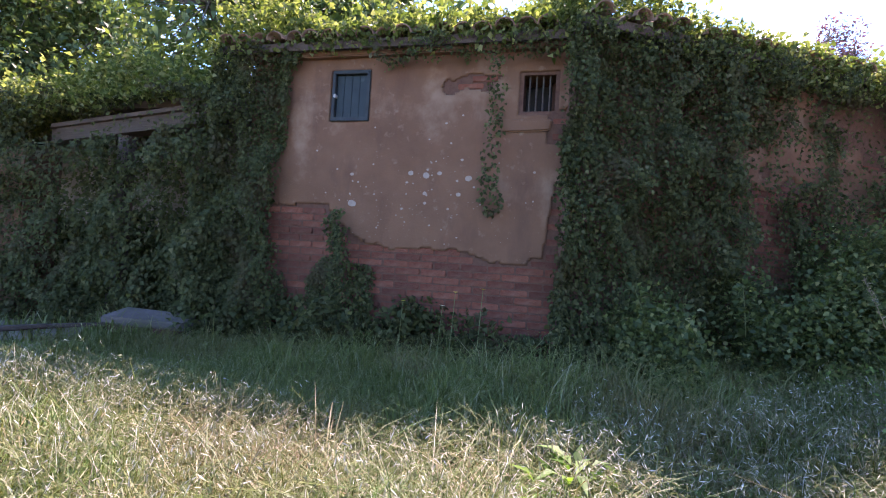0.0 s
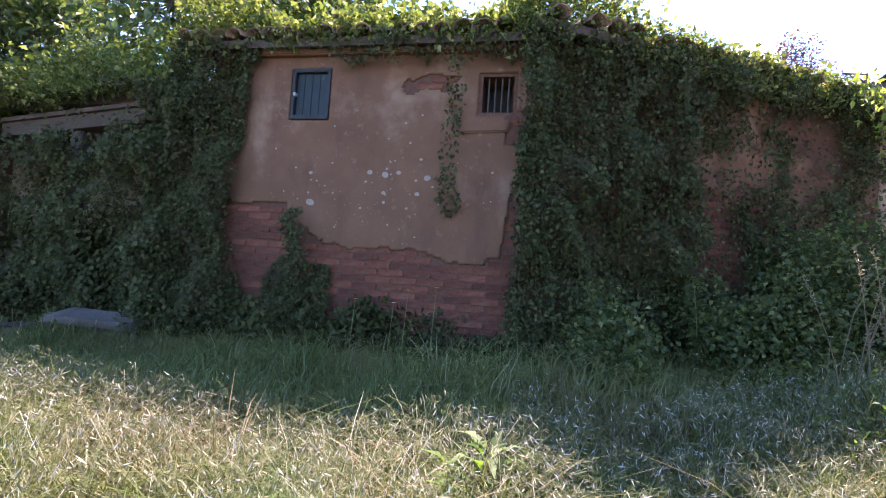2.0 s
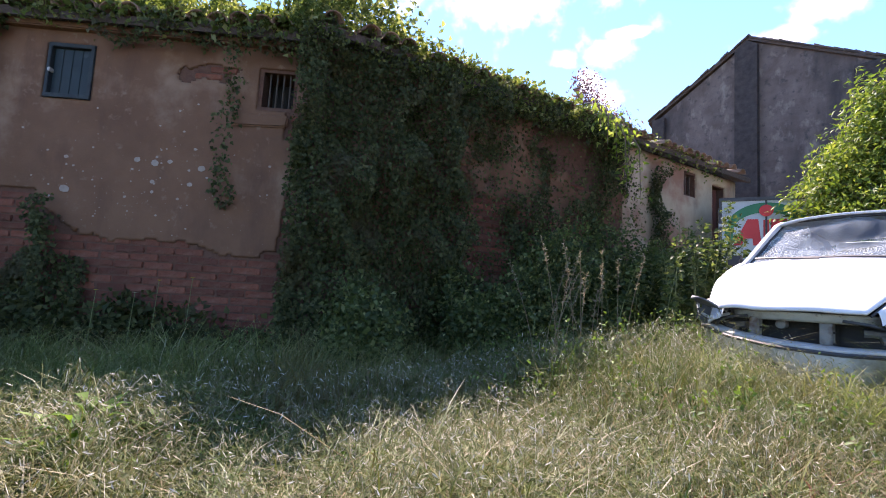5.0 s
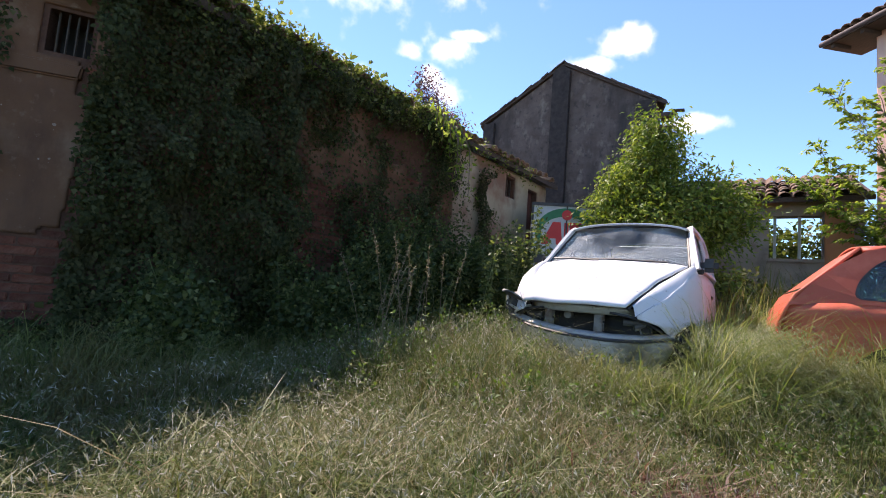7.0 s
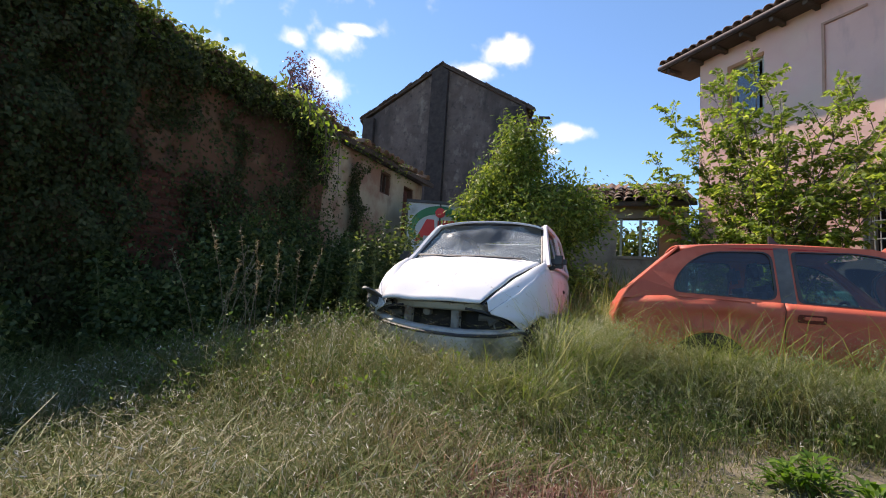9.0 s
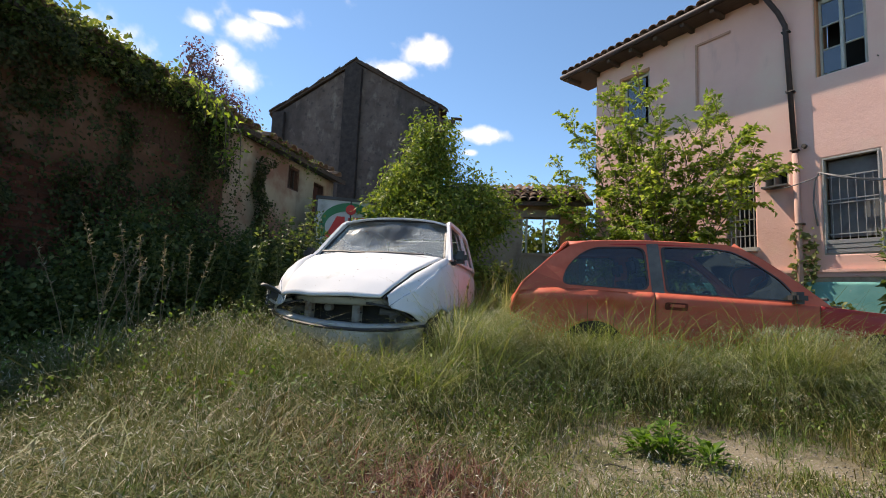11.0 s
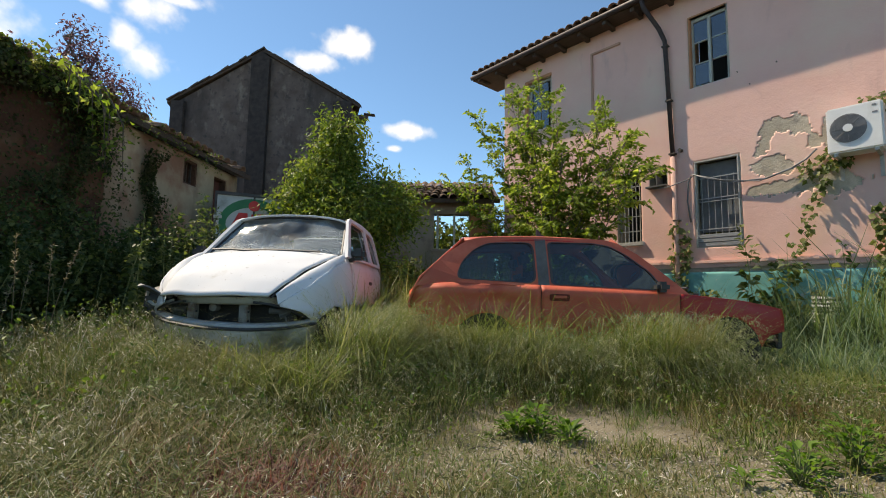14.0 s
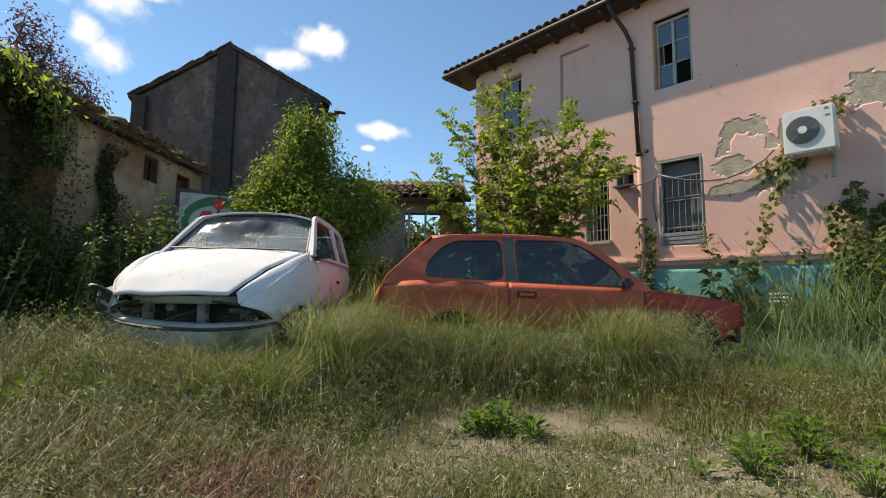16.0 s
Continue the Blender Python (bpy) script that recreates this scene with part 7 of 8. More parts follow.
bucket = thing("plastic_crate", pose(bk.x, bk.y, gh(bk.x, bk.y), 0, 0, 30), "white slatted plastic crate half hidden in weeds", "crate")
for z in np.arange(0.5, 0.86, 0.05):
    part("slat", box(-0.12, 0.12, -0.12, 0.12, z, z + 0.028, 0.006), M_AC, bucket)
# solid core coloured near-black for the shade between the slats
part("core", box(-0.1, 0.1, -0.1, 0.1, -0.05, 0.86), M_HOLLOW_SHADE, bucket)


def dock(p, r, n, size, label, name="dock_weed", slim=0.36):
    """A rosette of broad leaves with some standing stalks."""
    t = thing(name, pose(p[0], p[1], gh(p[0], p[1])), label, "weed", "broad-leaved weeds")
    a = RNG.uniform(0, 2 * math.pi, n)
    s = RNG.uniform(0, 1, n) ** 0.7
    P = np.stack([np.cos(a) * r * 0.55 * s, np.sin(a) * r * 0.55 * s, RNG.uniform(0.02, 0.9, n) * r * (1.1 - 0.5 * s)], 1)
    D = np.stack([np.cos(a), np.sin(a), RNG.uniform(0.2, 1.4, n)], 1)
    N = np.stack([-np.cos(a) * 0.8, -np.sin(a) * 0.8, np.full(n, 1.0)], 1)
    L = size * RNG.uniform(0.6, 1.2, n)
    leaves("foliage", P, D, N, L, L * slim, M_DOCK, t, droop=0.35)
    b = bmesh.new()
    for k in range(0, n, 3):
        tube([(0, 0, -0.03), (P[k, 0] * 0.5, P[k, 1] * 0.5, P[k, 2] * 0.6), tuple(P[k])], [0.004, 0.003, 0.002], 4, b)
    tagged(part("stem", b, M_STEM, t), kind="stuff")


for x, y, r, n, sz, sl in ((2.67, -1.08, 0.13, 120, 0.07, 0.36), (2.60, -1.28, 0.12, 90, 0.07, 0.36), (3.55, -0.95, 0.14, 90, 0.08, 0.36), (3.35, -2.6, 0.28, 150, 0.06, 0.5), (2.85, -2.55, 0.20, 90, 0.05, 0.5), (2.65, -2.75, 0.26, 130, 0.055, 0.6), (3.05, -2.2, 0.2, 90, 0.05, 0.6), (2.5, -0.91, 0.12, 90, 0.075, 0.4), (2.42, -1.13, 0.14, 90, 0.085, 0.42), (2.62, -0.98, 0.1, 60, 0.07, 0.4), (3.6, -1.07, 0.17, 80, 0.09, 0.4), (3.45, -1.25, 0.13, 50, 0.08, 0.4),
                           (2.85, -1.5, 0.07, 24, 0.06, 0.4), (3.0, -1.95, 0.08, 24, 0.055, 0.5), (3.29, -2.35, 0.12, 40, 0.07, 0.5), (2.2, -1.5, 0.06, 20, 0.05, 0.45), (0.20, 1.52, 0.34, 130, 0.10, 0.36), (0.40, 1.56, 0.26, 90, 0.09, 0.36), (1.05, 1.35, 0.15, 50, 0.09, 0.36),
                           (-0.15, 1.25, 0.13, 40, 0.08, 0.36), (1.35, 0.75, 0.14, 40, 0.08, 0.36), (3.2, -3.0, 0.24, 60, 0.10, 0.4), (1.9, 0.2, 0.12, 30, 0.08, 0.36), (2.3, 0.55, 0.15, 34, 0.08, 0.36)):
    dock((x, y), r, n, sz, "bright green broad-leaved weed in the grass", slim=sl)

# a few flowers at the foot of the ruined wall
M_YELLOW = leafy("yellow_petal", [(0.0, (0.55, 0.42, 0.02)), (1.0, (0.75, 0.60, 0.05))], 0.3)
M_UMBEL = leafy("white_petal", [(0.0, (0.55, 0.55, 0.50)), (1.0, (0.75, 0.75, 0.70))], 0.3)
for u, v, h, mt, nm in ((1.95, -0.75, 0.62, M_YELLOW, "yellow"), (2.35, -0.70, 0.70, M_YELLOW, "yellow"), (2.55, -0.62, 0.74, M_YELLOW, "yellow"), (2.30, -0.9, 0.60, M_UMBEL, "white"), (5.1, -1.5, 0.62, M_UMBEL, "white")):
    p = WA @ Vector((u, v, 0)) if u < 4 else WB @ Vector((1.4, v, 0))
    fl = thing("wild_flower", pose(p.x, p.y, gh(p.x, p.y)), f"small {nm} wild flower on a thin stem", "flower", "wild flowers")
    part("stem", tube([(0, 0, -0.03), (0.015, 0.01, h * 0.5), (0.03, 0.0, h)], [0.003, 0.0025, 0.002], 5), M_STEM, fl)
    n = 16
    a = np.linspace(0, 4 * math.pi, n)
    leaves("petals", np.tile([0.03, 0.0, h], (n, 1)), np.stack([np.cos(a), np.sin(a), np.full(n, 0.35)], 1), np.tile([0.0, 0.0, 1.0], (n, 1)), RNG.uniform(0.016, 0.024, n), 0.008, mt, fl)

# ---- grass ----
inv_a, inv_b, inv_p = [np.array(m.inverted()) for m in (WA, WB, HP)]
inv_r, inv_w = np.array(red.matrix_basis.inverted()), np.array(white.matrix_basis.inverted())


def local(m, x, y):
    return m[0, 0] * x + m[0, 1] * y + m[0, 3], m[1, 0] * x + m[1, 1] * y + m[1, 3]


def grass_points(n, r0, r1, a0, a1, tuft=0):
    """Points round the yard's middle, thinning outwards; headings in degrees to the right of +y."""
    r = r0 + (r1 - r0) * RNG.random(n) ** 0.9
    a = np.radians(RNG.uniform(a0, a1, n))
    x, y = 0.25 + r * np.sin(a), -0.45 + r * np.cos(a)
    if tuft:
        k = RNG.integers(0, max(1, n // tuft), n)
        near_ = RNG.random(n) < 0.72
        gap = 0.055 + 0.03 * r[k]
        x = np.where(near_, x[k] + RNG.normal(0, 1, n) * gap, x)
        y = np.where(near_, y[k] + RNG.normal(0, 1, n) * gap, y)
    ok = np.ones(n, bool)
    for m, x0, x1 in ((inv_a, -0.4, LA), (inv_b, 0, LB + 0.3), (inv_p, -0.1, HL)):
        u, v = local(m, x, y)
        ok &= ~((u > x0) & (u < x1) & (v > -0.04))
    for m, ln, w in ((inv_r, 3.6, 0.74), (inv_w, 3.42, 0.72)):
        u, v = local(m, x, y)
        ok &= ~((u > 0.0) & (u < ln) & (abs(v) < w))
    return x[ok], y[ok]


def gravel_bare(x, y):
    """0 on full grass, 1 on the bare gravel strip."""
    u = (x - 3.1) * 0.35 + (y + 1.75) * 0.937
    v = -(x - 3.1) * 0.937 + (y + 1.75) * 0.35
    edge = 0.12 * np.sin(u * 5.0) + 0.08 * np.sin(u * 11.0 + 1.0)
    return np.exp(-(u / 1.35) ** 6 - ((v + edge) / 0.82) ** 6)


def sparse(x, y):
    """1 where the grass between the gravel and the red car is thin and short."""
    return np.exp(-((x - 3.75) / 0.62) ** 4 - ((y + 1.6) / 1.25) ** 4)


def tall(x, y):
    """Height of the sward."""
    h = 0.33 + 0.15 * np.array([noise.noise(Vector((a * 0.9, b * 0.9, 2.0))) + 0.7 * noise.noise(Vector((a * 2.7, b * 2.7, 4.0))) + 0.5 * noise.noise(Vector((a * 7.0, b * 7.0, 6.0))) for a, b in zip(x, y)])
    u, v = local(inv_r, x, y)
    h = h + 0.10 * np.exp(-((v + 1.0) / 0.45) ** 2) * ((u > -0.3) & (u < 2.65)) - 0.10 * ((u > 2.75) & (u < 3.75) & (v < 0.2)) + 0.10 * np.exp(-((u - 0.7) / 0.5) ** 2 - ((v + 0.95) / 0.3) ** 2) + 0.15 * np.exp(-((u - 2.35) / 0.42) ** 2 - ((v + 0.95) / 0.3) ** 2)
    u, v = local(inv_b, x, y)
    h = h + 0.10 * np.exp(-((v + 0.8) / 0.7) ** 2) + 0.40 * np.exp(-((v + 2.3) / 0.8) ** 2) * np.clip((u - 0.5) / 0.8, 0, 1) * np.clip((4.0 - u) / 0.6, 0, 1)
    u, v = local(inv_a, x, y)
    h = h - 0.14 * np.exp(-((v + 1.6) / 0.7) ** 2) * (u < 2.4)
    u, v = local(inv_w, x, y)
    h = h + 0.05 * np.exp(-((u - 3.7) / 0.4) ** 2 - (v / 0.9) ** 2) + 0.25 * np.exp(-((v - 0.95) / 0.3) ** 2) * ((u > 1.6) & (u < 3.3))
    h = h * (1 - 0.82 * gravel_bare(x, y)) * (1 - 0.4 * sparse(x, y))
    near = np.hypot(x - 0.25, y + 0.45)
    return np.minimum(h, 0.12 + 0.26 * np.maximum(0.0, near - 0.55)).clip(0.05, 0.95)


def blades(name, x, y, hs, width, material, label, bend=0.55, wind=0.2, fine=False):
    """Arching blades that droop at the tip."""
    n = len(x)
    z = np.array([gh(a, b) for a, b in zip(x, y)]) - 0.02
    h = hs * RNG.uniform(0.5, 1.15, n) * 1.12
    a = RNG.uniform(0, 2 * math.pi, n)
    k = np.array([3.6 * noise.noise(Vector((p * 3.1, q * 3.1, 9.0))) + 3.0 * noise.noise(Vector((p * 8.0, q * 8.0, 3.0))) for p, q in zip(x, y)]) - 0.4
    lean = np.stack([np.cos(a), np.sin(a)], 1) * (h * bend * RNG.uniform(0.2, 1.35, n))[:, None] + np.stack([np.cos(k), np.sin(k)], 1) * (h * wind * RNG.uniform(0.0, 1.2, n))[:, None]
    sag = RNG.uniform(0.2, 1.05, n)
    side = np.stack([-np.sin(a + RNG.normal(0, 0.6, n)), np.cos(a)], 1)
    w = width * RNG.uniform(0.6, 1.4, n)
    steps = ((0, 0.8), (0.4, 1.0), (0.75, 0.75), (1.0, 0.1)) if fine else ((0, 0.85), (0.58, 1.0), (1.0, 0.1))
    levels = []
    for t, q in steps:
        c = np.stack([x, y], 1) + lean * t ** 1.7
        zz = z + h * (t - sag * t ** 3)
        for s in (-0.5, 0.5):
            levels.append(np.column_stack([c + side * (w * q * s)[:, None], zz]))
    V = np.stack(levels, 1).reshape(-1, 3)
    m = len(steps) * 2
    b = (np.arange(n) * m)[:, None]
    Q = np.concatenate([b + [e, e + 1, e + 3, e + 2] for e in range(0, m - 2, 2)], 1).reshape(-1, 4)
    return tagged(obj(name, smooth(fast_mesh(name, V, Q)), material), label, "grass", kind="stuff")


def seed_stalks(name, x, y, hs, material, label, spikes=7, length=0.019):
    n = len(x)
    z = np.array([gh(a, b) for a, b in zip(x, y)])
    h = hs * RNG.uniform(1.0, 1.45, n)
    a = RNG.uniform(0, 2 * math.pi, n)
    lean = np.stack([np.cos(a), np.sin(a)], 1) * (h * RNG.uniform(0.15, 0.6, n))[:, None] + np.array([0.9, -0.35]) * (h * 0.25)[:, None]
    Vs, Qs, off = [], [], 0
    levels = []
    side = np.stack([-np.sin(a), np.cos(a)], 1)
    curve = lambda t: np.column_stack([np.stack([x, y], 1) + lean * (t ** 2.4)[:, None], z + h * (t - 0.42 * t ** 5)])
    for t, k in ((0.0, 1.0), (0.5, 0.9), (0.8, 0.7), (1.0, 0.4)):
        c = curve(np.full(n, t))
        for s in (-0.5, 0.5):
            p = c.copy()
            p[:, :2] += side * 0.0012 * k * s
            levels.append(p)
    V = np.stack(levels, 1).reshape(-1, 3)
    b = (np.arange(n) * 8)[:, None]
    Vs.append(V)
    Qs.append(np.concatenate([b + [0, 1, 3, 2], b + [2, 3, 5, 4], b + [4, 5, 7, 6]], 1).reshape(-1, 4))
    off = len(V)
    for k in range(spikes):
        t = np.clip(0.66 + 0.34 * (k + RNG.random(n)) / spikes, 0, 1)
        c = curve(t)
        D = np.column_stack([lean * 0.8, -0.55 * h]) + RNG.normal(0, 0.20, (n, 3))
        c = c + RNG.normal(0, 0.008, (n, 3))
        D = unit(D) * (length * RNG.uniform(0.6, 1.3, n))[:, None]
        S = unit(np.cross(D, RNG.normal(size=(n, 3)))) * 0.0021
        lv = np.stack([c, c + D * 0.4 + S, c + D, c + D * 0.4 - S], 1).reshape(-1, 3)
        Vs.append(lv)
        Qs.append(np.arange(len(lv)).reshape(-1, 4) + off)
        off += len(lv)
    return tagged(obj(name, fast_mesh(name, np.concatenate(Vs), np.concatenate(Qs)), material), label, "grass", kind="stuff")


def zone(x, y):
    """Shade by the ruin, the reddish patch, the open yard."""
    ua, va = local(inv_a, x, y)
    ub, vb = local(inv_b, x, y)
    shade = ((va > -2.3) & (ua < LA)) | ((vb > -1.5 - 0.3 * np.sin(x * 2)) & (ub > -0.5))
    redd = np.exp(-((x - 2.25) / 0.40) ** 2 - ((y + 0.15) / 0.42) ** 2) > RNG.random(len(x)) * 0.75
    return shade, redd & ~shade


x, y = grass_points(270000, 0.75, 6.2, -62, 138, 46)
keep = (RNG.random(len(x)) > 0.985 * gravel_bare(x, y)) & (RNG.random(len(x)) > 0.55 * sparse(x, y))
x, y = x[keep], y[keep]
shade, redd = zone(x, y)
open_ = ~shade & ~redd
hs = tall(x, y)
near = np.hypot(x - 0.25, y + 0.45) < 2.4
for sel, fine_ in ((open_ & near, True), (open_ & ~near, False)):
    blades("grass", x[sel], y[sel], hs[sel], 0.0036, M_GRASS, "tall pale sunlit meadow grass, partly dry", 0.9, 0.2, fine_)
blades("grass", x[shade], y[shade], hs[shade] * 1.05, 0.0050, M_GRASS_GREEN, "dark green grass in the shade of the wall", 0.7)
blades("grass", x[redd], y[redd], hs[redd] * 0.9, 0.005, M_GRASS_RED, "patch of reddish dry grass", 0.7)
x, y = grass_points(26000, 6.0, 13.0, -50, 130)
blades("grass", x, y, tall(x, y), 0.012, M_GRASS_GREEN, "overgrown grass further back in the yard")
x, y = grass_points(24000, 0.9, 5.6, -62, 138)
keep = (RNG.random(len(x)) > gravel_bare(x, y) * 1.1) & (RNG.random(len(x)) > 0.5 * sparse(x, y))
x, y = x[keep], y[keep]
shade, redd = zone(x, y)
hs = tall(x, y)
on = ~shade & (~redd | (RNG.random(len(x)) < 0.3))
seed_stalks("seed_grass", x[on], y[on], hs[on] * 0.92, M_SEED, "pale drooping seed heads over the meadow grass", 7, 0.027)
on = shade & (RNG.random(len(x)) < 0.45)
seed_stalks("seed_grass", x[on], y[on], hs[on], M_GRASS_GREEN, "green drooping seed heads in the shade", 7)
# barley against the red car
u = RNG.uniform(-0.2, 2.75, 4000)
v = -0.82 - np.abs(RNG.normal(0, 0.32, 4000))
P = to_world(red.matrix_basis, np.stack([u, v, np.zeros(4000)], 1))
seed_stalks("wild_barley", P[:, 0], P[:, 1], tall(P[:, 0], P[:, 1]) * 1.15, M_BARLEY, "wild barley leaning against the red car", 12, 0.034)
u, v = RNG.normal(2.3, 0.25, 800), -0.84 - np.abs(RNG.normal(0, 0.16, 800))
P = to_world(red.matrix_basis, np.stack([u, v, np.zeros(800)], 1))
seed_stalks("wild_barley", P[:, 0], P[:, 1], np.full(800, 0.70), M_BARLEY, "tall clump of wild barley by the red car's door mirror", 12, 0.034)
u, v = RNG.uniform(2.0, 3.5, 800), 0.80 + np.abs(RNG.normal(0, 0.16, 800))
P = to_world(white.matrix_basis, np.stack([u, v, np.zeros(800)], 1))
seed_stalks("wild_barley", P[:, 0], P[:, 1], np.full(800, 0.68), M_BARLEY, "wild barley drooping beside the white car's wing", 9, 0.028)
u, v = 3.5 + np.abs(RNG.normal(0, 0.16, 500)), RNG.uniform(-0.85, 0.85, 500)
P = to_world(white.matrix_basis, np.stack([u, v, np.zeros(500)], 1))
seed_stalks("wild_barley", P[:, 0], P[:, 1], np.full(500, 0.40), M_BARLEY, "wild barley in front of the white car's bumper", 8, 0.024)
u = RNG.uniform(2.6, 5.6, 9000)
v = RNG.uniform(-1.4, 1.2, 9000)
P = to_world(red.matrix_basis, np.stack([u, v, np.zeros(9000)], 1))
out = u > 3.72 + 0.15 * np.sin(v * 9)
M_BLUEGRASS = leafy("blue_green_blade", [(0.0, (0.06, 0.11, 0.06)), (0.5, (0.11, 0.17, 0.10)), (1.0, (0.22, 0.27, 0.18))], 0.4)
blades("grass", P[out, 0], P[out, 1], 0.62 * (1 + 0.5 * np.sin(P[out, 0] * 7) * np.sin(P[out, 1] * 8)), 0.006, M_BLUEGRASS, "blue-green tall grass round the red car's nose", 0.8)
along = RNG.uniform(3.2, 8.5, 7000)
P = to_world(HP, np.stack([along, -0.15 - 1.3 * RNG.random(7000), np.zeros(7000)], 1))
blades("grass", P[:, 0], P[:, 1], (0.95 + 0.6 * np.clip((along - 5.2) / 1.0, 0, 1)) * (1 + 0.3 * np.sin(P[:, 0] * 5)), 0.009, M_BLUEGRASS, "tall grass along the plinth of the pink house", 0.6)

# thick grass round the wrecks' flanks
xs_, ys_, hs_ = [], [], []
for m_, n_, u0, u1, v0, v1, h_ in ((red.matrix_basis, 6500, -0.1, 2.7, -1.4, -0.79, 0.55), (red.matrix_basis, 4200, -0.05, 1.9, -1.1, -0.79, 0.92), (red.matrix_basis, 3200, 1.85, 2.6, -1.2, -0.79, 0.95), (red.matrix_basis, 5000, 2.75, 4.1, -1.6, -0.9, 0.34), (red.matrix_basis, 3500, -0.9, -0.12, -0.7, 0.8, 0.7), (white.matrix_basis, 5200, 1.2, 3.5, 0.74, 1.25, 0.8), (white.matrix_basis, 4600, 1.7, 3.3, 0.75, 1.05, 0.95), (white.matrix_basis, 5500, 0.1, 1.9, 0.78, 1.35, 1.05), (white.matrix_basis, 8000, 3.47, 4.0, -0.95, 0.9, 0.56)):
    P = to_world(m_, np.stack([RNG.uniform(u0, u1, n_), RNG.uniform(v0, v1, n_), np.zeros(n_)], 1))
    xs_.append(P[:, 0])
    ys_.append(P[:, 1])
    hs_.append(h_ * (1 + 0.3 * np.array([noise.noise(Vector((a * 2.4, b * 2.4, 1.0))) for a, b in P[:, :2]])))
blades("grass", np.concatenate(xs_), np.concatenate(ys_), np.concatenate(hs_), 0.0038, M_LONG_GRASS, "long grass standing against the wrecked cars", 0.8, 0.3, True)

# tall pale grass between and behind the two wrecks
x, y = grass_points(60000, 4.5, 11.0, 40, 95)
uw, vw = local(inv_w, x, y)
ur, vr = local(inv_r, x, y)
on = (uw < 1.7) & (uw > -2.6) & (vw > 0.76) & (vw < 4.0) & ~((vr > -1.0) & (vr < 1.0) & (ur > -0.35))
x, y, uw = x[on], y[on], uw[on]
hs = (1.35 - 0.25 * np.clip(uw, -1.2, 1.3)) * (1 + 0.3 * np.array([noise.noise(Vector((a * 1.8, b * 1.8, 5.0))) for a, b in zip(x, y)]))
blades("grass", x, y, hs, 0.010, M_GRASS, "tall pale grass between the two wrecked cars", 0.3, 0.15)
on = RNG.random(len(x)) < 0.06
seed_stalks("seed_grass", x[on], y[on], hs[on] * 0.75, M_SEED, "tall seed heads between the two wrecked cars", 8, 0.026)

# sparse tufts on the gravel, and the rest of the yard behind
k = np.repeat(np.arange(130), 30)
tx, ty = RNG.normal(3.1, 0.6, 130), RNG.normal(-1.75, 0.6, 130)
blades("grass", tx[k] + RNG.normal(0, 0.05, len(k)), ty[k] + RNG.normal(0, 0.05, len(k)), np.repeat(RNG.uniform(0.05, 0.17, 130), 30), 0.004, M_GRASS, "short grass tufts on the gravel", 0.8, 0.1)
x, y = grass_points(38000, 0.05, 9.0, 138, 298, 20)
blades("grass", x, y, tall(x, y), 0.013, M_GRASS, "meadow grass over the rest of the yard")
x, y = grass_points(4000, 0.05, 0.8, -62, 138)
blades("grass", x, y, np.full(len(x), 0.14), 0.005, M_GRASS, "short trodden grass")

# small leafy weeds among the grass
M_WEED = leafy("weed_leaf", [(0.0, (0.055, 0.10, 0.022)), (0.6, (0.10, 0.165, 0.035)), (1.0, (0.19, 0.25, 0.075))], 0.35, spec=0.3)
x, y = grass_points(1900, 2.4, 5.8, 35, 138, 7)
keep = RNG.random(len(x)) > gravel_bare(x, y) * 0.96
x, y = x[keep], y[keep]
k = np.repeat(np.arange(len(x)), 10)
P = np.column_stack([x[k] + RNG.normal(0, 0.025, len(k)), y[k] + RNG.normal(0, 0.025, len(k)), np.array([gh(a, b) for a, b in zip(x, y)])[k] + RNG.random(len(k)) * tall(x, y)[k] * 0.95])
L = RNG.uniform(0.014, 0.038, len(k))
tagged(leaves("weeds", P, rand_dirs(len(k), 0.4), rand_dirs(len(k), 1.2), L, L * 0.5, M_WEED), "small leafy weeds scattered through the grass", "weeds", kind="stuff")

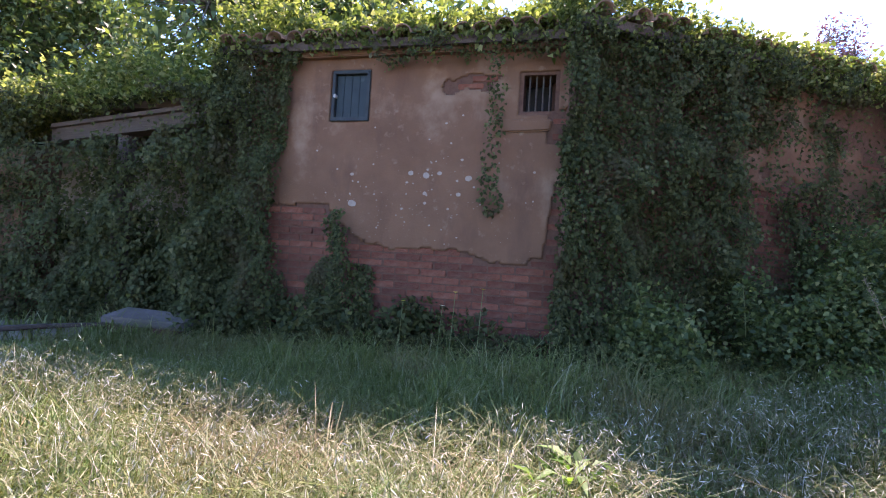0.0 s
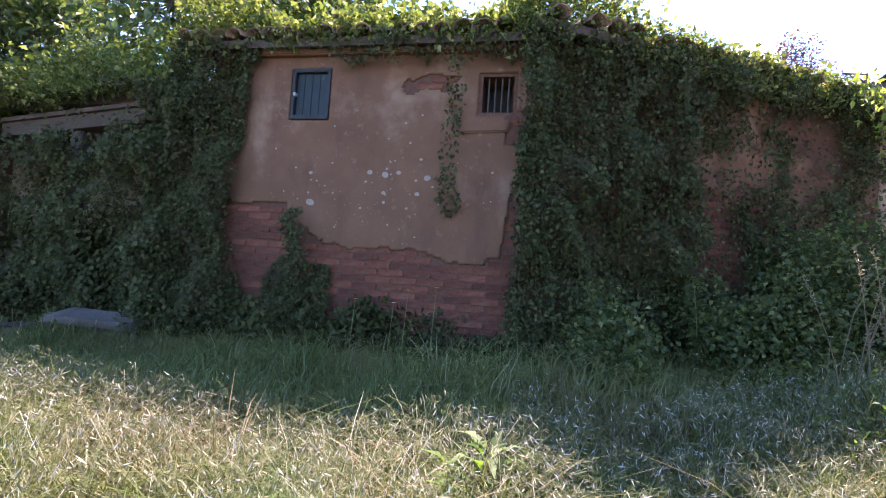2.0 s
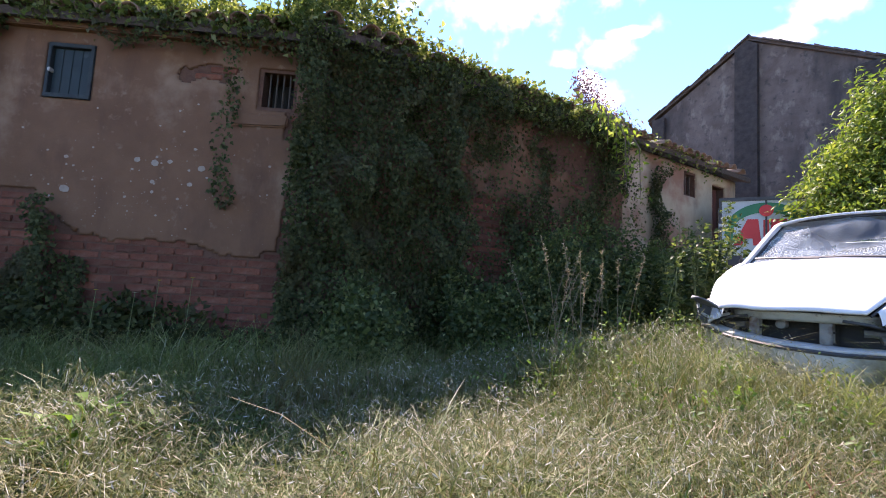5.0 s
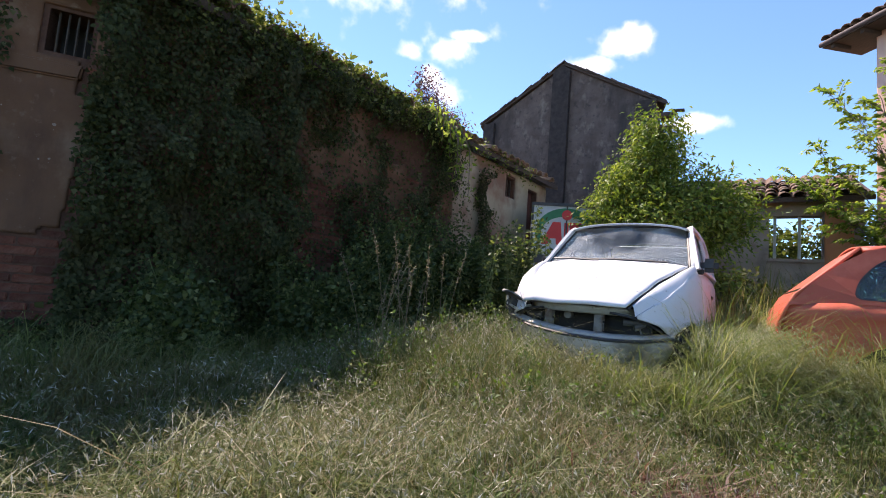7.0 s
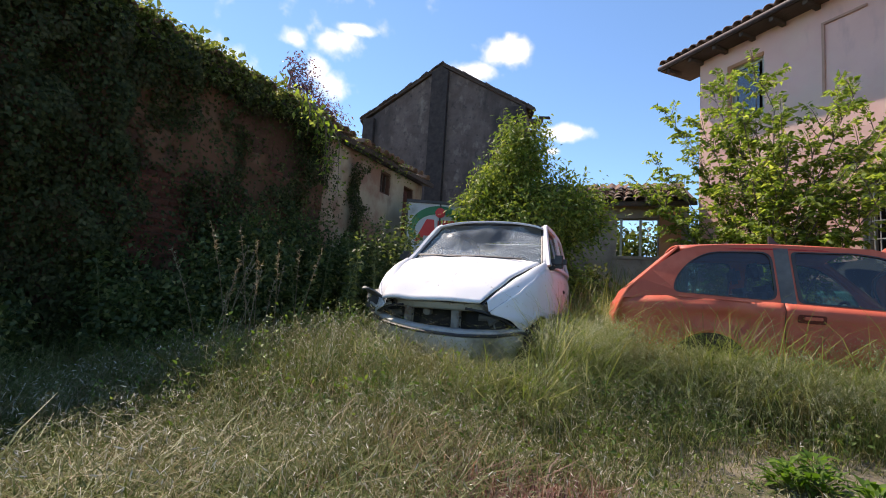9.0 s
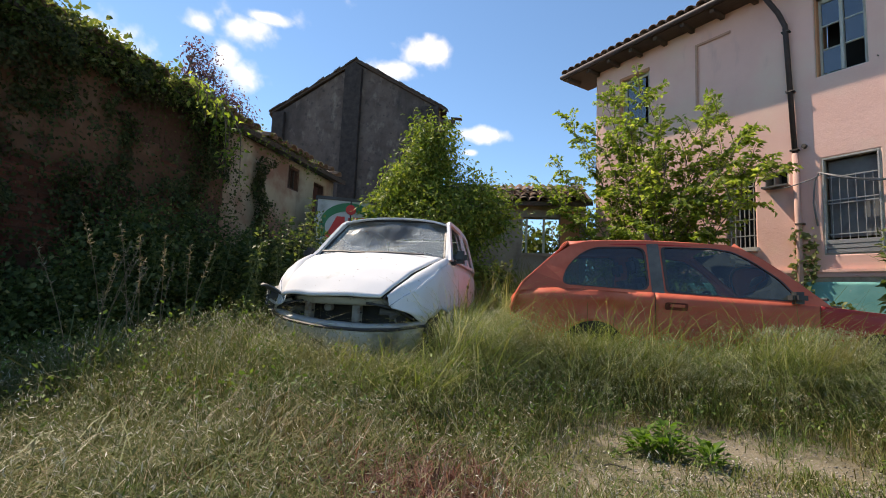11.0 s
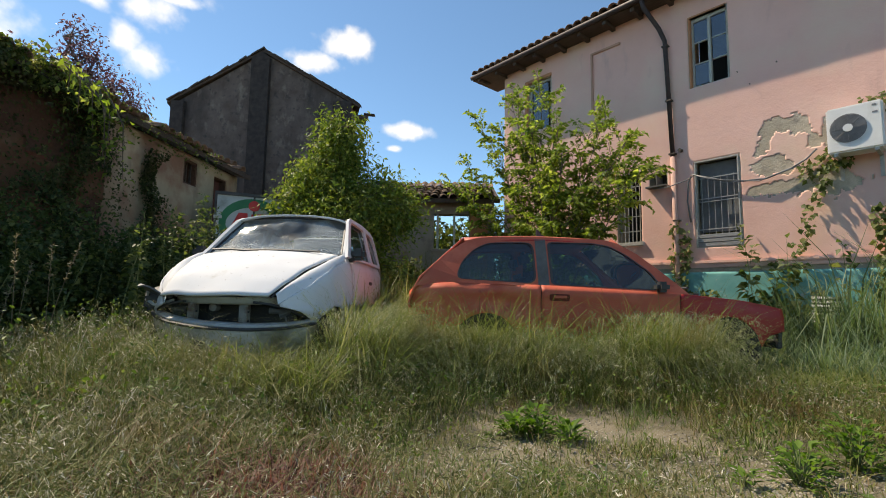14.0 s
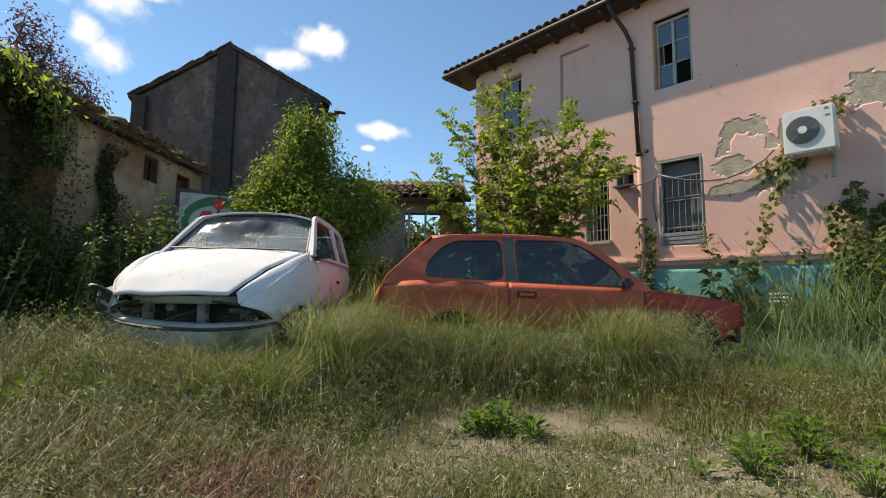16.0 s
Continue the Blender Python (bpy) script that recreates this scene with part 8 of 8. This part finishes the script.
# gravel on the bare strip
n = 7500
x, y = RNG.normal(3.1, 0.5, n), RNG.normal(-1.75, 0.65, n)
x, y = np.concatenate([x, RNG.uniform(1.2, 3.8, 1500)]), np.concatenate([y, RNG.uniform(-3.2, -0.4, 1500)])
V, Q = [], []
cube = np.array([(-1, -1, -1), (1, -1, -1), (1, 1, -1), (-1, 1, -1), (-0.7, -0.7, 1), (0.7, -0.7, 1), (0.7, 0.7, 1), (-0.7, 0.7, 1)], float)
faces = np.array([(0, 3, 2, 1), (4, 5, 6, 7), (0, 1, 5, 4), (1, 2, 6, 5), (2, 3, 7, 6), (3, 0, 4, 7)])
n = len(x)
sz = 0.0018 + 0.006 * RNG.random(n) ** 2.5
z = np.array([gh(a, b) for a, b in zip(x, y)]) + sz * 0.2
ang = RNG.uniform(0, 2 * math.pi, n)
S = cube[None] * (1 + RNG.normal(0, 0.18, (n, 8, 3))) * sz[:, None, None] * np.array([1, 0.8, 0.6])
R = np.stack([np.cos(ang)[:, None] * S[:, :, 0] - np.sin(ang)[:, None] * S[:, :, 1], np.sin(ang)[:, None] * S[:, :, 0] + np.cos(ang)[:, None] * S[:, :, 1], S[:, :, 2]], -1)
V = (R + np.stack([x, y, z], 1)[:, None]).reshape(-1, 3)
Q = (faces[None] + (np.arange(n) * 8)[:, None, None]).reshape(-1, 4)
tagged(obj("gravel", fast_mesh("gravel", V, Q), M_GRAVEL), "loose grey gravel on the bare strip of ground", "gravel", kind="stuff")
b = bmesh.new()
for k in range(26):
    x, y, a, l = RNG.normal(2.7, 0.5), RNG.normal(-1.4, 0.55), RNG.uniform(0, 3.1), RNG.uniform(0.06, 0.28)
    z = gh(x, y) + 0.008
    tube([(x, y, z), (x + l * 0.5 * math.cos(a), y + l * 0.5 * math.sin(a), z + RNG.uniform(0, 0.02)), (x + l * math.cos(a + 0.3), y + l * math.sin(a + 0.3), z)], [0.004, 0.0035, 0.002], 5, b)
me = bpy.data.meshes.new("twigs")
b.to_mesh(me)
b.free()
tagged(obj("twigs", me, M_BARK), "dry twigs scattered over the gravel", "twigs", kind="stuff")
